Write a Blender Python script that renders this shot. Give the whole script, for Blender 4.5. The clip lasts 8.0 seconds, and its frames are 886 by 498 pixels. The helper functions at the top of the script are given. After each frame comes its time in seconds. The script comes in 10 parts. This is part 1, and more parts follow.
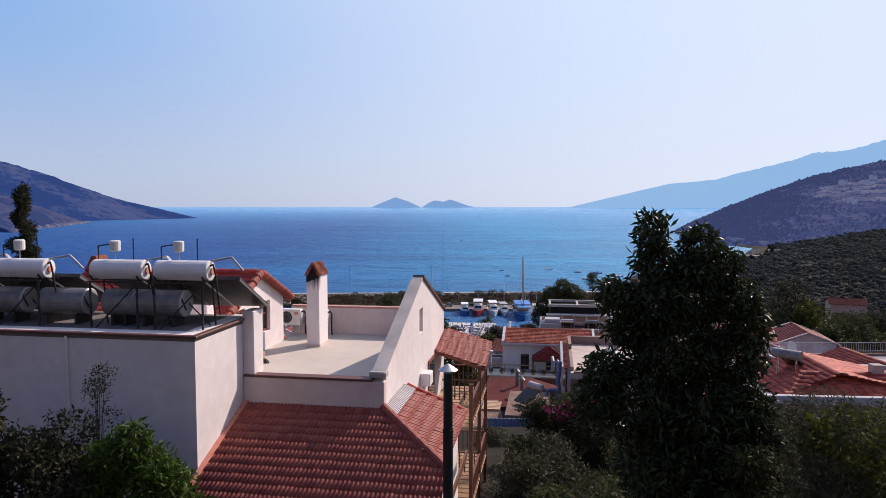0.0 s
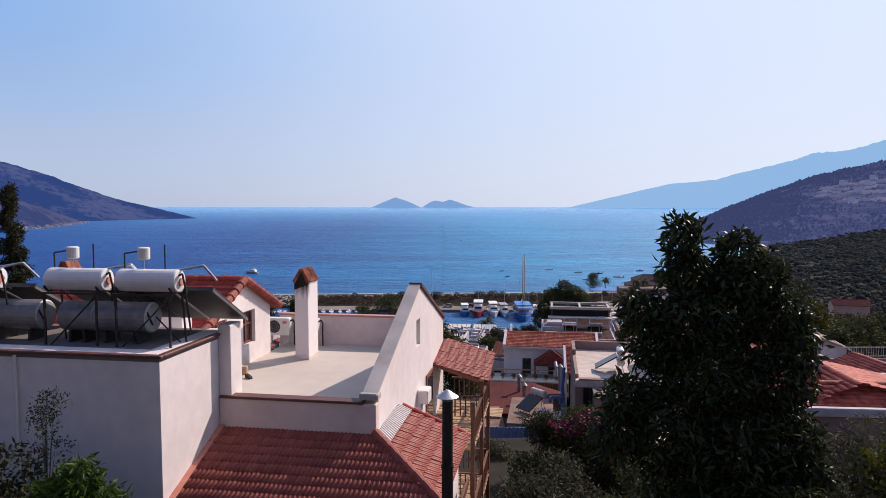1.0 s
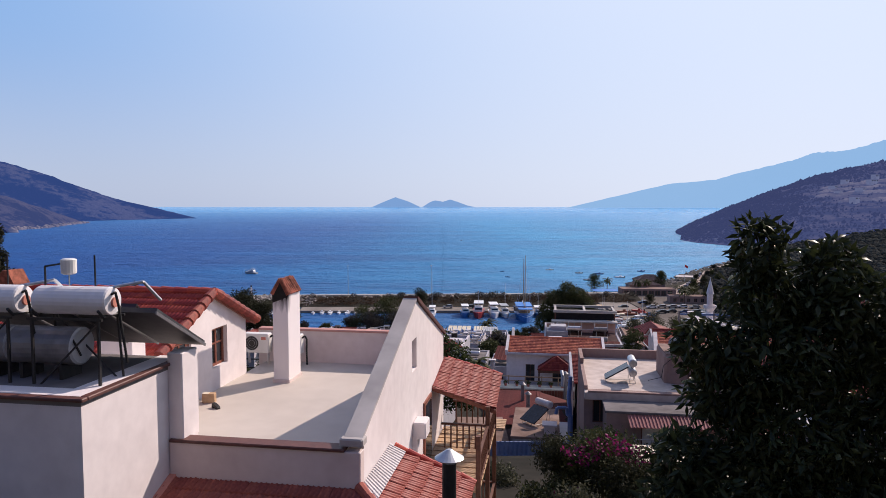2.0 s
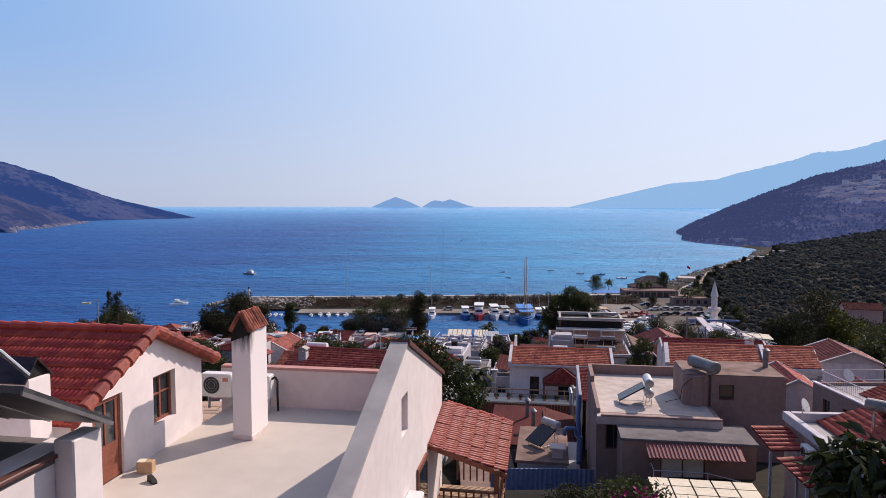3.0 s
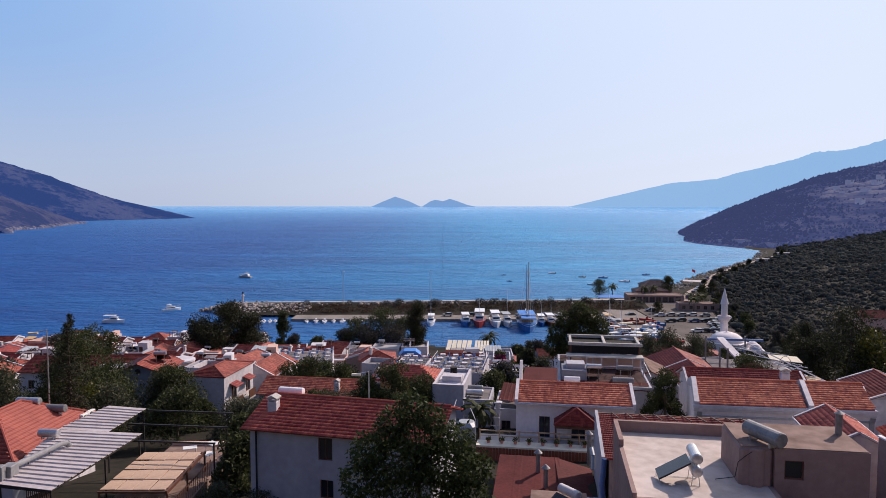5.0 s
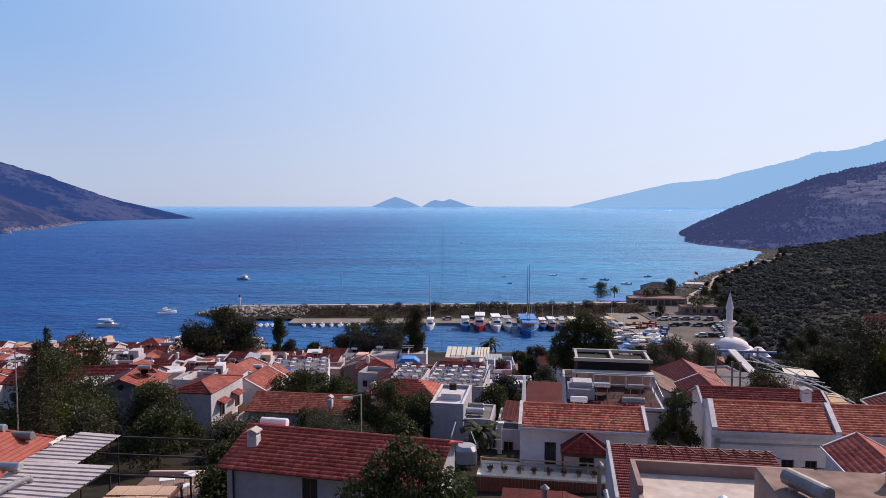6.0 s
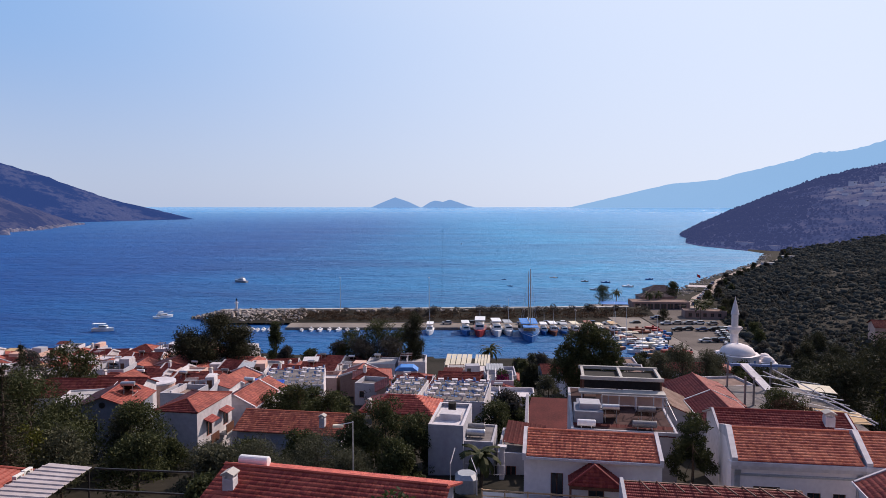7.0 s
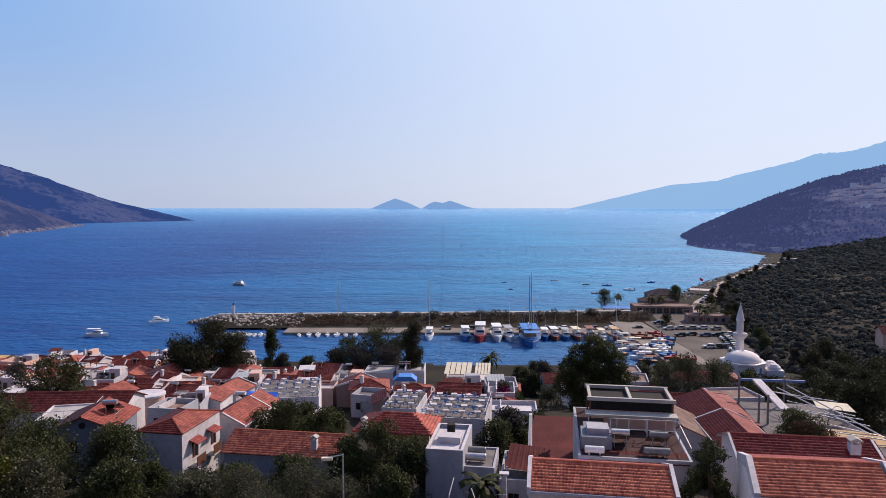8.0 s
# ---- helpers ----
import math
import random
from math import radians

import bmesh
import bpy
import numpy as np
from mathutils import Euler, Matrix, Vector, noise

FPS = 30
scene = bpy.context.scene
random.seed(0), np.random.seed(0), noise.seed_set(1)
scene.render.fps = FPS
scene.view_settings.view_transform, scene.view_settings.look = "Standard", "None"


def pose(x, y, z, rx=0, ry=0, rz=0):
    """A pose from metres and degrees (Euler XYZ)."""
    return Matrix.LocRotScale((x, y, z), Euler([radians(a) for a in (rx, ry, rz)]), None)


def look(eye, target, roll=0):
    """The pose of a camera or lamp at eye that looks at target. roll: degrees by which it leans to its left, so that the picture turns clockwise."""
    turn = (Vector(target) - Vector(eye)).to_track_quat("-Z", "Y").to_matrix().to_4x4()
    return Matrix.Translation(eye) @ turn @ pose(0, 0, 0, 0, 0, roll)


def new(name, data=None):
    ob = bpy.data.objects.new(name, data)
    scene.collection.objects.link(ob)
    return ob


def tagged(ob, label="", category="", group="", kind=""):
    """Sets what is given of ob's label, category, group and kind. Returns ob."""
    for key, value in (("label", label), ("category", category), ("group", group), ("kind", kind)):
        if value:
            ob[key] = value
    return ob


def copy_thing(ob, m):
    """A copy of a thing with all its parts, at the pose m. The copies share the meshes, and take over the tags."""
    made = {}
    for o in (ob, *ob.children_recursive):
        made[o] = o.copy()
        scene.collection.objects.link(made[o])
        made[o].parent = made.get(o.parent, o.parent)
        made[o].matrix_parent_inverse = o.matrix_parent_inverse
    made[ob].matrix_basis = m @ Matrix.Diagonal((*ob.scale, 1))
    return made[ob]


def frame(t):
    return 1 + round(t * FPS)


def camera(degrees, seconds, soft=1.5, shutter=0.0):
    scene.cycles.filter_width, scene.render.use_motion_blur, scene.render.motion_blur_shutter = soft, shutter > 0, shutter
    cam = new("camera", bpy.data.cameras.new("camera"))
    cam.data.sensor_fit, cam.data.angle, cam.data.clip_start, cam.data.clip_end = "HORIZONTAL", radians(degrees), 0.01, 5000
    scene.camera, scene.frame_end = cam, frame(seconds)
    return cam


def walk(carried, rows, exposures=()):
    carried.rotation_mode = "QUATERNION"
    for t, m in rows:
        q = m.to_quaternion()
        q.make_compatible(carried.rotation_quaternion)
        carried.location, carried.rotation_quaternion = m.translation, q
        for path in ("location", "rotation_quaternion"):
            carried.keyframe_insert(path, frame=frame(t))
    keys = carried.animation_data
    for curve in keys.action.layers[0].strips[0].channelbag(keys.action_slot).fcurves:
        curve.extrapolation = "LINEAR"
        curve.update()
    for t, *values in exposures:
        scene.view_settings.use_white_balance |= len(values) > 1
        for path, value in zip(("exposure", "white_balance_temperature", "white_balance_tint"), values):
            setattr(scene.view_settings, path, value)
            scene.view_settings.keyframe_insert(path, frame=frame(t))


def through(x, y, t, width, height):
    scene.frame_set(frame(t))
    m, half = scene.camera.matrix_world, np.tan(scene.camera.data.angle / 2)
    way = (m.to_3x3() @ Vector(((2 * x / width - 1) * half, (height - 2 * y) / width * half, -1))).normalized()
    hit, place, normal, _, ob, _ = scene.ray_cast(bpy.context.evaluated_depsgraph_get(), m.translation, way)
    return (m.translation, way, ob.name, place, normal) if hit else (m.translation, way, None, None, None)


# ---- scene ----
# The camera drifts forwards over the roofs and rises: seconds, x, y, z, tilt.
cam = camera(66.0, 8.0, soft=0.8)
PATH = [
    (0.0, -0.016, -0.183, 46.537, 86.20),
    (0.5, 0.009, 0.610, 46.609, 86.21),
    (1.0, 0.009, 1.699, 46.566, 86.21),
    (1.5, 0.003, 3.065, 46.533, 86.21),
    (2.0, 0.003, 4.676, 46.575, 86.20),
    (2.5, 0.014, 6.490, 46.715, 86.19),
    (3.0, 0.041, 8.462, 46.950, 86.18),
    (3.5, 0.084, 10.546, 47.260, 86.17),
    (4.0, 0.142, 12.698, 47.620, 86.16),
    (4.5, 0.209, 14.884, 48.009, 86.14),
    (5.0, 0.283, 17.077, 48.409, 86.13),
    (5.5, 0.358, 19.252, 48.815, 86.13),
    (6.0, 0.432, 21.401, 49.227, 86.13),
    (6.5, 0.503, 23.513, 49.653, 86.14),
    (7.0, 0.573, 25.587, 50.097, 86.17),
    (7.5, 0.645, 27.618, 50.553, 86.20),
    (8.0, 0.728, 29.595, 51.000, 86.25),
]
walk(cam, [(t, pose(x, y, z, tilt, 0, 0)) for t, x, y, z, tilt in PATH], exposures=[(0.0, 0.0, 6450, 18), (8.0, 0.0, 6450, 18)])

# ---- world, sun, exposure ----
SUN_AZ, SUN_EL = radians(46.0), radians(36.5)
world = bpy.data.worlds.new("world")
scene.world = world
world.use_nodes = True
wn = world.node_tree.nodes
wn.clear()
sky = wn.new("ShaderNodeTexSky")
sky.sky_type = "NISHITA"
sky.sun_disc = False
sky.sun_elevation, sky.sun_rotation = SUN_EL, SUN_AZ
sky.air_density, sky.dust_density, sky.ozone_density, sky.altitude = 1.0, 0.9, 5.0, 0.0
bg = wn.new("ShaderNodeBackground")
bg.inputs["Strength"].default_value = 0.086
wout = wn.new("ShaderNodeOutputWorld")
haze = wn.new("ShaderNodeMix")
haze.data_type = "RGBA"
wco, wsep, wmap = wn.new("ShaderNodeTexCoord"), wn.new("ShaderNodeSeparateXYZ"), wn.new("ShaderNodeMapRange")
wmap.interpolation_type = "SMOOTHSTEP"
wmap.inputs["From Min"].default_value, wmap.inputs["From Max"].default_value = -0.02, 0.75
wmap.inputs["To Min"].default_value, wmap.inputs["To Max"].default_value = 0.85, 0.80
world.node_tree.links.new(wco.outputs["Generated"], wsep.inputs["Vector"])
world.node_tree.links.new(wsep.outputs["Z"], wmap.inputs["Value"])
world.node_tree.links.new(wmap.outputs["Result"], haze.inputs["Factor"])
air = wn.new("ShaderNodeMix")
air.data_type = "RGBA"
amap = wn.new("ShaderNodeMapRange")
amap.interpolation_type = "SMOOTHSTEP"
amap.inputs["From Min"].default_value, amap.inputs["From Max"].default_value = 0.0, 0.26
world.node_tree.links.new(wsep.outputs["Z"], amap.inputs["Value"])
world.node_tree.links.new(amap.outputs["Result"], air.inputs["Factor"])
air.inputs["A"].default_value, air.inputs["B"].default_value = (5.8, 7.0, 8.9, 1), (3.2, 5.9, 9.9, 1)
# the clear deep blue overhead
high = wn.new("ShaderNodeMix")
high.data_type = "RGBA"
hmap = wn.new("ShaderNodeMapRange")
hmap.interpolation_type = "SMOOTHSTEP"
hmap.inputs["From Min"].default_value, hmap.inputs["From Max"].default_value = 0.27, 0.62
world.node_tree.links.new(wsep.outputs["Z"], hmap.inputs["Value"])
world.node_tree.links.new(hmap.outputs["Result"], high.inputs["Factor"])
world.node_tree.links.new(air.outputs["Result"], high.inputs["A"])
high.inputs["B"].default_value = (0.40, 1.0, 3.7, 1)
world.node_tree.links.new(high.outputs["Result"], haze.inputs["B"])
world.node_tree.links.new(sky.outputs["Color"], haze.inputs["A"])
# the bright hazy air round the sun
glow = wn.new("ShaderNodeMix")
glow.data_type = "RGBA"
wdot, wdmap, wnorm = wn.new("ShaderNodeVectorMath"), wn.new("ShaderNodeMapRange"), wn.new("ShaderNodeVectorMath")
wnorm.operation, wdot.operation = "NORMALIZE", "DOT_PRODUCT"
wdot.inputs[1].default_value = (math.sin(SUN_AZ) * math.cos(SUN_EL), math.cos(SUN_AZ) * math.cos(SUN_EL), math.sin(SUN_EL))
wdmap.interpolation_type = "SMOOTHSTEP"
wdmap.inputs["From Min"].default_value, wdmap.inputs["From Max"].default_value = 0.20, 1.0
wdmap.inputs["To Min"].default_value, wdmap.inputs["To Max"].default_value = 0.0, 0.80
world.node_tree.links.new(wco.outputs["Generated"], wnorm.inputs[0])
world.node_tree.links.new(wnorm.outputs["Vector"], wdot.inputs[0])
world.node_tree.links.new(wdot.outputs["Value"], wdmap.inputs["Value"])
world.node_tree.links.new(wdmap.outputs["Result"], glow.inputs["Factor"])
world.node_tree.links.new(haze.outputs["Result"], glow.inputs["A"])
glow.inputs["B"].default_value = (9.7, 10.8, 11.9, 1)
world.node_tree.links.new(glow.outputs["Result"], bg.inputs["Color"])
world.node_tree.links.new(bg.outputs["Background"], wout.inputs["Surface"])

sun_data = bpy.data.lights.new("sun", "SUN")
sun_data.energy, sun_data.angle, sun_data.color = 5.0, radians(0.53), (1.0, 0.86, 0.72)
sun = new("sun", sun_data)
sun_way = Vector((math.sin(SUN_AZ) * math.cos(SUN_EL), math.cos(SUN_AZ) * math.cos(SUN_EL), math.sin(SUN_EL)))
sun.matrix_world = look(sun_way * 300, (0, 0, 0))
scene.view_settings.exposure = 0.0


# ---- materials ----
def nodes_of(name):
    m = bpy.data.materials.new(name)
    m.use_nodes = True
    nt = m.node_tree
    return m, nt, nt.nodes["Principled BSDF"]


def surface(name, low, high, rough=0.7, metal=0.0, grain=8.0, blot=0.7, bump=0.25, depth=0.01, vary=0.0, isle=0.0, spec=0.4, streak=0.0):
    """A weathered surface: fine grain and large blotches between two colours, relief, and a random tint by object or island."""
    m, nt, b = nodes_of(name)
    new_node, link = nt.nodes.new, nt.links.new
    co = new_node("ShaderNodeTexCoord")
    big, fine = new_node("ShaderNodeTexNoise"), new_node("ShaderNodeTexNoise")
    big.inputs["Scale"].default_value, big.inputs["Detail"].default_value = blot, 5.0
    fine.inputs["Scale"].default_value, fine.inputs["Detail"].default_value = grain, 6.0
    mp = new_node("ShaderNodeMapping")
    mp.inputs["Scale"].default_value = (1, 1, 1.0 - 0.85 * streak)
    link(co.outputs["Object"], mp.inputs["Vector"])
    link(mp.outputs["Vector"], big.inputs["Vector"])
    link(co.outputs["Object"], fine.inputs["Vector"])
    add = new_node("ShaderNodeMath")
    add.operation = "MULTIPLY_ADD"
    add.inputs[1].default_value = 0.45
    link(fine.outputs["Fac"], add.inputs[0])
    sc = new_node("ShaderNodeMath")
    sc.operation = "MULTIPLY"
    sc.inputs[1].default_value = 0.55
    link(big.outputs["Fac"], sc.inputs[0])
    link(sc.outputs[0], add.inputs[2])
    ramp = new_node("ShaderNodeValToRGB")
    ramp.color_ramp.elements[0].position, ramp.color_ramp.elements[1].position = 0.34, 0.64
    ramp.color_ramp.elements[0].color, ramp.color_ramp.elements[1].color = (*low, 1), (*high, 1)
    link(add.outputs[0], ramp.inputs["Fac"])
    colour = ramp.outputs["Color"]
    if vary or isle:
        hsv = new_node("ShaderNodeHueSaturation")
        src = new_node("ShaderNodeNewGeometry").outputs["Random Per Island"] if isle else new_node("ShaderNodeObjectInfo").outputs["Random"]
        mr = new_node("ShaderNodeMapRange")
        amount = isle or vary
        mr.inputs["To Min"].default_value, mr.inputs["To Max"].default_value = 1 - amount, 1 + amount
        link(src, mr.inputs["Value"])
        link(mr.outputs["Result"], hsv.inputs["Value"])
        mr2 = new_node("ShaderNodeMapRange")
        mr2.inputs["To Min"].default_value, mr2.inputs["To Max"].default_value = 0.5 - 0.025 * amount, 0.5 + 0.02 * amount
        link(src, mr2.inputs["Value"])
        link(mr2.outputs["Result"], hsv.inputs["Hue"])
        link(colour, hsv.inputs["Color"])
        colour = hsv.outputs["Color"]
    link(colour, b.inputs["Base Color"])
    b.inputs["Roughness"].default_value, b.inputs["Metallic"].default_value = rough, metal
    b.inputs["Specular IOR Level"].default_value = spec
    if bump:
        bp = new_node("ShaderNodeBump")
        bp.inputs["Strength"].default_value, bp.inputs["Distance"].default_value = bump, depth
        link(fine.outputs["Fac"], bp.inputs["Height"])
        link(bp.outputs["Normal"], b.inputs["Normal"])
    return m


def leafy(name, low, high, through=0.35, rough=0.5, isle=0.35):
    """Leaves: colour by island, some light let through."""
    m, nt, b = nodes_of(name)
    new_node, link = nt.nodes.new, nt.links.new
    geo = new_node("ShaderNodeNewGeometry")
    ramp = new_node("ShaderNodeValToRGB")
    ramp.color_ramp.elements[0].color, ramp.color_ramp.elements[1].color = (*low, 1), (*high, 1)
    link(geo.outputs["Random Per Island"], ramp.inputs["Fac"])
    co = new_node("ShaderNodeTexCoord")
    nz = new_node("ShaderNodeTexNoise")
    nz.inputs["Scale"].default_value, nz.inputs["Detail"].default_value = 1.3, 3.0
    link(co.outputs["Object"], nz.inputs["Vector"])
    mr = new_node("ShaderNodeMapRange")
    mr.inputs["From Min"].default_value, mr.inputs["From Max"].default_value = 0.3, 0.7
    mr.inputs["To Min"].default_value, mr.inputs["To Max"].default_value = 1 - isle, 1 + isle
    link(nz.outputs["Fac"], mr.inputs["Value"])
    hsv = new_node("ShaderNodeHueSaturation")
    link(mr.outputs["Result"], hsv.inputs["Value"])
    link(ramp.outputs["Color"], hsv.inputs["Color"])
    link(hsv.outputs["Color"], b.inputs["Base Color"])
    b.inputs["Roughness"].default_value, b.inputs["Specular IOR Level"].default_value = rough, 0.16
    tr = new_node("ShaderNodeBsdfTranslucent")
    link(hsv.outputs["Color"], tr.inputs["Color"])
    mix = new_node("ShaderNodeMixShader")
    mix.inputs["Fac"].default_value = through
    link(b.outputs["BSDF"], mix.inputs[1])
    link(tr.outputs["BSDF"], mix.inputs[2])
    link(mix.outputs["Shader"], nt.nodes["Material Output"].inputs["Surface"])
    return m


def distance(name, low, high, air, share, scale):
    """Far land seen through kilometres of air: its own scrub and rock, and the haze before it put in as emission."""
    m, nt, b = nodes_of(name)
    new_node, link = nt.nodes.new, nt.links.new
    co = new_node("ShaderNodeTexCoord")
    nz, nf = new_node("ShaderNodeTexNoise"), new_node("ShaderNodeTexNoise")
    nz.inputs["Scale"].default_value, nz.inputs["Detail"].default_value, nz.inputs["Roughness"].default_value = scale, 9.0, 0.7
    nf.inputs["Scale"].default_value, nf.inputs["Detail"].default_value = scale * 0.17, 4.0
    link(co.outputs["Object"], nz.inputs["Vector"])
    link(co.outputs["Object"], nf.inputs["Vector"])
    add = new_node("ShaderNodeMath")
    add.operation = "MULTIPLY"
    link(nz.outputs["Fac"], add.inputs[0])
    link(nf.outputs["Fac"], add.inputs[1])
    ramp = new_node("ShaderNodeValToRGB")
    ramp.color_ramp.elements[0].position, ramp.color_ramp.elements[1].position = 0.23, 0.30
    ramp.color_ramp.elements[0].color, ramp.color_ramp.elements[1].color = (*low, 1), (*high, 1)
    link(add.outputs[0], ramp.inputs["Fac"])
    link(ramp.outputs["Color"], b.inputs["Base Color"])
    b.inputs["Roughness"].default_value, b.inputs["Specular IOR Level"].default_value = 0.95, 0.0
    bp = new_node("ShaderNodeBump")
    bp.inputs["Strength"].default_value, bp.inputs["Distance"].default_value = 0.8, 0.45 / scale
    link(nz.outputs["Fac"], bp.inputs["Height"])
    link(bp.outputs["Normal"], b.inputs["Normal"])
    # haze as a flat emission colour laid over the land's own
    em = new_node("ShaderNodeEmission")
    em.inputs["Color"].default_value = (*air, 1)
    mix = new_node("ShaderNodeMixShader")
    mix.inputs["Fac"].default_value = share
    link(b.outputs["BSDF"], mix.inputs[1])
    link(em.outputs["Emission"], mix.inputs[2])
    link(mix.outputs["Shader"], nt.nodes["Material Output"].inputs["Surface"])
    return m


def sea_water():
    m, nt, b = nodes_of("sea_water")
    new_node, link = nt.nodes.new, nt.links.new
    co = new_node("ShaderNodeTexCoord")
    height = None
    bump = None
    for scale, stretch, strength, dist in ((0.02, 2.4, 0.7, 7.0), (0.10, 2.0, 1.0, 3.4), (0.5, 1.6, 1.0, 0.8)):
        mp = new_node("ShaderNodeMapping")
        mp.inputs["Scale"].default_value = (1.0, stretch, 1.0)
        mp.inputs["Rotation"].default_value = (0, 0, 0.35)
        link(co.outputs["Object"], mp.inputs["Vector"])
        nz = new_node("ShaderNodeTexNoise")
        nz.inputs["Scale"].default_value, nz.inputs["Detail"].default_value, nz.inputs["Roughness"].default_value = scale, 7.0, 0.6
        link(mp.outputs["Vector"], nz.inputs["Vector"])
        bp = new_node("ShaderNodeBump")
        bp.inputs["Strength"].default_value, bp.inputs["Distance"].default_value = strength, dist
        link(nz.outputs["Fac"], bp.inputs["Height"])
        if bump:
            link(bump.outputs["Normal"], bp.inputs["Normal"])
        bump = bp
    patch = new_node("ShaderNodeTexNoise")
    patch.inputs["Scale"].default_value, patch.inputs["Detail"].default_value = 0.006, 6.0
    mp = new_node("ShaderNodeMapping")
    mp.inputs["Scale"].default_value = (0.6, 2.4, 1.0)
    link(co.outputs["Object"], mp.inputs["Vector"])
    link(mp.outputs["Vector"], patch.inputs["Vector"])
    ramp = new_node("ShaderNodeValToRGB")
    ramp.color_ramp.elements[0].position, ramp.color_ramp.elements[1].position = 0.38, 0.66
    ramp.color_ramp.elements[0].color, ramp.color_ramp.elements[1].color = (0.0, 0.036, 0.200, 1), (0.0, 0.098, 0.345, 1)
    # light and dark of the ripples put into the base colour
    chop = new_node("ShaderNodeTexNoise")
    chop.inputs["Scale"].default_value, chop.inputs["Detail"].default_value, chop.inputs["Roughness"].default_value = 0.055, 8.0, 0.72
    mc = new_node("ShaderNodeMapping")
    mc.inputs["Scale"].default_value, mc.inputs["Rotation"].default_value = (0.55, 2.6, 1.0), (0, 0, 0.16)
    link(co.outputs["Object"], mc.inputs["Vector"])
    link(mc.outputs["Vector"], chop.inputs["Vector"])
    both = new_node("ShaderNodeMix")
    both.inputs["Factor"].default_value = 0.55
    link(patch.outputs["Fac"], both.inputs["A"])
    link(chop.outputs["Fac"], both.inputs["B"])
    link(both.outputs["Result"], ramp.inputs["Fac"])
    # sun-side brightness put into the colour: paler water to the right
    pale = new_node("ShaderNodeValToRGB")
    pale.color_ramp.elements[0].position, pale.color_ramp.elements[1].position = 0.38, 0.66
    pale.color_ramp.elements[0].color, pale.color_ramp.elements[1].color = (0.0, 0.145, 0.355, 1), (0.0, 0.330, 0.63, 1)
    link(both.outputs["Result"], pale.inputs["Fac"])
    where, sunward = new_node("ShaderNodeSeparateXYZ"), new_node("ShaderNodeMapRange")
    sunward.interpolation_type = "SMOOTHSTEP"
    sunward.inputs["From Min"].default_value, sunward.inputs["From Max"].default_value = -260.0, 180.0
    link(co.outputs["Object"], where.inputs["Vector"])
    link(where.outputs["X"], sunward.inputs["Value"])
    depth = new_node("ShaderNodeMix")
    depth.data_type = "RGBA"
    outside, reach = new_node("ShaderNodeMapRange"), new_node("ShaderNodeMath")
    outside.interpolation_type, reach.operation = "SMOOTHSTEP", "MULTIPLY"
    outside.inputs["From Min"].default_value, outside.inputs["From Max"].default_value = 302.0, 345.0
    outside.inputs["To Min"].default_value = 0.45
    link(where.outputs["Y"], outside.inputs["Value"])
    link(sunward.outputs["Result"], reach.inputs[0])
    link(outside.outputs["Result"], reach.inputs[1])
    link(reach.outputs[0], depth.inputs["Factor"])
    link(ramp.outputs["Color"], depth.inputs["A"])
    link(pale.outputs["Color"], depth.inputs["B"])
    # the open sea beyond the bay: calm, its haze put into a paler base colour
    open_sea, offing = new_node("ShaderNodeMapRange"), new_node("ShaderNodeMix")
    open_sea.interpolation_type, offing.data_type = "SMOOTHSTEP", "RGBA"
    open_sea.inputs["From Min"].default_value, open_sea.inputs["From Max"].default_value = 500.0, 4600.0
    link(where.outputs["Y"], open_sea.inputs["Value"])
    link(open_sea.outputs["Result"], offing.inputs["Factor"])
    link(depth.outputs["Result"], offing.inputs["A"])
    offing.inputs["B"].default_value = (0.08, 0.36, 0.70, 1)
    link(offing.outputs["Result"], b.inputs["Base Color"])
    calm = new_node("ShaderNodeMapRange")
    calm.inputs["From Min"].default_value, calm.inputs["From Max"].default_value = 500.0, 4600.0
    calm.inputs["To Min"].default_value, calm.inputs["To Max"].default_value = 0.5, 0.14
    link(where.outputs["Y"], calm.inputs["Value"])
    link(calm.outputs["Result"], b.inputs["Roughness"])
    link(bump.outputs["Normal"], b.inputs["Normal"])
    b.inputs["IOR"].default_value = 1.33
    b.inputs["Specular IOR Level"].default_value = 0.36
    return m


def glass_pane():
    m, nt, b = nodes_of("window_glass")
    b.inputs["Base Color"].default_value = (0.02, 0.025, 0.03, 1)
    b.inputs["Roughness"].default_value, b.inputs["Specular IOR Level"].default_value = 0.06, 0.8
    return m


WHITE = surface("white_render", (0.64, 0.585, 0.585), (0.78, 0.72, 0.715), 0.85, grain=3.0, blot=0.5, bump=0.3, depth=0.006, streak=0.7)
WHITE_TOWN = surface("white_town_render", (0.405, 0.377, 0.404), (0.644, 0.612, 0.639), 0.85, grain=2.0, blot=0.3, bump=0.2, vary=0.12, streak=0.7)
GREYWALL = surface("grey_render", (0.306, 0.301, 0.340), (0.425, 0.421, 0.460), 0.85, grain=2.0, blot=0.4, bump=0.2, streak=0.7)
BEIGE = surface("beige_render", (0.225, 0.150, 0.136), (0.315, 0.222, 0.198), 0.9, grain=2.5, blot=0.35, bump=0.3, streak=0.7, spec=0.2)
PINK = surface("pink_render", (0.52, 0.32, 0.26), (0.62, 0.42, 0.35), 0.85, grain=2.0, blot=0.4, bump=0.2)
PARAPET = surface("parapet_render", (0.58, 0.48, 0.455), (0.70, 0.60, 0.575), 0.85, grain=3.0, blot=0.6, bump=0.3, streak=0.7)
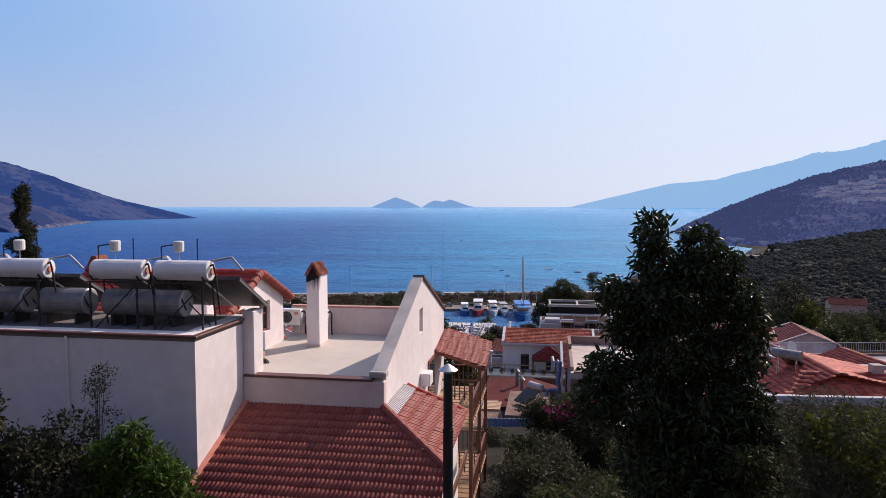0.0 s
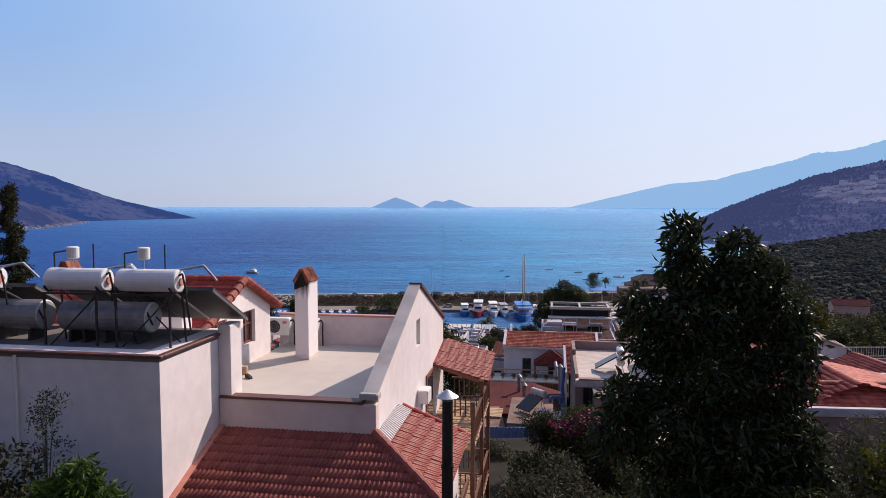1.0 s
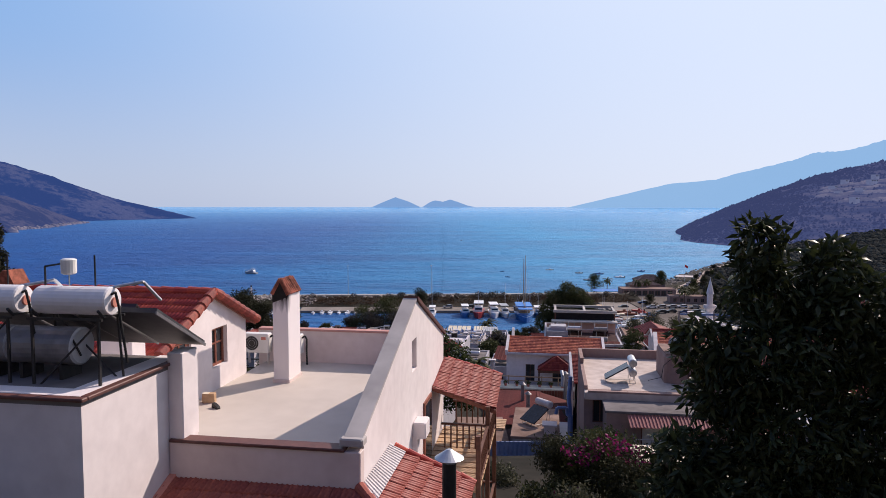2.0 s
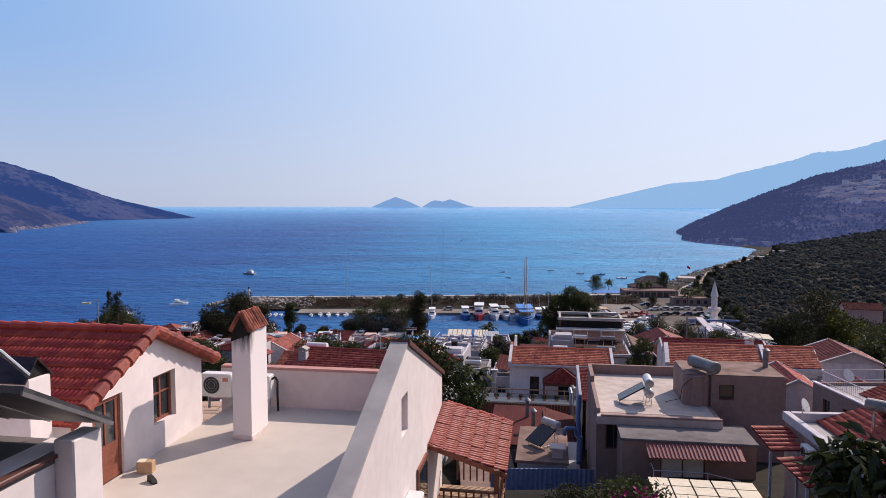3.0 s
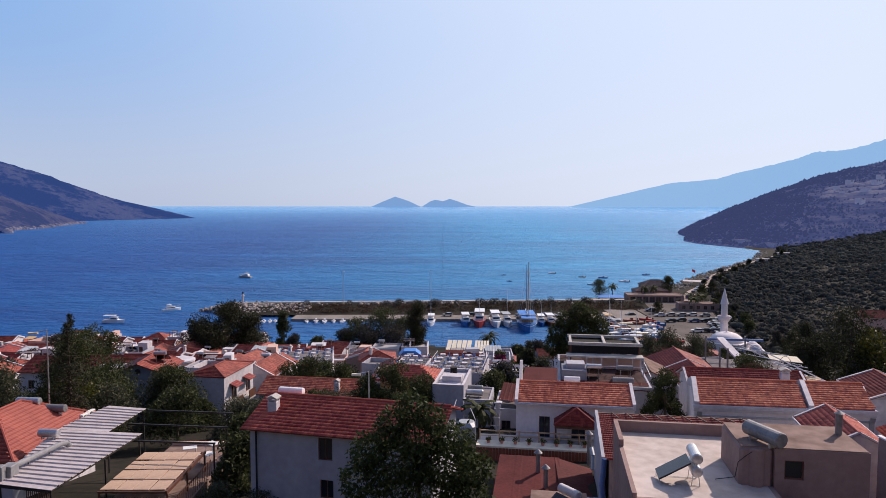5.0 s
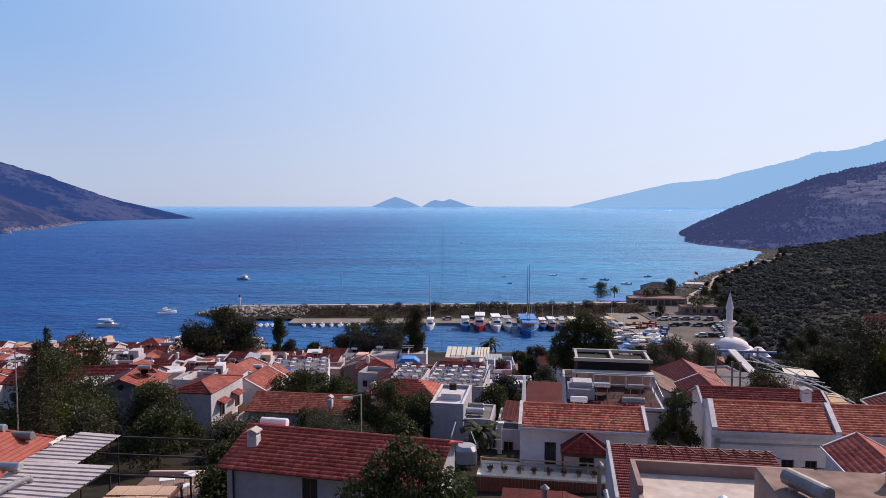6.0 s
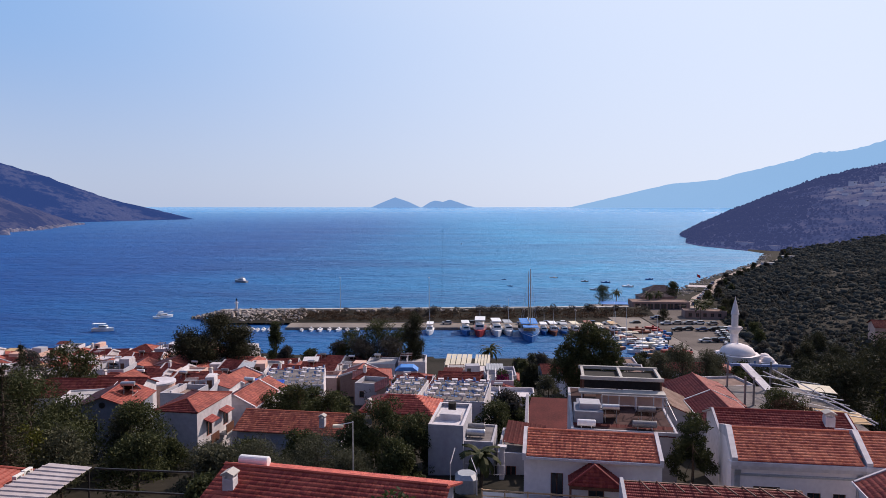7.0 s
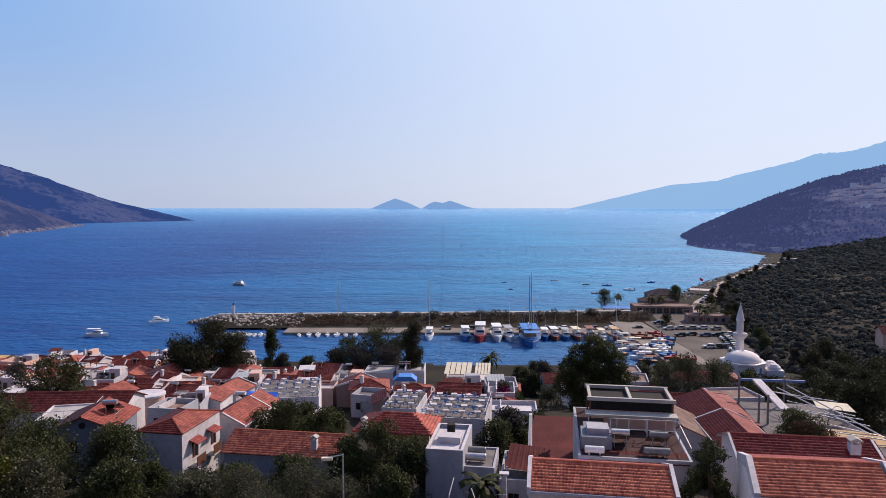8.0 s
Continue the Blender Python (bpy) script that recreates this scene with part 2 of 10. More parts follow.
FLOOR = surface("terrace_floor_paint", (0.48, 0.43, 0.38), (0.56, 0.505, 0.45), 0.6, grain=1.6, blot=0.35, bump=0.1, depth=0.004, spec=0.25)
ROOFDECK = surface("roof_deck", (0.306, 0.289, 0.287), (0.459, 0.433, 0.426), 0.85, grain=1.8, blot=0.5, bump=0.25, spec=0.08)
BROWNCAP = surface("brown_cap", (0.085, 0.035, 0.03), (0.14, 0.055, 0.045), 0.55, grain=12, blot=1.5)
PINKCAP = surface("pink_cap", (0.42, 0.20, 0.17), (0.52, 0.27, 0.23), 0.75, grain=6, blot=1.0)
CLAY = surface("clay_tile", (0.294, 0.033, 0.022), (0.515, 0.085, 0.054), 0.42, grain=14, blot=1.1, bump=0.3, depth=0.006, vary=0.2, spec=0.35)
CLAY_PALE = surface("faded_clay_tile", (0.20, 0.045, 0.034), (0.38, 0.100, 0.070), 0.55, grain=14, blot=1.1, bump=0.3, depth=0.006, vary=0.16, spec=0.3)
CLAY_RED = surface("red_clay_tile", (0.255, 0.049, 0.036), (0.460, 0.110, 0.080), 0.6, grain=9, blot=0.6, bump=0.3, isle=0.28, spec=0.15)
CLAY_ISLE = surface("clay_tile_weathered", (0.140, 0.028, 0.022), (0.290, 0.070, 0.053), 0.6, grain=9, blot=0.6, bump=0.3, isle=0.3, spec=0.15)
VERGE = surface("weathered_verge_tile", (0.13, 0.034, 0.026), (0.37, 0.085, 0.060), 0.6, grain=12, blot=1.6, bump=0.4, depth=0.008, vary=0.25, spec=0.25)
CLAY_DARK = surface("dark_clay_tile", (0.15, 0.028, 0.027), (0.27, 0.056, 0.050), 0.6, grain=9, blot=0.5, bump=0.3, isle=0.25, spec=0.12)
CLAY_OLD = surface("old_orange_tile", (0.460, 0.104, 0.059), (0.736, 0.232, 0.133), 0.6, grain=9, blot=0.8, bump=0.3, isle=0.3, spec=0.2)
CLAY_TOWN = surface("bright_town_tile", (0.175, 0.038, 0.029), (0.355, 0.100, 0.073), 0.6, grain=9, blot=0.5, bump=0.3, isle=0.3, spec=0.15)
METALTILE = surface("pressed_metal_tile", (0.240, 0.050, 0.038), (0.370, 0.092, 0.068), 0.58, grain=10, blot=0.8, bump=0.15, vary=0.06)
REDAWN = surface("dull_red_awning_sheet", (0.20, 0.060, 0.060), (0.30, 0.100, 0.098), 0.6, grain=6, blot=0.8, bump=0.1)
FENCEBLUE = surface("blue_grey_fence_sheet", (0.14, 0.19, 0.32), (0.22, 0.28, 0.42), 0.5, grain=4, blot=0.6, bump=0.1)
FLASHING = surface("terracotta_flashing", (0.48, 0.17, 0.125), (0.60, 0.25, 0.19), 0.7, grain=6, blot=1.2)
WHITESHEET = surface("white_sheet_metal", (0.48, 0.45, 0.45), (0.62, 0.59, 0.59), 0.45, grain=5, blot=0.5, bump=0.1, streak=0.5)
GREYSHEET = surface("grey_sheet_metal", (0.30, 0.31, 0.33), (0.42, 0.43, 0.45), 0.45, 0.3, grain=5, blot=0.5, bump=0.1)
DULLDUCT = surface("dull_duct_metal", (0.17, 0.17, 0.18), (0.27, 0.27, 0.28), 0.7, grain=5, blot=0.5, bump=0.1)
PALESHEET = surface("weathered_pale_sheet", (0.360, 0.310, 0.308), (0.504, 0.450, 0.451), 0.65, grain=4, blot=0.6, bump=0.1)
REEDTAN = surface("faded_tan_slats", (0.38, 0.25, 0.175), (0.52, 0.365, 0.27), 0.85, grain=9, blot=0.8, bump=0.2)
CLAY_DEEP = surface("deep_red_tile", (0.21, 0.036, 0.026), (0.32, 0.070, 0.050), 0.7, grain=12, blot=0.8, bump=0.2)
SOOTSHEET = surface("sooty_sheet", (0.018, 0.012, 0.012), (0.085, 0.055, 0.052), 0.35, 0.2, grain=5, blot=1.6, bump=0.2)
REDSHEET = surface("red_sheet_metal", (0.060, 0.016, 0.016), (0.125, 0.032, 0.030), 0.7, grain=5, blot=0.4, bump=0.1, spec=0.06)
BLUESHEET = surface("blue_sheet_metal", (0.08, 0.145, 0.33), (0.13, 0.22, 0.44), 0.5, grain=4, blot=0.6, bump=0.1)
WOOD = surface("dark_wood", (0.075, 0.028, 0.018), (0.15, 0.06, 0.035), 0.6, grain=10, blot=2.0, bump=0.3, vary=0.15)
WOODRED = surface("red_brown_wood", (0.16, 0.05, 0.03), (0.27, 0.09, 0.055), 0.55, grain=12, blot=2.0, bump=0.3)
WOODLIGHT = surface("light_wood", (0.36, 0.22, 0.12), (0.52, 0.35, 0.21), 0.65, grain=10, blot=2.0, bump=0.3)
STEEL = surface("galvanised_steel", (0.42, 0.42, 0.43), (0.62, 0.62, 0.63), 0.38, 0.75, grain=9, blot=1.4, bump=0.1)
TANKWHITE = surface("white_enamel", (0.66, 0.65, 0.66), (0.82, 0.80, 0.81), 0.35, grain=5, blot=1.0, bump=0.05)
TANKGREY = surface("grey_tank_skin", (0.15, 0.145, 0.15), (0.26, 0.25, 0.255), 0.45, 0.3, grain=6, blot=1.2, bump=0.1)
BLACKMETAL = surface("black_metal", (0.012, 0.011, 0.012), (0.03, 0.028, 0.028), 0.5, grain=12, blot=2)
SOOT = surface("soot", (0.006, 0.005, 0.005), (0.018, 0.016, 0.016), 0.95, grain=9, blot=3)
PANEL = surface("solar_collector", (0.008, 0.010, 0.016), (0.02, 0.024, 0.034), 0.22, grain=4, blot=1, bump=0.05)
PLASTIC = surface("white_plastic", (0.64, 0.63, 0.60), (0.76, 0.74, 0.71), 0.5, grain=6, blot=1, bump=0.05)
BLUETARP = surface("blue_tarp", (0.01, 0.06, 0.45), (0.03, 0.14, 0.65), 0.5, grain=3, blot=1.5, bump=0.4)
CANVAS = surface("cream_canvas", (0.58, 0.52, 0.40), (0.72, 0.66, 0.52), 0.85, grain=4, blot=1, bump=0.2)
TANCANVAS = surface("tan_canvas", (0.40, 0.26, 0.13), (0.54, 0.37, 0.20), 0.85, grain=4, blot=1, bump=0.2)
CONCRETE = surface("concrete", (0.34, 0.32, 0.30), (0.48, 0.46, 0.43), 0.9, grain=2.5, blot=0.3, bump=0.3, spec=0.08)
PAVING = surface("quay_paving", (0.16, 0.14, 0.125), (0.27, 0.24, 0.215), 0.9, grain=1.5, blot=0.12, bump=0.2, spec=0.08)
ASPHALT = surface("asphalt", (0.085, 0.072, 0.066), (0.16, 0.138, 0.125), 0.95, grain=3, blot=0.1, bump=0.2, spec=0.08)
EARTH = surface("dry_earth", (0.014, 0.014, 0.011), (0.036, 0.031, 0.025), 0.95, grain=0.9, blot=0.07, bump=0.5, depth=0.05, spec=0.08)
# pale so that the unseen hillside throws sunlight back on the walls
HILLSIDE = surface("bounce_hillside", (0.10, 0.09, 0.07), (0.30, 0.26, 0.21), 0.95, grain=0.35, blot=0.03, bump=0.5, depth=0.1, spec=0.08)
ROCK = surface("pale_boulder", (0.28, 0.235, 0.20), (0.46, 0.40, 0.35), 0.9, grain=2, blot=0.4, bump=0.4, isle=0.22)
BARK = surface("bark", (0.05, 0.035, 0.025), (0.13, 0.095, 0.07), 0.9, grain=10, blot=2, bump=0.6)
GLASS = glass_pane()
SEA = sea_water()
BOATWHITE = surface("white_hull_paint", (0.66, 0.66, 0.66), (0.82, 0.82, 0.82), 0.35, grain=3, blot=0.5, bump=0.03, vary=0.06)
BOATBLUE = surface("blue_hull_paint", (0.02, 0.10, 0.30), (0.04, 0.17, 0.42), 0.35, grain=3, blot=0.5, bump=0.03)
BOATRED = surface("red_hull_paint", (0.30, 0.03, 0.03), (0.42, 0.06, 0.05), 0.4, grain=3, blot=0.5, bump=0.03)
AWNBLUE = surface("blue_awning", (0.03, 0.16, 0.50), (0.06, 0.25, 0.62), 0.7, grain=3, blot=0.7, bump=0.1)
FLAGRED = surface("red_flag", (0.50, 0.015, 0.02), (0.62, 0.03, 0.03), 0.7, grain=3, blot=1)
CARWHITE = surface("white_car_paint", (0.60, 0.60, 0.61), (0.72, 0.72, 0.73), 0.2, grain=2, blot=0.3, bump=0)
CARDARK = surface("dark_car_paint", (0.015, 0.017, 0.022), (0.03, 0.032, 0.04), 0.2, grain=2, blot=0.3, bump=0)
CARBLUE = surface("blue_car_paint", (0.03, 0.06, 0.16), (0.05, 0.09, 0.22), 0.2, grain=2, blot=0.3, bump=0)
CARGREY = surface("silver_car_paint", (0.28, 0.28, 0.29), (0.38, 0.38, 0.39), 0.25, 0.4, grain=2, blot=0.3, bump=0)
RUBBER = surface("rubber", (0.012, 0.012, 0.012), (0.025, 0.025, 0.025), 0.8, grain=6, blot=2)
LEAF_GLOSSY = leafy("glossy_dark_leaves", (0.018, 0.026, 0.012), (0.050, 0.064, 0.026), 0.18, 0.38)
LEAF_BRIGHT = leafy("bright_green_leaves", (0.028, 0.058, 0.010), (0.085, 0.135, 0.026), 0.4, 0.45)
LEAF_MID = leafy("green_leaves", (0.032, 0.040, 0.016), (0.070, 0.078, 0.031), 0.3, 0.7)
LEAF_OLIVE = leafy("olive_leaves", (0.046, 0.050, 0.030), (0.092, 0.092, 0.057), 0.26, 0.75)
LEAF_PINE = leafy("pine_needles", (0.022, 0.026, 0.014), (0.046, 0.046, 0.023), 0.2, 0.75)
LEAF_YELLOW = leafy("yellow_green_leaves", (0.045, 0.055, 0.010), (0.12, 0.115, 0.022), 0.3, 0.55)
# scrub leaves greyed, the haze over the hill put into their colour
LEAF_HAZED = leafy("scrub_leaves", (0.036, 0.037, 0.034), (0.080, 0.074, 0.066), 0.35, 0.9)
LEAF_DRY = leafy("dry_scrub_leaves", (0.050, 0.030, 0.019), (0.11, 0.068, 0.042), 0.2, 0.8)
PETAL = leafy("bougainvillea_bracts", (0.11, 0.010, 0.055), (0.24, 0.020, 0.115), 0.4, 0.6)
COLLECTOR_BACK = surface("dark_collector_back", (0.035, 0.035, 0.04), (0.07, 0.07, 0.075), 0.5, 0.2, grain=6, blot=1.5, bump=0.1)
# far land, each with its blue haze mixed in as emission
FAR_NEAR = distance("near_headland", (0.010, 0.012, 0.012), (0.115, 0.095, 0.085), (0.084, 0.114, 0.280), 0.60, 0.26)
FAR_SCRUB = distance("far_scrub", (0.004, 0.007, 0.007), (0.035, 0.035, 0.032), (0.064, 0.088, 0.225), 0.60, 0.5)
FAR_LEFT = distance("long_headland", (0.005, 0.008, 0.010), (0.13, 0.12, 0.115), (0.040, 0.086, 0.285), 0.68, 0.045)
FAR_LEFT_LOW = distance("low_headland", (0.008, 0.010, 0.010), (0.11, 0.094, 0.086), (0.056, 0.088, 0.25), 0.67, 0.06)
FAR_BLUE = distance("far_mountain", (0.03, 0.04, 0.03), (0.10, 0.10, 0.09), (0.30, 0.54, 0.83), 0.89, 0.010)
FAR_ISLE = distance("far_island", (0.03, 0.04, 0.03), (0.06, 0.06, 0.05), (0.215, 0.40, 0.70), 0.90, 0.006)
# dark deck; on the heater block and annex it carries their shade
DECKDARK = surface("dark_roof_deck", (0.11, 0.10, 0.10), (0.21, 0.19, 0.19), 0.9, grain=1.8, blot=0.5, bump=0.25, spec=0.08)
LOOSE_EARTH = surface("pale_roadside_earth", (0.24, 0.19, 0.165), (0.40, 0.33, 0.285), 0.95, grain=1.2, blot=0.08, bump=0.4, spec=0.08)
# villa walls, banks and shore rocks brightened by the same haze emission
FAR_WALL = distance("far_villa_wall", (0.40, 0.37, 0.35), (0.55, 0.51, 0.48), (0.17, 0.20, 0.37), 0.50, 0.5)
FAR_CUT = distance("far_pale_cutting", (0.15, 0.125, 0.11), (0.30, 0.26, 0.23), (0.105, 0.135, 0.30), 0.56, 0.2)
# bush colours pushed towards grey-blue, hill haze put in
BUSH = surface("dense_bush", (0.029, 0.033, 0.032), (0.066, 0.068, 0.059), 0.95, grain=2.5, blot=0.3, bump=0.8, depth=0.3, isle=0.35, spec=0.0)
LEAF_FRESH = leafy("fresh_green_leaves", (0.024, 0.036, 0.012), (0.060, 0.076, 0.027), 0.3, 0.65)
# darker blue-grey; on the gabled house it holds the trees' shade
BLUEGREY = surface("blue_grey_render", (0.15, 0.16, 0.20), (0.23, 0.24, 0.28), 0.9, grain=2.0, blot=0.4, bump=0.2, streak=0.7, spec=0.15)
STAINED = surface("stained_brown_deck", (0.145, 0.096, 0.080), (0.281, 0.200, 0.172), 0.95, grain=1.4, blot=0.55, bump=0.3, spec=0.1)
FELT = surface("dark_red_roof_felt", (0.040, 0.022, 0.022), (0.085, 0.050, 0.048), 0.9, grain=1.8, blot=0.5, bump=0.25, spec=0.08)
CREAMDECK = surface("cream_roof_screed", (0.396, 0.331, 0.295), (0.568, 0.494, 0.453), 0.9, grain=1.6, blot=0.4, bump=0.2, spec=0.15)
CAPTILE = surface("sooty_cap_tile", (0.026, 0.016, 0.014), (0.40, 0.13, 0.085), 0.8, grain=7, blot=2.2, bump=0.6, depth=0.02, isle=0.35, spec=0.1)


# ---- building helpers ----
class Geo:
    """Vertices and faces of one mesh."""

    def __init__(self):
        self.v, self.f = [], []

    def add(self, verts, faces, m=None):
        n = len(self.v)
        self.v += [tuple(m @ Vector(p)) for p in verts] if m is not None else [tuple(p) for p in verts]
        self.f += [tuple(i + n for i in face) for face in faces]
        return self

    def box(self, x0, y0, z0, x1, y1, z1, m=None):
        return self.add([(x0, y0, z0), (x1, y0, z0), (x1, y1, z0), (x0, y1, z0), (x0, y0, z1), (x1, y0, z1), (x1, y1, z1), (x0, y1, z1)],
                        [(3, 2, 1, 0), (4, 5, 6, 7), (0, 1, 5, 4), (1, 2, 6, 5), (2, 3, 7, 6), (3, 0, 4, 7)], m)

    def soft_box(self, x0, y0, z0, x1, y1, z1, r=0.03, m=None):
        """A box whose upright and top edges are chamfered."""
        def ring(i, z):
            a, b, c, d = x0 + i, x1 - i, y0 + i, y1 - i
            return [(a + r, c, z), (b - r, c, z), (b, c + r, z), (b, d - r, z), (b - r, d, z), (a + r, d, z), (a, d - r, z), (a, c + r, z)]
        v = ring(0, z0) + ring(0, z1 - r) + ring(r * 0.7, z1)
        f = [tuple(range(7, -1, -1)), tuple(range(16, 24))]
        f += [(k * 8 + i, k * 8 + (i + 1) % 8, k * 8 + 8 + (i + 1) % 8, k * 8 + 8 + i) for k in (0, 1) for i in range(8)]
        return self.add(v, f, m)

    def tube(self, p0, p1, r0, r1=None, n=10, caps=True):
        p0, p1 = Vector(p0), Vector(p1)
        r1 = r0 if r1 is None else r1
        q = (p1 - p0).to_track_quat("Z", "Y").to_matrix()
        v = [p + q @ Vector((r * math.cos(2 * math.pi * i / n), r * math.sin(2 * math.pi * i / n), 0)) for p, r in ((p0, r0), (p1, r1)) for i in range(n)]
        f = [(i, (i + 1) % n, n + (i + 1) % n, n + i) for i in range(n)]
        if caps:
            f += [tuple(range(n - 1, -1, -1)), tuple(range(n, 2 * n))]
        return self.add(v, f)

    def path(self, points, r, n=8):
        for a, b in zip(points, points[1:]):
            self.tube(a, b, r, r, n)
        return self

    def prism(self, poly, way):
        """A flat polygon of 3D points pushed along a vector."""
        way, k = Vector(way), len(poly)
        v = [Vector(p) for p in poly] + [Vector(p) + way for p in poly]
        f = [tuple(range(k - 1, -1, -1)), tuple(range(k, 2 * k))] + [(i, (i + 1) % k, k + (i + 1) % k, k + i) for i in range(k)]
        return self.add(v, f)

    def lathe(self, profile, n=16, m=None):
        """Turned round z: (radius, height) pairs."""
        v = [(r * math.cos(2 * math.pi * i / n), r * math.sin(2 * math.pi * i / n), z) for r, z in profile for i in range(n)]
        f = [(k * n + i, k * n + (i + 1) % n, (k + 1) * n + (i + 1) % n, (k + 1) * n + i) for k in range(len(profile) - 1) for i in range(n)]
        f += [tuple(range(n - 1, -1, -1)), tuple(range((len(profile) - 1) * n, len(profile) * n))]
        return self.add(v, f, m)

    def panel(self, p0, p1, z0, z1, thick, holes=()):
        """A wall from p0 to p1 (x, y), its thickness to the left of that way, with openings (a0, a1, z0, z1) along it."""
        d = Vector((p1[0] - p0[0], p1[1] - p0[1], 0))
        long = d.length
        d.normalize()
        m = Matrix(((d.x, -d.y, 0, p0[0]), (d.y, d.x, 0, p0[1]), (0, 0, 1, 0), (0, 0, 0, 1)))
        xs = sorted({0.0, long, *[h for hole in holes for h in hole[:2]]})
        for a, b in zip(xs, xs[1:]):
            cuts = sorted((h[2], h[3]) for h in holes if h[0] < (a + b) / 2 < h[1])
            low = z0
            for c0, c1 in cuts + [(z1, z1)]:
                if c0 > low + 1e-4:
                    self.box(a, 0, low, b, thick, c0, m)
                low = c1
        return self

    def ring(self, w, h, t, y0, y1):
        """A rectangular frame in the x-z plane."""
        v = [(x, y, z) for y in (y0, y1) for x, z in ((0, 0), (w, 0), (w, h), (0, h), (t, t), (w - t, t), (w - t, h - t), (t, h - t))]
        f = []
        for i in range(4):
            j = (i + 1) % 4
            f += [(i, j, 4 + j, 4 + i), (8 + j, 8 + i, 12 + i, 12 + j), (j, i, 8 + i, 8 + j), (4 + i, 4 + j, 12 + j, 12 + i)]
        return self.add(v, f)

    def mesh(self, name, material, smooth=False):
        me = bpy.data.meshes.new(name)
        index, verts, faces = {}, [], []
        for face in self.f:
            out = []
            for i in face:
                key = tuple(round(c, 4) for c in self.v[i])
                if key not in index:
                    index[key] = len(verts)
                    verts.append(key)
                if index[key] not in out:
                    out.append(index[key])
            if len(out) > 2:
                faces.append(out)
        me.from_pydata(verts, [], faces)
        me.materials.append(material)
        if smooth:
            me.polygons.foreach_set("use_smooth", [True] * len(me.polygons))
        me.update()
        return me


def part(name, geo, material, parent, label="", m=None, smooth=False):
    """Links a Geo (or a ready mesh) as one mesh object under a thing or a part."""
    ob = new(name, geo.mesh(name, material, smooth) if isinstance(geo, Geo) else geo)
    ob.parent = parent
    if m is not None:
        ob.matrix_local = m
    return tagged(ob, label)


def thing(name, m, label, category, group="", kind=""):
    ob = new(name)
    ob.empty_display_size = 0.3
    ob.matrix_world = m
    return tagged(ob, label, category, group, kind)


def single(name, geo, material, label, category, kind="", group="", m=None, smooth=False):
    ob = new(name, geo.mesh(name, material, smooth) if isinstance(geo, Geo) else geo)
    if m is not None:
        ob.matrix_world = m
    return tagged(ob, label, category, group, kind)


def raw_mesh(name, verts, faces, material, smooth=False):
    """A mesh from numpy arrays; all faces have the same number of corners."""
    me = bpy.data.meshes.new(name)
    k = faces.shape[1]
    me.vertices.add(len(verts))
    me.vertices.foreach_set("co", np.asarray(verts, np.float32).ravel())
    me.loops.add(faces.size)
    me.loops.foreach_set("vertex_index", faces.ravel().astype(np.int32))
    me.polygons.add(len(faces))
    me.polygons.foreach_set("loop_start", np.arange(0, faces.size, k, dtype=np.int32))
    if smooth:
        me.polygons.foreach_set("use_smooth", np.ones(len(faces), bool))
    me.materials.append(material)
    me.update(calc_edges=True)
    me.validate()
    return me


# ---- roofs ----
def tile_shape(col, row, seg=6, rise=0.028, lift=0.034):
    """One interlocking clay tile lying in its plane: x across, y up the slope, with narrow rolls and a front lip."""
    if seg > 3:
        xs = np.array([0, 0.07, 0.17, 0.27, 0.48, 0.57, 0.67, 0.77, 1.0]) * col
        zs = np.array([0, 0.8, 1.0, 0.1, 0.0, 0.8, 1.0, 0.1, 0.0]) * rise
    elif seg > 2:
        xs = np.array([0, 0.22, 0.5, 1.0]) * col
        zs = np.array([0, 1.0, 0.0, 0.0]) * rise * 1.4
    else:
        xs = np.array([0, 0.4, 1.0]) * col
        zs = np.array([0, 1.0, 0.0]) * rise * 1.6
    n = len(xs)
    front = np.stack([xs, np.full(n, -0.03), zs + lift], 1)
    back = np.stack([xs, np.full(n, row), zs], 1)
    lip = front - np.array([0, -0.004, lift * 1.2])
    v = np.concatenate([lip, front, back])
    f = [(k * n + i, k * n + i + 1, (k + 1) * n + i + 1, (k + 1) * n + i) for k in (0, 1) for i in range(n - 1)]
    return v, np.array(f)


def plane_of(corners):
    """For eave left, eave right, ridge right, ridge left: the plane's pose, its length up the slope and the edges' run-in."""
    a, b, c, d = (Vector(p) for p in corners)
    u = (b - a).normalized()
    n = u.cross(((c + d) / 2 - a)).normalized()
    s = n.cross(u)
    m = Matrix((u, s, n)).transposed().to_4x4()
    m.translation = a
    long = (d - a).dot(s), (c - a).dot(s)
    return m, max(long), 0.0, (d - a).dot(u), (b - a).length, (c - a).dot(u)


def tile_spots(corners, col, row):
    m, long, l0, l1, r0, r1 = plane_of(corners)
    spots = []
    row = long / max(1, round(long / row))
    for j in range(round(long / row)):
        s = (j + 0.5) * row / long
        lo, hi = l0 + (l1 - l0) * s, r0 + (r1 - r0) * s
        i0, i1 = int(math.floor(lo / col + 0.3)), int(math.ceil(hi / col - 0.3))
        spots += [(i * col, j * row) for i in range(i0, i1)]
    return m, spots, row


def slab(corners, thick=0.08):
    a, b, c, d = (Vector(p) for p in corners)
    n = (b - a).cross((c + d) / 2 - a).normalized()
    poly = [a, b, c] + ([d] if (d - c).length > 0.02 else [])
    return Geo().prism([p - n * thick for p in poly], n * (thick - 0.012))


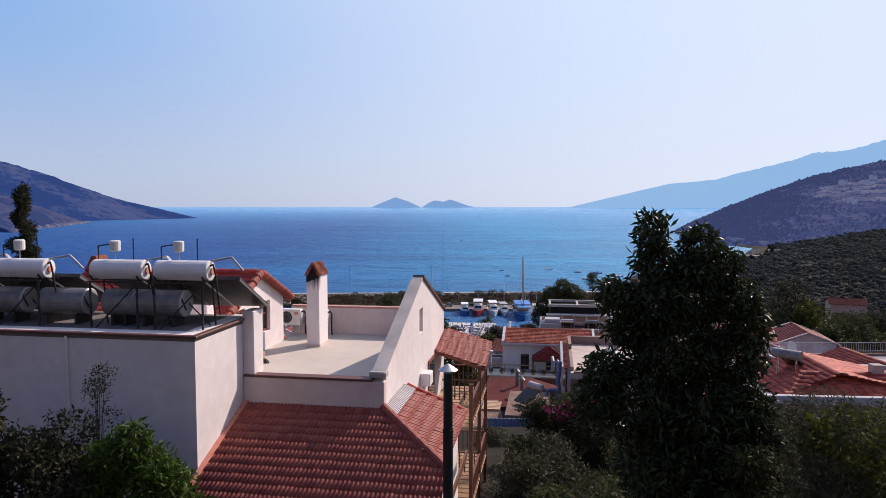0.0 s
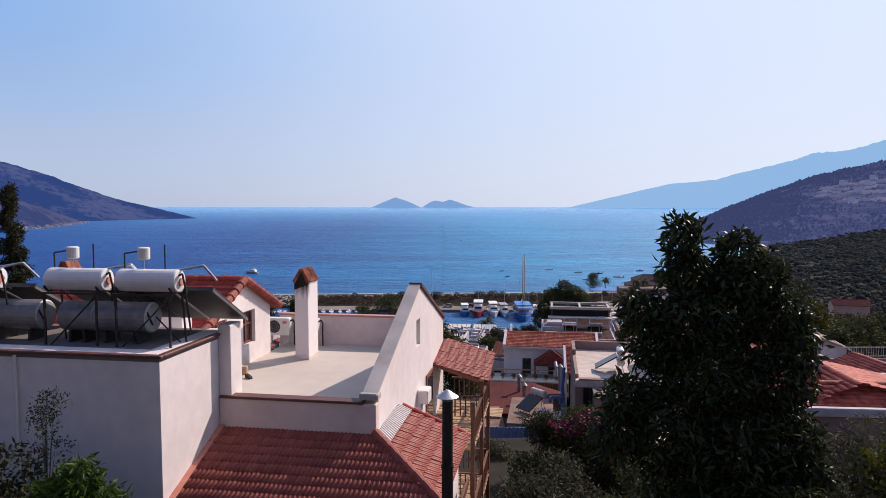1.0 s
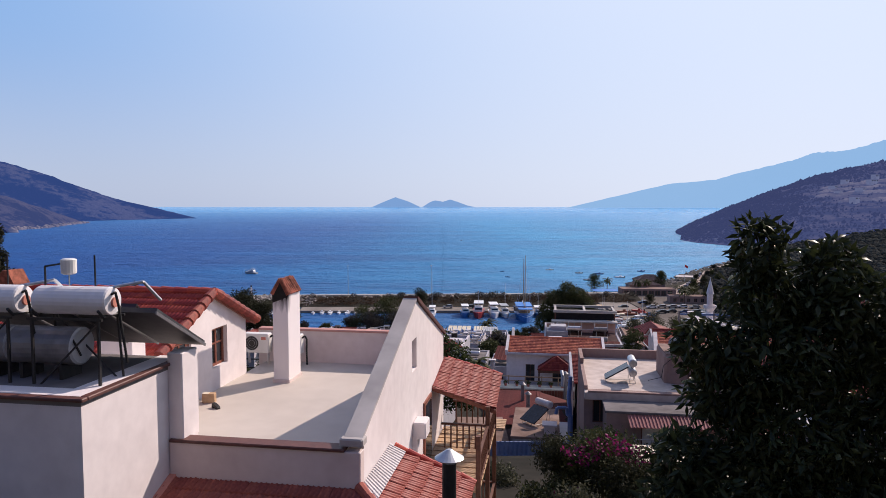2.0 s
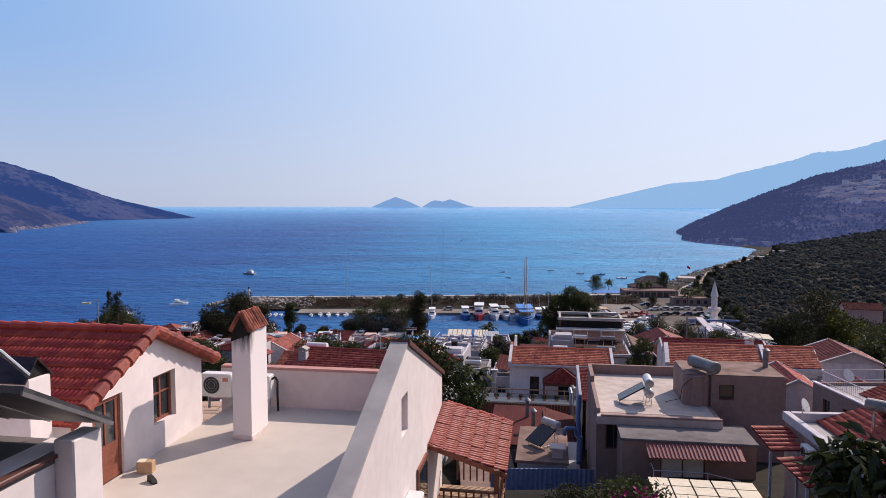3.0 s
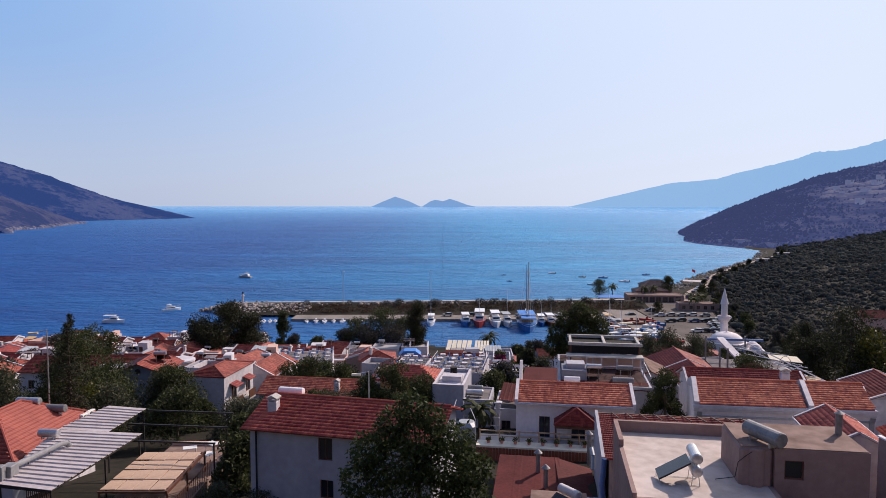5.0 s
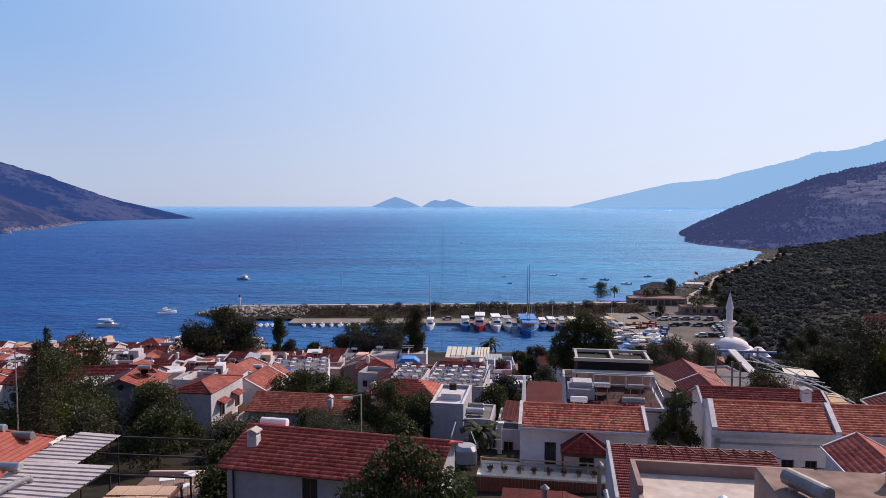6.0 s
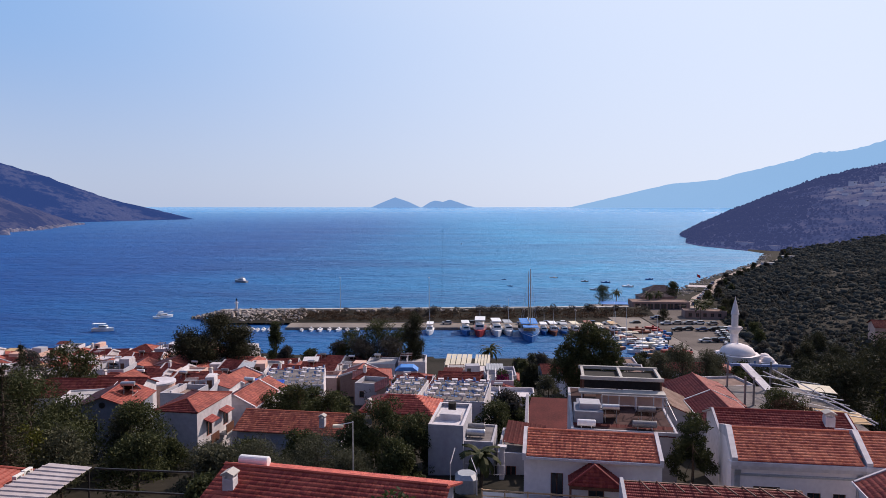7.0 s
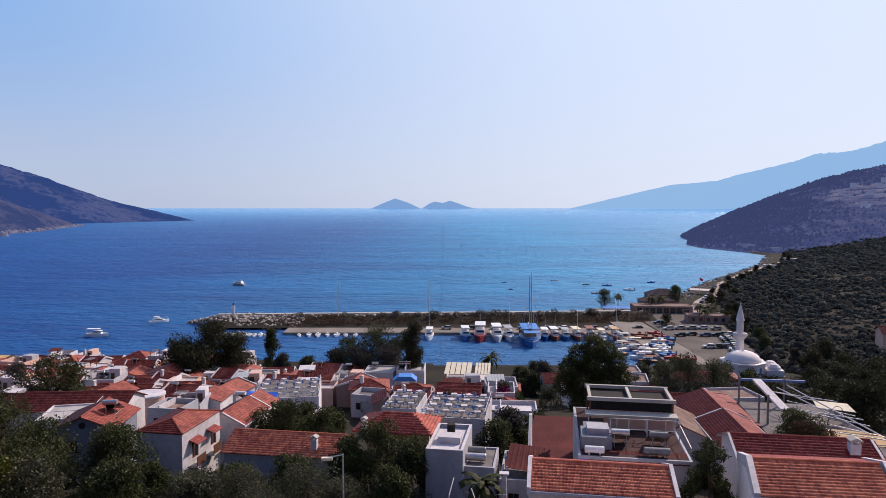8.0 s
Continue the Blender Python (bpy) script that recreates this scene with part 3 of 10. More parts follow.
def tiled_roof(parent, corners, material, col=0.21, row=0.34, label="", seg=4, name="roof", under=None):
    """A roof slope: a slab with all its tiles as one joined mesh under it."""
    base = part(name, slab(corners), under or CLAY_DARK, parent, label)
    m, spots, row = tile_spots(corners, col, row)
    if spots:
        v, f = tile_shape(col, row, seg, 0.012, 0.038)
        v = np.concatenate([v, np.ones((len(v), 1))], 1) @ np.array(m.transposed())[:, :3]
        way = np.array([[*(m.to_3x3() @ Vector((x, y, random.uniform(0, 0.012))))] for x, y in spots])
        verts = (v[None] + way[:, None]).reshape(-1, 3)
        faces = (f[None] + (np.arange(len(spots)) * len(v))[:, None, None]).reshape(-1, 4)
        tagged(part("tiles", raw_mesh("tiles", verts, faces, material), material, base), kind="stuff")
    return base


def counted_roof(parent, corners, material, col, row, label="", name="roof", rise=0.024, lift=0.036):
    """A roof slope near the camera, each tile an object of its own on one mesh."""
    base = part(name, slab(corners), CLAY_DARK, parent, label)
    m, spots, row = tile_spots(corners, col, row)
    v, f = tile_shape(col, row, 6, rise, lift)
    me = raw_mesh("tile", v, f, material)
    for x, y in spots:
        part("tile", me, material, base, m=m @ pose(x, y, random.uniform(0, 0.01), random.uniform(-1, 1), random.uniform(-1.2, 1.2), random.uniform(-0.8, 0.8)))
    return base


def ridge_line(parent, p0, p1, r, material, step=0.4, name="ridge", label="", near=False):
    """Half-round ridge tiles: near ones each an object, far ones one lapped length."""
    p0, p1 = Vector(p0), Vector(p1)
    n = max(1, round((p1 - p0).length / step))
    if near:
        long = (p1 - p0).length / n
        me = Geo().tube((0, 0, 0), (0, 0, long * 1.14), r * 1.18, r * 0.84, 10).mesh("ridge_tile", material)
        turn = (p1 - p0).to_track_quat("Z", "Y").to_matrix().to_4x4()
        for i in range(n):
            part("ridge_tile", me, material, parent, m=Matrix.Translation(p0.lerp(p1, i / n) + Vector((0, 0, random.uniform(0, 0.012)))) @ turn @ pose(0, 0, 0, random.uniform(-1, 1), random.uniform(-1, 1)))
        return None
    g = Geo()
    for i in range(n):
        g.tube(p0.lerp(p1, i / n), p0.lerp(p1, (i + 1) / n), r, r, 7, False)
    return part(name, g, material, parent, label)


def ribbed(corners, pitch, high, thick=0.03):
    """Trapezoid sheet metal over a slope, its ribs up the slope: one closed profile."""
    m, long, l0, l1, r0, r1 = plane_of(corners)
    n = max(1, int(r0 / pitch))
    rib = pitch * 0.13
    prof = [(0.0, 0.0)]
    for i in range(1, n):
        x = i * r0 / n
        prof += [(x - rib * 1.6, 0.0), (x - rib, high), (x + rib, high), (x + rib * 1.6, 0.0)]
    prof += [(r0, 0.0)]
    k = len(prof)
    v = []
    for s, a, b in ((0.0, l0, r0), (long, l1, r1)):
        for drop in (thick, 0.0):
            v += [m @ Vector((a + (b - a) * x / r0, s, z + drop)) for x, z in prof]
    f = []
    for i in range(k - 1):
        f += [(i, i + 1, 2 * k + i + 1, 2 * k + i), (k + i + 1, k + i, 3 * k + i, 3 * k + i + 1), (i + 1, i, k + i, k + i + 1), (2 * k + i, 2 * k + i + 1, 3 * k + i + 1, 3 * k + i)]
    f += [(0, k, 3 * k, 2 * k)[::-1], (k - 1, 2 * k - 1, 4 * k - 1, 3 * k - 1)]
    return Geo().add(v, f)


def ribbed_quad(a, b, c, d, pitch, high, thick=0.03):
    """Ribbed sheet over the quad a b c d, its ribs running from edge a-b to edge d-c."""
    a, b, c, d = (Vector(q) for q in (a, b, c, d))
    n = max(2, int((b - a).length / pitch))
    prof = [(0.0, 0.0)]
    for i in range(1, n):
        prof += [((i - 0.16) / n, 0.0), ((i - 0.09) / n, high), ((i + 0.09) / n, high), ((i + 0.16) / n, 0.0)]
    prof += [(1.0, 0.0)]
    k = len(prof)
    v = []
    for p, q in ((a, b), (d, c)):
        for drop in (thick, 0.0):
            v += [p.lerp(q, s) + Vector((0, 0, z + drop)) for s, z in prof]
    f = []
    for i in range(k - 1):
        f += [(i, i + 1, 2 * k + i + 1, 2 * k + i), (k + i + 1, k + i, 3 * k + i, 3 * k + i + 1), (i + 1, i, k + i, k + i + 1), (2 * k + i, 2 * k + i + 1, 3 * k + i + 1, 3 * k + i)]
    f += [(0, k, 3 * k, 2 * k)[::-1], (k - 1, 2 * k - 1, 4 * k - 1, 3 * k - 1)]
    return Geo().add(v, f)


# ---- openings ----
def window(parent, m, w, h, frame_material=WOODRED, bars=1, depth=0.06, sill=True, label="", name="window", glass=None):
    """A window in its opening: m at the lower left corner of the outer face, x along the wall, y into it."""
    t = 0.07
    g = Geo().ring(w, h, t, 0, depth)
    win = part(name, g, frame_material, parent, label, m)
    part("pane", Geo().box(t * 0.6, depth * 0.5, t * 0.6, w - t * 0.6, depth * 0.5 + 0.012, h - t * 0.6), glass or GLASS, win)
    for i in range(bars):
        x = w * (i + 1) / (bars + 1)
        part("glazing_bar", Geo().box(x - 0.03, 0.004, t, x + 0.03, depth - 0.004, h - t), frame_material, win)
    if sill:
        part("sill", Geo().box(-0.05, -0.06, -0.05, w + 0.05, depth, -0.004), frame_material, win)
    return win


def along(p0, p1, a, z, inset):
    """The pose of an opening a metres along the wall p0 to p1 at height z."""
    d = Vector((p1[0] - p0[0], p1[1] - p0[1], 0)).normalized()
    x, y = p0[0] + d.x * a - d.y * inset, p0[1] + d.y * a + d.x * inset
    return pose(x, y, z, 0, 0, math.degrees(math.atan2(d.y, d.x)))


def walls(parent, w, d, z0, z1, material, front=(), right=(), left=(), thick=0.25, frames=WOODRED, label="", bars=1, sills=True):
    """Four walls round w by d with windows in real openings: (along, width, low, high) per side."""
    g = Geo()
    sides = (((0, 0), (w, 0), front), ((w, 0), (w, d), right), ((w, d), (0, d), ()), ((0, d), (0, 0), left))
    for k, (p0, p1, holes) in enumerate(sides):
        v = Vector((p1[0] - p0[0], p1[1] - p0[1]))
        trim = thick if k in (1, 3) else 0
        q0 = (p0[0] + v.x / v.length * trim, p0[1] + v.y / v.length * trim)
        q1 = (p1[0] - v.x / v.length * trim, p1[1] - v.y / v.length * trim)
        g.panel(q0, q1, z0, z1, thick, [(a - trim, a - trim + b, lo, hi) for a, b, lo, hi in holes])
    body = part("wall", g, material, parent, label)
    for p0, p1, holes in sides:
        for a, b, lo, hi in holes:
            window(parent, along(p0, p1, a, lo, 0.10), b, hi - lo, frames, bars, sill=sills)
    return body


def solar_heater(m, tanks=1, material=TANKWHITE, label="white solar water heater with dark collector on a steel stand", panel_w=1.0):
    """Collector tilted towards -y, tank along x behind it; m at the foot's middle."""
    ob = thing("solar_water_heater", m, label, "water heater", group="roof water heaters")
    w = panel_w
    part("collector", Geo().prism([(-w / 2, -1.5, 0.25), (w / 2, -1.5, 0.25), (w / 2, 0.0, 1.15), (-w / 2, 0.0, 1.15)], (0, -0.04, 0.07)), PANEL, ob, "black glass collector")
    for i in range(tanks):
        z = 1.45 - 0.65 * i
        tank = part("tank", Geo().tube((-0.75, 0.25, z), (0.75, 0.25, z), 0.27, 0.27, 18), material, ob, smooth=False)
        part("end_cap", Geo().lathe([(0.27, 0.0), (0.22, 0.05), (0.0, 0.07)], 18), material, tank, m=pose(0.75, 0.25, z, 0, 90, 0))
    for x in (-0.5, 0.5):
        part("leg", Geo().tube((x, 0.45, 0), (x, 0.28, 1.25), 0.022, n=5), STEEL, ob)
        part("leg", Geo().tube((x, 0.05, 0), (x, 0.2, 1.25), 0.022, n=5), STEEL, ob)
        part("foot_rail", Geo().path([(x, -1.5, 0.25), (x, -1.5, 0.03), (x, 0.45, 0.03)], 0.02, 5), STEEL, ob)
    return ob


# ---- plants ----
def leaves(points, length, wide, droop=0.35, fold=0.25):
    """Folded diamond leaves at the points, turned every way but hanging a little: vertices and faces."""
    n = len(points)
    way = np.random.normal(size=(n, 3))
    way[:, 2] -= droop
    way /= np.linalg.norm(way, axis=1, keepdims=True)
    side = np.cross(way, np.random.normal(size=(n, 3)))
    side /= np.linalg.norm(side, axis=1, keepdims=True)
    up = np.cross(side, way)
    l = length * np.random.uniform(0.65, 1.25, (n, 1))
    w = wide * np.random.uniform(0.7, 1.2, (n, 1))
    mid = points + way * l * 0.45 + up * w * fold
    v = np.stack([points, points + way * l * 0.5 + side * w * 0.5, points + way * l, points + way * l * 0.5 - side * w * 0.5, mid], 1).reshape(-1, 3)
    v[3::5] -= 0
    f = np.array([(0, 1, 4), (1, 2, 4), (2, 3, 4), (3, 0, 4)]) if fold > 0.3 else np.array([(0, 1, 2), (0, 2, 3)])
    if fold <= 0.3:
        v = np.delete(v.reshape(-1, 5, 3), 4, 1).reshape(-1, 3)
    k = 5 if fold > 0.3 else 4
    faces = (f[None] + (np.arange(n) * k)[:, None, None]).reshape(-1, 3)
    return v, faces


def clump_points(blobs, n):
    """Points in ellipsoids (x, y, z, rx, ry, rz), most of them near the skins."""
    b = np.array(blobs, float)
    size = (b[:, 3] * b[:, 4] + b[:, 3] * b[:, 5] + b[:, 4] * b[:, 5])
    pick = np.random.choice(len(b), n, p=size / size.sum())
    d = np.random.normal(size=(n, 3))
    d /= np.linalg.norm(d, axis=1, keepdims=True)
    r = np.random.uniform(0.35, 1.0, (n, 1)) ** 0.45 * np.random.uniform(0.8, 1.15, (n, 1))
    return b[pick, :3] + d * r * b[pick, 3:]


def crown_blobs(height, radius, low, count, taper=0.5):
    """Clumps filling a crown from height low to height, uneven, narrower at the top by taper."""
    out = []
    for i in range(count):
        k = random.random() ** 0.8
        z = low + (height - low) * k
        wide = radius * (1 - taper * k) * (0.55 + 0.45 * math.sin(math.pi * min(1, 0.25 + k)))
        a, r = random.uniform(0, 2 * math.pi), wide * math.sqrt(random.random())
        s = radius * random.uniform(0.22, 0.42)
        out.append((r * math.cos(a), r * math.sin(a), z - s * 0.6, s, s, s * random.uniform(0.6, 0.9)))
    return out


def tree(name, x, y, z, height, radius, material, label, n=2500, leaf=0.3, low=0.35, count=22, taper=0.5, trunk=0.14, category="tree", group="", blobs=None, wide=0.45, fold=0.2, tint=None, droop=0.35):
    ob = thing(name, pose(x, y, z), label, category, group)
    blobs = blobs or crown_blobs(height, radius, height * low, count, taper)
    g = Geo()
    top = (random.uniform(-0.1, 0.1) * radius, random.uniform(-0.1, 0.1) * radius, height * 0.72)
    bend = (top[0] * 0.3 + 0.05 * radius, top[1] * 0.4, height * 0.36)
    g.tube((0, 0, -0.4), bend, trunk, trunk * 0.75, 8).tube(bend, top, trunk * 0.75, trunk * 0.3, 8)
    for b in blobs[:: max(1, len(blobs) // 9)]:
        k = random.uniform(0.3, 0.95)
        start = Vector(bend).lerp(Vector(top), k)
        g.tube(start, (b[0] * 0.85, b[1] * 0.85, b[2]), trunk * 0.38, trunk * 0.1, 6)
    part("trunk", g, BARK, ob)
    v, f = leaves(clump_points(blobs, n), leaf, leaf * wide, droop, fold)
    part("crown", raw_mesh("crown", v, f, material), material, ob)
    if tint:
        v, f = leaves(clump_points(tint[1], tint[2]), leaf * 0.8, leaf * 0.6)
        part("tip", raw_mesh("tip", v, f, tint[0]), tint[0], ob, tint[3])
    return ob


def conifer(name, x, y, z, height, radius, material, label, n=2500, leaf=0.28, trunk=0.14, group="", gap=0.5):
    """Tiers of drooping boughs on a straight stem."""
    ob = thing(name, pose(x, y, z), label, "tree", group)
    g = Geo().tube((0, 0, -0.4), (0, 0, height), trunk, 0.02, 7)
    pts = []
    tiers = int(height / gap)
    for i in range(tiers):
        k = i / tiers
        zz = height * (0.16 + 0.82 * k)
        for j in range(max(3, int(7 * (1 - k)) + 2)):
            a = random.uniform(0, 2 * math.pi)
            r = radius * (1 - k) ** 0.85 * random.uniform(0.6, 1.1) + 0.08
            tip = Vector((r * math.cos(a), r * math.sin(a), zz + r * random.uniform(-0.25, 0.25)))
            if r > 0.4:
                g.tube((0, 0, zz), tip, 0.03, 0.01, 5)
            m = max(6, int(n / tiers / 7))
            s = np.random.uniform(0.15, 1.05, (m, 1))
            pts.append(np.array([0, 0, zz]) * (1 - s) + np.array(tip) * s + np.random.normal(scale=0.05 + 0.10 * r, size=(m, 3)))
    part("trunk", g, BARK, ob)
    v, f = leaves(np.concatenate(pts), leaf, leaf * 0.3, 0.1)
    part("crown", raw_mesh("crown", v, f, material), material, ob)
    return ob


# ---- sea, ground, distance ----
def sea():
    ys = np.concatenate([np.linspace(150, 420, 28), np.linspace(440, 1400, 32), np.linspace(1500, 4980, 30)])
    xs = np.concatenate([np.linspace(-4600, -500, 14), np.linspace(-460, 460, 40), np.linspace(500, 4600, 14)])
    gx, gy = np.meshgrid(xs, ys)
    far = np.clip((gy - 1300) / 3700, 0, 1)
    v = np.stack([gx, gy, 23.0 * far**1.15], -1).reshape(-1, 3)
    r, c = gx.shape
    i = (np.arange(r - 1)[:, None] * c + np.arange(c - 1)).ravel()
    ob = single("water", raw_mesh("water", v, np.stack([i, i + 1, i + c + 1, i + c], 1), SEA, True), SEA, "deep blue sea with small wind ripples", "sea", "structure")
    return ob


GROUND_Y = [-60, -20, 0, 17, 40, 60, 80, 105, 140, 170, 200, 222, 234, 420]
GROUND_Z = [42, 40, 38.0, 36.0, 32, 28.5, 25.5, 21.0, 14.0, 8.8, 4.6, 2.2, 1.2, 1.2]
FOOT_Y = [100, 170, 240, 300, 380, 450, 600, 700, 900]
FOOT_X = [120, 104, 101, 114, 140, 172, 282, 335, 420]


def ground_z(x, y):
    town = np.interp(y, GROUND_Y, GROUND_Z)
    # the sunken yards below the beige building
    town = town - 2.6 * np.clip(np.minimum(x + 1.5, 12.5 - x) / 2, 0, 1) * np.clip(np.minimum(y - 44.5, 63 - y) / 2, 0, 1)
    hill = 1.4 + 0.125 * np.clip(x - np.interp(y, FOOT_Y, FOOT_X), 0, 160) - 0.04 * np.clip(x - np.interp(y, FOOT_Y, FOOT_X) - 160, 0, 500)
    return np.maximum(town, hill)


def dry(x, y):
    """Land or water: the town's shore, the harbour's head and the coast road."""
    coast = np.interp(x, [-300, -130, -95, -60, 20, 72, 80], [262, 252, 246, 246, 238, 240, 300])
    right = (x > np.interp(y, [230, 255, 300, 352, 380, 450, 600, 700], [74, 72, 82, 84, 118, 160, 268, 320])) & (y < 900)
    return (y < coast) | right


def land():
    xs, ys = np.concatenate([np.arange(-260, -130, 6.0), np.arange(-130, 190, 2.5), np.arange(190, 760, 9.0)]), np.concatenate([np.arange(-60, 380, 2.5), np.arange(380, 905, 8.0)])
    gx, gy = np.meshgrid(xs, ys)
    z = ground_z(gx, gy)
    rough = np.array([[noise.noise((x * 0.05, y * 0.05, 0)) * 0.5 + noise.noise((x * 0.015, y * 0.015, 3)) * 1.8 for x in xs] for y in ys])
    z = z + rough * np.clip((z - 1.6) / 4, 0, 1)
    z = np.where(dry(gx, gy), z, -2.5)
    r, c = gx.shape
    i = (np.arange(r - 1)[:, None] * c + np.arange(c - 1)).ravel()
    v = np.stack([gx, gy, z], -1).reshape(-1, 3)
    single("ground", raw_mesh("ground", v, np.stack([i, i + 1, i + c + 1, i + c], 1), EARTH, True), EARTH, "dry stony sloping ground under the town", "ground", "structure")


def ridge_land(name, foot, ridge, material, label, steps=60, rows=26, rough=0.12, back=0.6):
    """A headland: lofted from its waterline to its crest and down behind it, with ravines and spurs."""
    def line(points, k):
        ts = np.linspace(0, 1, len(points))
        return np.array([np.interp(k, ts, [p[i] for p in points]) for i in range(3)])
    v = []
    for j in range(rows + 8):
        for i in range(steps + 1):
            k = i / steps
            a, b = line(foot, k), line(ridge, k)
            if j <= rows:
                s = j / rows
                p = a + (b - a) * s
                h = (b[2] - a[2])
                p[2] = a[2] + h * (1 - (1 - s) ** 1.35)
                e = rough * h * s * (1.15 - s)
                n = noise.fractal((p[0] / (70 + h), p[1] / (70 + h), 1.7), 1.0, 2.1, 5)
                p[2] += e * n * 1.3
                if s > 0.9:
                    p[2] += 0.018 * h * noise.noise((p[0] * 0.07, p[1] * 0.07, 5))
            else:
                s = (j - rows) / 8
                p = b + (b - a) * s * back
                p[2] = b[2] * (1 - s**1.4) - 2 * s
            v.append(p)
    c = steps + 1
    i = (np.arange(rows + 7)[:, None] * c + np.arange(steps)).ravel()
    v = np.array(v)
    single(name, raw_mesh(name, v, np.stack([i, i + 1, i + c + 1, i + c], 1), material, True), material, label, "headland", "structure")
    return v


sea()
land()
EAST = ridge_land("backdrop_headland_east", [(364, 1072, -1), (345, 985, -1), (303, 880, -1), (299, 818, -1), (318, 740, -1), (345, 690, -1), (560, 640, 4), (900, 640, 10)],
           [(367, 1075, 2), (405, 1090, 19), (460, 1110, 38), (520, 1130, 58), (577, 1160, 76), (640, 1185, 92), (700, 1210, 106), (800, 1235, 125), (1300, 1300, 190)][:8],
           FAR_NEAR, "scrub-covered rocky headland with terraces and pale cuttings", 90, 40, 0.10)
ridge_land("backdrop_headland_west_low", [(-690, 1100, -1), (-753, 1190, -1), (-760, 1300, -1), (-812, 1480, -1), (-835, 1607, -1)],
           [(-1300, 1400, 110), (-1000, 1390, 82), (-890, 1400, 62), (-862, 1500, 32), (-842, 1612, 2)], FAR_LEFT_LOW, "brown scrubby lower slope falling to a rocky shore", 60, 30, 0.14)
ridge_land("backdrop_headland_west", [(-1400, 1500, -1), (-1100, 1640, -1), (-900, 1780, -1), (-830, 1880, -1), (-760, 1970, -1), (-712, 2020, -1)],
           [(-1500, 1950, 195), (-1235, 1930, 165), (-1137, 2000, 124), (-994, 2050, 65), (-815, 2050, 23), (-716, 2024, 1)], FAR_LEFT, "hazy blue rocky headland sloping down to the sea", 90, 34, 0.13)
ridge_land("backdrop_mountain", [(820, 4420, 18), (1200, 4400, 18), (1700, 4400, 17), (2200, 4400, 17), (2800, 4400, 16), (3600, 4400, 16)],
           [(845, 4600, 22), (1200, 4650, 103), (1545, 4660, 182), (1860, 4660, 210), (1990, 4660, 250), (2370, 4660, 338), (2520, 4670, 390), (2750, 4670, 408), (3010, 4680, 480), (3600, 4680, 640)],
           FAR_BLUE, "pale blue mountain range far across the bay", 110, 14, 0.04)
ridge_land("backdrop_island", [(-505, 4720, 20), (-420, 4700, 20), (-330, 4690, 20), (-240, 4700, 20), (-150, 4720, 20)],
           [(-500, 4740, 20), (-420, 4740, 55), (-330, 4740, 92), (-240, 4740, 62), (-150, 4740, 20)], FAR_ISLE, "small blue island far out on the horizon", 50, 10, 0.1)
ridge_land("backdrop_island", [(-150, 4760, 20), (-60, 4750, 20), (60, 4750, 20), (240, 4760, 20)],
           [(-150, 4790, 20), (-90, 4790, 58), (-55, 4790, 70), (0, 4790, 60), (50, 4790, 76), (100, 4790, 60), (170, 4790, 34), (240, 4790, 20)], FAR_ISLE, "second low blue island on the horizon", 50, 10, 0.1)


# unseen hillside added behind the camera to cut low sky and bounce sun
ridge_land("backdrop_unseen_hillside", [(620, 260, 30), (330, 20, 40), (150, -62, 42), (0, -64, 42), (-150, -62, 42), (-330, 20, 40), (-620, 200, 20)],
           [(900, 100, 130), (520, -260, 200), (220, -420, 230), (0, -450, 240), (-220, -420, 230), (-520, -260, 200), (-900, 60, 130)], HILLSIDE, "unseen hillside added behind the camera to shape the light", 70, 20, 0.12)


# ---- the white house with the roof terrace ----
HOME = pose(-1.5225, 16.98, 0, 0, 0, -9.1)


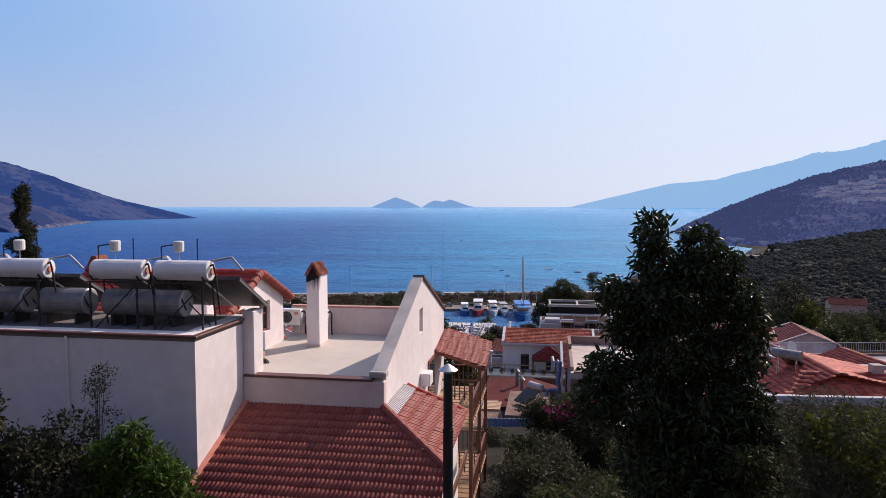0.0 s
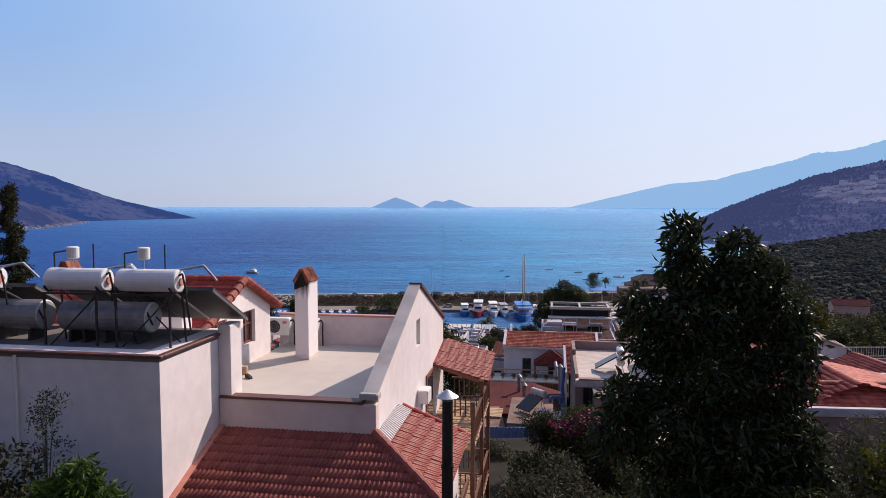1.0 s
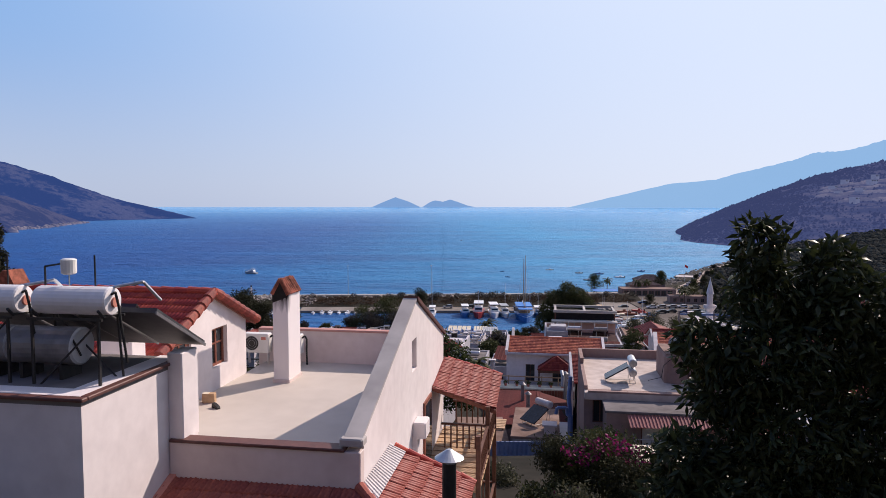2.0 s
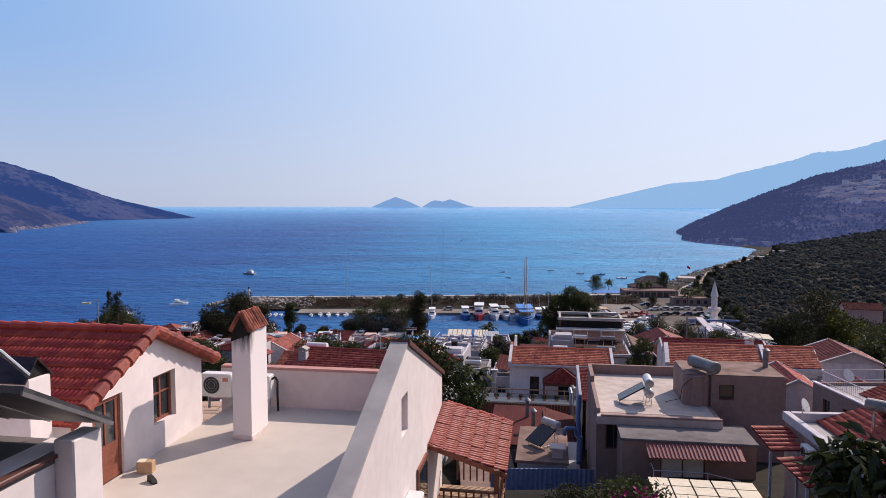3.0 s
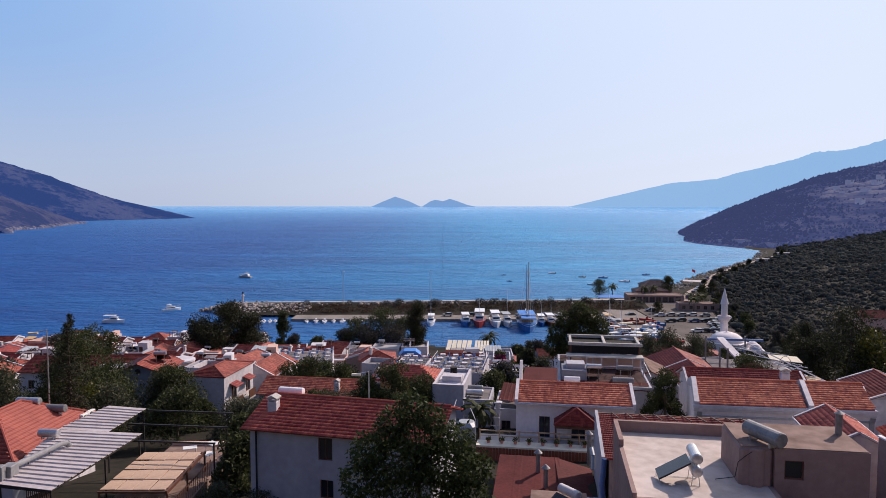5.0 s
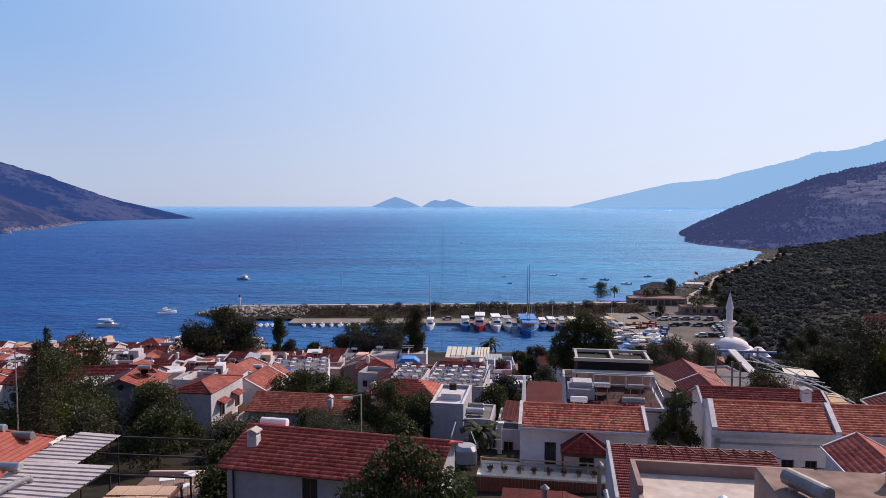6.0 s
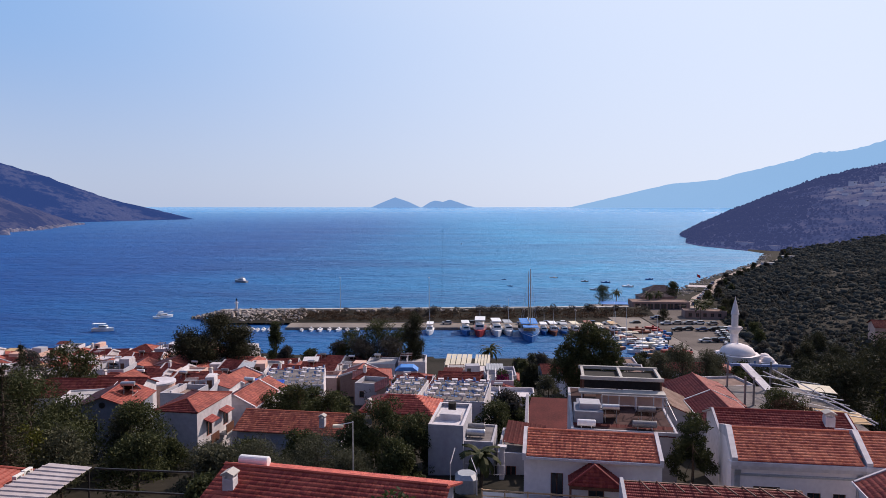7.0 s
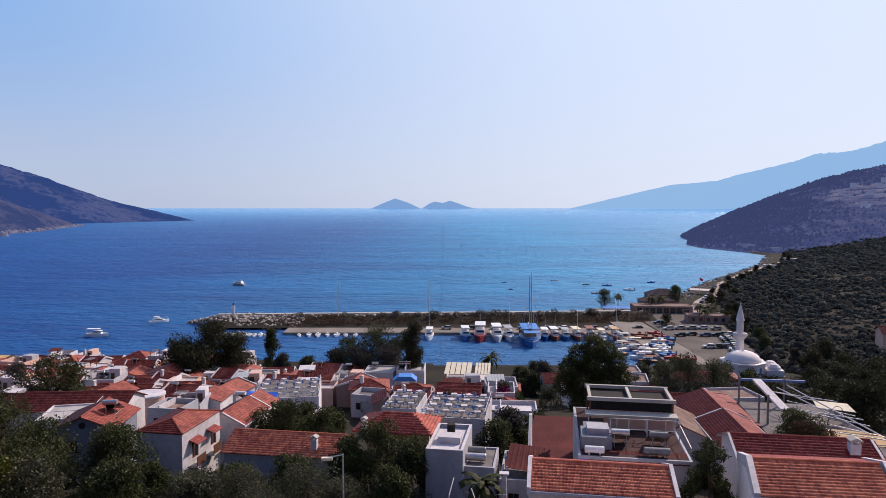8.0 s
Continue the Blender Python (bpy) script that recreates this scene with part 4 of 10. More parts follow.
def roof_terrace_house():
    ob = thing("terrace_house", HOME, "white-rendered house with roof terrace and red clay tile roofs", "house")
    # body and floors
    part("wall", Geo().box(-5.9, 0.25, 35.0, -0.3, 9.4, 41.10), WHITE, ob, "white rendered wall")
    part("front_wall", Geo().box(-3.80, 0.0, 35.0, 0.0, 0.25, 41.98), WHITE, ob)
    part("block_wall", Geo().box(-12.0, -2.42, 34.8, -3.82, 0.6, 43.39), WHITE, ob, "plain white rendered block wall")
    part("terrace_floor", Geo().box(-5.9, 0.25, 41.10, -0.3, 9.4, 41.34), FLOOR, ob, "cream painted roof terrace floor")
    part("front_parapet", Geo().soft_box(-3.815, -0.012, 41.3, 0.004, 0.24, 41.99, 0.02), PARAPET, ob, "greyish pink rendered parapet")
    part("parapet_cap", Geo().soft_box(-3.80, -0.05, 41.992, -0.30, 0.28, 42.05, 0.02), BROWNCAP, ob, "dark brown parapet cap")
    part("back_parapet", Geo().box(-6.2, 9.4, 36.0, -0.05, 9.65, 42.38), PARAPET, ob)
    part("back_parapet_cap", Geo().soft_box(-6.2, 9.37, 42.382, -0.32, 9.68, 42.45, 0.02), PINKCAP, ob, "dull pink parapet cap")
    # sloping gable wall with a slot
    def top(v):
        return 42.14 + (44.08 - 42.14) * v / 5.25 if v < 5.25 else 44.08 - (44.08 - 42.36) * (v - 5.25) / 4.47
    g = Geo()
    for a, b in ((0.252, 4.72), (4.72, 5.25), (5.25, 5.30), (5.30, 9.72)):
        if a in (4.72, 5.25):
            g.prism([(0, a, 35.0), (0, b, 35.0), (0, b, 42.32), (0, a, 42.32)], (-0.3, 0, 0))
            g.prism([(0, a, 43.12), (0, b, 43.12), (0, b, top(b)), (0, a, top(a))], (-0.3, 0, 0))
            g.prism([(-0.16, a, 42.32), (-0.16, b, 42.32), (-0.16, b, 43.12), (-0.16, a, 43.12)], (-0.14, 0, 0))
        else:
            g.prism([(0, a, 35.0), (0, b, 35.0), (0, b, top(b)), (0, a, top(a))], (-0.3, 0, 0))
    part("gable_wall", g, WHITE, ob, "white sloping gable wall with a slot window")
    part("gable_cap", Geo().prism([(0.02, 0.1, top(0.1)), (0.02, 5.25, top(5.25)), (0.02, 5.25, top(5.25) + 0.06), (0.02, 0.1, top(0.1) + 0.06)], (-0.36, 0, 0)).soft_box(-0.40, -0.02, 42.10, 0.05, 0.30, 42.24, 0.03), ROOFDECK, ob, "grey mortar coping")
    part("gable_cap", Geo().prism([(0.06, 5.26, top(5.25) + 0.01), (0.06, 9.80, top(9.72) - 0.02), (0.06, 9.80, top(9.72) + 0.08), (0.06, 5.26, top(5.25) + 0.11)], (-0.38, 0, 0)), BROWNCAP, ob, "dark red tile coping")
    # block with the water heaters on it
    # deck colour holds the collectors' shade, the white edge its sunlit strip
    part("block_roof", Geo().box(-12.0, -2.42, 43.39, -3.82, 0.6, 43.51), DECKDARK, ob)
    part("block_cap", Geo().soft_box(-12.05, -2.48, 43.475, -3.76, -2.33, 43.53, 0.015).soft_box(-3.91, -2.33, 43.475, -3.76, 0.62, 43.53, 0.015), BROWNCAP, ob, "dark brown roof edge")
    part("lit_block_edge", Geo().box(-12.0, -2.32, 43.51, -3.92, -1.92, 43.528).box(-4.32, -1.92, 43.51, -3.92, 0.6, 43.528), WHITE, ob)
    part("pier", Geo().soft_box(-3.83, 0.02, 42.0, -3.52, 0.62, 43.72, 0.02).box(-3.81, 0.255, 41.0, -3.54, 0.60, 42.1), WHITE, ob, "white rendered pier")
    part("downpipe", Geo().tube((-7.05, -2.47, 36), (-7.05, -2.47, 43.44), 0.035, n=8), PLASTIC, ob)
    # lower clay roof with a hip
    low = 41.30
    hip = 1.85
    front = [(-3.95, -4.6, low - 0.377 * 4.6), (hip, -4.6, low - 0.377 * 4.6), (hip, -hip, low - 0.377 * hip), (-3.95, 0.0, low)]
    counted_front = [(-3.80, -4.6, low - 0.377 * 4.6), (hip, -4.6, low - 0.377 * 4.6), (hip, -hip, low - 0.377 * hip), (-3.80, -hip, low - 0.377 * hip)]
    counted_roof(ob, counted_front, CLAY_PALE, 0.205, 0.30, "faded red clay tile lower roof", rise=0.024, lift=0.026)
    upper = [(-3.80, -hip, low - 0.377 * hip), (hip, -hip, low - 0.377 * hip), (0.0, -0.02, low), (-3.80, -0.02, low)]
    counted_roof(ob, upper, CLAY_PALE, 0.205, 0.30, "faded red clay tile lower roof", rise=0.024, lift=0.026)
    part("flashing", Geo().prism([(-3.82, -4.6, low - 0.377 * 4.6 + 0.03), (-3.68, -4.6, low - 0.377 * 4.6 + 0.03), (-3.68, 0, low + 0.03), (-3.82, 0, low + 0.03)], (0, 0, 0.03)), FLASHING, ob, "terracotta coloured flashing strip")
    side = [(hip, -hip, low - 0.377 * hip), (hip, 2.3, low - 0.377 * hip), (0.34, 2.3, low - 0.377 * 0.34), (0.34, -0.34, low - 0.377 * 0.34)]
    counted_roof(ob, side, METALTILE, 0.2, 0.30, "red tile side roof", "side_roof")
    part("side_flashing", ribbed([(0.36, -0.36, low - 0.377 * 0.36 + 0.02), (0.36, 2.32, low - 0.377 * 0.36 + 0.02), (0.0, 2.32, low + 0.03), (0.0, 0.0, low + 0.03)], 0.12, 0.02), WHITESHEET, ob, "white ribbed flashing sheet")
    ridge_line(ob, (-0.02, 0.02, low + 0.02), (hip, -hip, low - 0.377 * hip + 0.02), 0.10, CLAY_PALE, 0.36, "hip_ridge", near=True)
    ridge_line(ob, (0.1, 2.32, low + 0.0), (hip, 2.32, low - 0.377 * hip), 0.07, CLAY, 0.3, "verge_tiles", near=True)
    part("eave_board", Geo().box(hip - 0.03, -4.6, 39.3, hip + 0.02, 2.3, 39.5), WOOD, ob)
    part("lower_wall", Geo().box(-3.9, -4.2, 34.5, 1.6, -0.002, 39.7).box(0.002, 0.0, 34.5, 1.6, 2.2, 40.6), WHITE, ob)
    # lean-to roof over the balconies
    awn = [(1.86, 7.62, 40.62), (1.86, 9.95, 41.02), (0.02, 9.95, 41.50), (0.02, 7.62, 41.24)]
    counted_roof(ob, awn, METALTILE, 0.2, 0.30, "small red tile lean-to roof", "balcony_roof")
    part("balcony_fascia", Geo().prism([(0.0, 7.56, 41.08), (1.9, 7.56, 40.46), (1.9, 7.56, 40.58), (0.0, 7.56, 41.22)], (0, 0.05, 0)), WOODRED, ob)
    ridge_line(ob, (0.1, 9.98, 41.50), (1.86, 9.98, 41.03), 0.07, CLAY, 0.3, "verge_tiles", near=True)
    part("wall_box", Geo().soft_box(0.0, 4.75, 40.62, 0.34, 5.35, 41.02, 0.03).box(0.0, 4.8, 39.6, 0.12, 5.3, 40.62), WHITE, ob)
    part("door_frame", Geo().box(0.0, 6.2, 38.9, 0.05, 7.3, 41.1), WOODRED, ob, "red-brown timber door frame")
    part("doorway", Geo().box(0.05, 6.32, 38.95, 0.062, 7.18, 41.0), GLASS, ob)
    for deck, rail in ((39.30, 40.16), (36.60, 37.50)):
        for i in range(13):
            part("deck_board", Geo().box(0.02, 4.9 + i * 0.38, deck - 0.06, 1.70, 4.9 + i * 0.38 + 0.30, deck), WOODLIGHT, ob)
        part("rail", Geo().box(1.62, 4.9, rail - 0.05, 1.70, 9.9, rail).box(0.3, 7.46, rail - 0.05, 1.62, 7.54, rail).box(1.62, 4.9, deck + 0.1, 1.70, 9.9, deck + 0.15).box(0.3, 9.82, rail - 0.05, 1.62, 9.9, rail), WOOD, ob)
        for i in range(26):
            part("baluster", BALUSTER, WOOD, ob, m=pose(1.66, 5.0 + i * 0.19, deck + 0.12))
        for i in range(7):
            part("baluster", BALUSTER, WOOD, ob, m=pose(0.40 + i * 0.18, 9.86, deck + 0.12))
            part("baluster", BALUSTER, WOOD, ob, m=pose(0.40 + i * 0.18, 7.50, deck + 0.12))
    for v in (4.95, 7.5, 9.85):
        part("post", Geo().box(1.60, v - 0.06, 33.5, 1.72, v + 0.06, 40.7), WOOD, ob)
    # rooftop room with door and window
    e = -5.86
    part("room_wall", Geo().panel((e, 3.05), (e, 7.72), 41.341, 42.86, 0.25, [(0.50, 1.45, 41.341, 42.86), (2.55, 3.45, 41.98, 42.86)]).box(-12.4, 7.47, 41.341, e - 0.25, 7.72, 42.86).box(-12.4, 3.05, 41.341, e - 0.25, 3.3, 42.86).box(-12.4, 3.3, 41.1, e - 0.25, 7.47, 41.34)
         .prism([(e, 3.05, 42.86), (e, 3.55, 42.86), (e, 3.55, 43.17), (e, 3.05, 42.98)], (-0.25, 0, 0)).prism([(e, 3.55, 43.06), (e, 4.5, 43.06), (e, 4.5, 43.55), (e, 3.55, 43.17)], (-0.25, 0, 0))
         .prism([(e, 4.5, 42.86), (e, 5.6, 42.86), (e, 5.6, 43.96), (e, 4.5, 43.55)], (-0.25, 0, 0)).prism([(e, 5.6, 43.08), (e, 6.5, 43.08), (e, 6.5, 43.58), (e, 5.75, 43.98), (e, 5.6, 43.96)], (-0.25, 0, 0))
         .prism([(e, 6.5, 42.86), (e, 7.72, 42.86), (e, 7.72, 43.06), (e, 6.5, 43.58)], (-0.25, 0, 0)), WHITE, ob, "white rendered rooftop room")
    door = part("door", Geo().ring(0.95, 1.70, 0.08, 0, 0.07).box(0.08, 0.01, 0.02, 0.87, 0.06, 0.75).box(0.08, 0.01, 0.75, 0.16, 0.06, 1.62).box(0.79, 0.01, 0.75, 0.87, 0.06, 1.62).box(0.45, 0.01, 0.75, 0.50, 0.06, 1.62), WOODRED, ob, "red-brown wooden half-glazed door", m=pose(e - 0.06, 3.55, 41.342, 0, 0, 90))
    part("pane", Geo().box(0.16, 0.03, 0.75, 0.79, 0.04, 1.62), GLASS, door)
    win = window(ob, pose(e - 0.12, 5.6, 41.98, 0, 0, 90), 0.90, 1.09, WOODRED, 1, 0.07, True, "red-brown wooden casement window")
    part("transom", Geo().box(0.07, 0.005, 0.62, 0.83, 0.05, 0.66), WOODRED, win)
    ridge_z, eave_z = 44.12, 42.95
    slope_front = [(-12.4, 2.85, eave_z - 0.04), (-5.74, 2.85, eave_z - 0.04), (-5.74, 5.52, ridge_z), (-12.4, 5.52, ridge_z)]
    counted_roof(ob, slope_front, CLAY, 0.215, 0.32, "red clay tile roof of the rooftop room")
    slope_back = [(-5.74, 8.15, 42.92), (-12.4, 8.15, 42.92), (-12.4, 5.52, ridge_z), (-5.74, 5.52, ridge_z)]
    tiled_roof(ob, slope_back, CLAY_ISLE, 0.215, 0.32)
    ridge_line(ob, (-12.4, 5.52, ridge_z + 0.04), (-5.68, 5.52, ridge_z + 0.04), 0.105, CLAY, 0.40, near=True)
    ridge_line(ob, (-5.72, 2.8, eave_z), (-5.72, 5.49, ridge_z + 0.03), 0.125, VERGE, 0.36, "verge_tiles", near=True)
    ridge_line(ob, (-5.72, 8.2, 42.96), (-5.72, 5.55, ridge_z + 0.03), 0.125, VERGE, 0.36, "verge_tiles", near=True)
    part("verge_board", Geo().prism([(-5.78, 2.85, eave_z - 0.16), (-5.78, 5.52, ridge_z - 0.14), (-5.78, 5.52, ridge_z - 0.03), (-5.78, 2.85, eave_z - 0.05)], (0.05, 0, 0)).prism([(-5.78, 8.15, 42.79), (-5.78, 5.52, ridge_z - 0.14), (-5.78, 5.52, ridge_z - 0.03), (-5.78, 8.15, 42.90)], (0.05, 0, 0)), WOODRED, ob)
    return ob


BALUSTER = Geo().box(-0.02, -0.02, 0, 0.02, 0.02, 0.74).mesh("baluster", WOOD)


def sooted():
    """White render with a ragged soot stain running down from the smoke opening."""
    m, nt, b = nodes_of("sooted_render")
    new_node, link = nt.nodes.new, nt.links.new
    co, sep, nz = new_node("ShaderNodeTexCoord"), new_node("ShaderNodeSeparateXYZ"), new_node("ShaderNodeTexNoise")
    mp = new_node("ShaderNodeMapping")
    mp.inputs["Scale"].default_value = (9.0, 9.0, 1.6)
    nz.inputs["Scale"].default_value, nz.inputs["Detail"].default_value = 1.0, 5.0
    link(co.outputs["Object"], sep.inputs["Vector"])
    link(co.outputs["Object"], mp.inputs["Vector"])
    link(mp.outputs["Vector"], nz.inputs["Vector"])
    add = new_node("ShaderNodeMath")
    add.operation = "MULTIPLY_ADD"
    add.inputs[1].default_value = 0.9
    link(nz.outputs["Fac"], add.inputs[0])
    link(sep.outputs["Z"], add.inputs[2])
    down = new_node("ShaderNodeMapRange")
    down.inputs["From Min"].default_value, down.inputs["From Max"].default_value = 2.58, 3.02
    link(add.outputs[0], down.inputs["Value"])
    front = new_node("ShaderNodeMapRange")
    front.inputs["From Min"].default_value, front.inputs["From Max"].default_value = -0.30, -0.54
    link(sep.outputs["Y"], front.inputs["Value"])
    both = new_node("ShaderNodeMath")
    both.operation = "MULTIPLY"
    link(down.outputs["Result"], both.inputs[0])
    link(front.outputs["Result"], both.inputs[1])
    mix = new_node("ShaderNodeMix")
    mix.data_type = "RGBA"
    mix.inputs["A"].default_value, mix.inputs["B"].default_value = (0.76, 0.71, 0.71, 1), (0.012, 0.010, 0.010, 1)
    link(both.outputs[0], mix.inputs["Factor"])
    link(mix.outputs["Result"], b.inputs["Base Color"])
    b.inputs["Roughness"].default_value, b.inputs["Specular IOR Level"].default_value = 0.9, 0.2
    return m


def terrace_chimney():
    ob = thing("chimney", HOME @ pose(-4.34, 7.35, 41.34), "tall white rendered chimney with sooty top and tiled cap", "chimney")
    part("shaft", Geo().soft_box(-0.235, -0.56, 0, 0.235, 0.39, 2.62, 0.012), sooted(), ob, "white render stained black by soot below the cap")
    part("base", Geo().soft_box(-0.26, -0.585, 0, 0.26, 0.415, 0.10, 0.012), PARAPET, ob)
    part("smoke_mouth", Geo().prism([(-0.24, -0.565, 2.35), (0.20, -0.565, 2.52), (0.02, -0.565, 3.02), (-0.05, -0.565, 3.02), (-0.24, -0.565, 2.72)], (0, 0.02, 0)), SOOT, ob, "soot-blackened smoke opening")
    part("head", Geo().prism([(-0.22, -0.54, 2.62), (0.22, -0.54, 2.62), (0.22, -0.54, 2.72), (0, -0.54, 3.05), (-0.22, -0.54, 2.72)], (0, 0.92, 0)), SOOT, ob)
    for sx in (1, -1):
        for i in range(7):
            y = -0.52 + i * 0.136
            part("cap_tile", Geo().tube((0.0, y, 3.02 + random.uniform(0, 0.03)), (sx * random.uniform(0.24, 0.27), y + random.uniform(-0.012, 0.012), 2.60), 0.066, 0.078, 10), CAPTILE, ob, "weathered sooty half-round tile")
    return ob


def low_chimney():
    ob = thing("chimney", HOME @ pose(-6.32, 2.28, 41.341), "squat white chimney with sooty dark metal cap", "chimney")
    part("shaft", Geo().soft_box(-0.40, -0.26, 0, 0.42, 0.27, 2.60, 0.015), WHITE, ob)
    part("smoke_mouth", Geo().prism([(0.38, -0.22, 2.603), (0.38, 0.24, 2.603), (0.38, -0.04, 2.86)], (-0.76, 0, 0)), SOOT, ob, "soot-blackened smoke opening")
    part("cap", Geo().prism([(0.44, 0.33, 2.58), (0.44, -0.05, 2.96), (0.44, -0.05, 2.92), (0.44, 0.31, 2.56)], (-0.92, 0, 0)).prism([(0.44, -0.36, 2.56), (0.44, -0.34, 2.54), (0.44, -0.052, 2.92), (0.44, -0.052, 2.96)], (-0.92, 0, 0)), SOOTSHEET, ob, "dark glossy soot-stained sheet cap")
    return ob


def air_conditioner(m, label="white outdoor air conditioner unit with round fan grille"):
    ob = thing("air_conditioner", m, label, "air conditioner", group="air conditioners")
    part("case", Geo().soft_box(0, 0, 0, 0.86, 0.32, 0.62, 0.02), PLASTIC, ob)
    part("fan_grille", Geo().tube((0.30, -0.004, 0.31), (0.30, 0.02, 0.31), 0.23, 0.23, 22), BLACKMETAL, ob, "dark round fan grille")
    g = Geo()
    for r in (0.10, 0.17, 0.235):
        for i in range(20):
            a, b = 2 * math.pi * i / 20, 2 * math.pi * (i + 1) / 20
            g.tube((0.30 + r * math.cos(a), -0.010, 0.31 + r * math.sin(a)), (0.30 + r * math.cos(b), -0.010, 0.31 + r * math.sin(b)), 0.004, n=4)
    part("guard", g, GREYSHEET, ob)
    part("badge", Geo().box(0.62, -0.003, 0.42, 0.78, 0.01, 0.52), FLASHING, ob)
    part("foot", Geo().box(0.08, 0.20, -0.40, 0.11, 0.30, 0), STEEL, ob)
    part("foot", Geo().box(0.74, 0.20, -0.40, 0.77, 0.30, 0), STEEL, ob)
    part("hose", Geo().path([(0.86, 0.16, 0.5), (0.95, 0.18, 0.56), (1.0, 0.22, 0.45), (0.98, 0.25, 0.1), (0.97, 0.3, -0.40)], 0.03, 7), RUBBER, ob)
    return ob


roof_terrace_house()
terrace_chimney()
low_chimney()
for u, v in ((-6.45, 8.75), (-5.36, 8.75)):
    air_conditioner(HOME @ pose(u, v, 41.745))


# ---- things on and round the white house ----
def flue(m):
    ob = thing("flue_pipe", m, "dark metal flue pipe with a pale conical rain cap", "flue")
    part("pipe", Geo().tube((0, 0, -4.5), (0, 0, -1.3), 0.105, 0.105, 18).tube((0, 0, -1.32), (0, 0, -0.10), 0.098, 0.098, 18), BLACKMETAL, ob)
    part("collar", Geo().tube((0, 0, -1.36), (0, 0, -1.30), 0.115, 0.115, 18), BLACKMETAL, ob)
    part("cap", Geo().lathe([(0.20, -0.04), (0.205, -0.03), (0.06, 0.07), (0.03, 0.09)], 22), STEEL, ob, "pale metal rain cap")
    part("cap_stays", Geo().tube((0.07, 0, -0.14), (0.12, 0, -0.02), 0.01, n=5), STEEL, ob)
    return ob


def big_heater(u, label, cold=((-1.35, -0.12),)):
    """Two tanks over each other on an angle-iron stand, collectors leaning away behind them."""
    ob = thing("solar_water_heater", HOME @ pose(u, -1.40, 43.34), label, "water heater", group="heaters on the white house")
    tank = part("hot_tank", Geo().tube((-0.66, 0, 1.58), (0.66, 0, 1.58), 0.245, 0.245, 24), TANKWHITE, ob, "white enamelled horizontal tank")
    for sx in (-1, 1):
        part("end_cap", Geo().lathe([(0.245, 0.0), (0.23, 0.03), (0.10, 0.05), (0.0, 0.052)], 24), TANKWHITE, tank, m=pose(sx * 0.66, 0, 1.58, 0, 90 * sx, 0))
    part("flange", Geo().tube((0.70, 0, 1.56), (0.75, 0, 1.56), 0.085, 0.085, 14), FLASHING, tank, "rusty round flange")
    part("pipe", Geo().path([(0.70, -0.05, 1.70), (0.80, -0.08, 1.74), (0.84, -0.06, 1.5), (0.84, -0.02, 1.25), (0.86, 0.1, 0.5)], 0.022, 7), RUBBER, tank)
    for a, b in cold:
        low = part("cold_tank", Geo().tube((a, 0.25, 0.73), (b, 0.25, 0.73), 0.335, 0.335, 24), TANKGREY, ob, "dull grey metal tank")
        part("end_cap", Geo().lathe([(0.335, 0.0), (0.30, 0.03), (0.0, 0.05)], 24), GREYSHEET, low, m=pose(b, 0.25, 0.73, 0, 90, 0))
        part("bracket", Geo().path([(b - 0.01, 0.02, 0.92), (b + 0.05, 0.0, 0.84), (b + 0.06, 0.15, 0.58)], 0.018, 6), RUBBER, low)
        part("tank_foot", Geo().box(a + 0.2, 0.0, 0.08, a + 0.26, 0.5, 0.43), BLACKMETAL, low)
        part("tank_foot", Geo().box(b - 0.26, 0.0, 0.08, b - 0.2, 0.5, 0.43), BLACKMETAL, low)
    for x in (-0.62, 0.62):
        part("leg", Geo().box(x - 0.02, -0.32, 0.0, x + 0.02, -0.28, 1.32), BLACKMETAL, ob)
        part("leg", Geo().tube((x, 0.35, 0.0), (x - 0.05, 0.28, 1.32), 0.022, n=6), BLACKMETAL, ob)
        part("cradle", Geo().path([(x, -0.30, 1.45), (x, -0.18, 1.33), (x, 0.18, 1.33), (x, 0.30, 1.45)], 0.025, 6), BLACKMETAL, ob)
    part("cross_rail", Geo().box(-0.7, -0.33, 1.28, 0.7, -0.29, 1.32), BLACKMETAL, ob)
    part("cross_rail", Geo().box(-0.7, 0.28, 1.28, 0.7, 0.32, 1.32), BLACKMETAL, ob)
    for k, x in enumerate((0.10, 1.12)):
        col = part("collector", Geo().prism([(x - 0.85, 0.42, 1.32), (x + 0.10, 0.42, 1.32), (x + 0.10, 2.05, 0.42), (x - 0.85, 2.05, 0.42)], (0, 0.04, 0.075)), COLLECTOR_BACK, ob, "solar collector seen from its dark metal back")
        part("glazing", Geo().prism([(x - 0.82, 0.47, 1.385), (x + 0.07, 0.47, 1.385), (x + 0.07, 2.05, 0.505), (x - 0.82, 2.05, 0.505)], (0, 0.006, 0.012)), PANEL, col)
        part("edge_trim", Geo().prism([(x + 0.09, 0.40, 1.30), (x + 0.12, 0.40, 1.30), (x + 0.12, 2.08, 0.39), (x + 0.09, 2.08, 0.39)], (0, 0.02, 0.05)), TANKGREY, col)
    part("brace", Geo().tube((-0.62, -0.30, 0.05), (0.62, -0.30, 1.26), 0.018, n=5), BLACKMETAL, ob)
    part("brace", Geo().tube((0.62, 0.33, 0.05), (-0.62, 0.30, 1.26), 0.018, n=5), BLACKMETAL, ob)
    part("foot_rail", Geo().box(-0.7, -0.33, 0.09, 0.7, -0.29, 0.13), BLACKMETAL, ob)
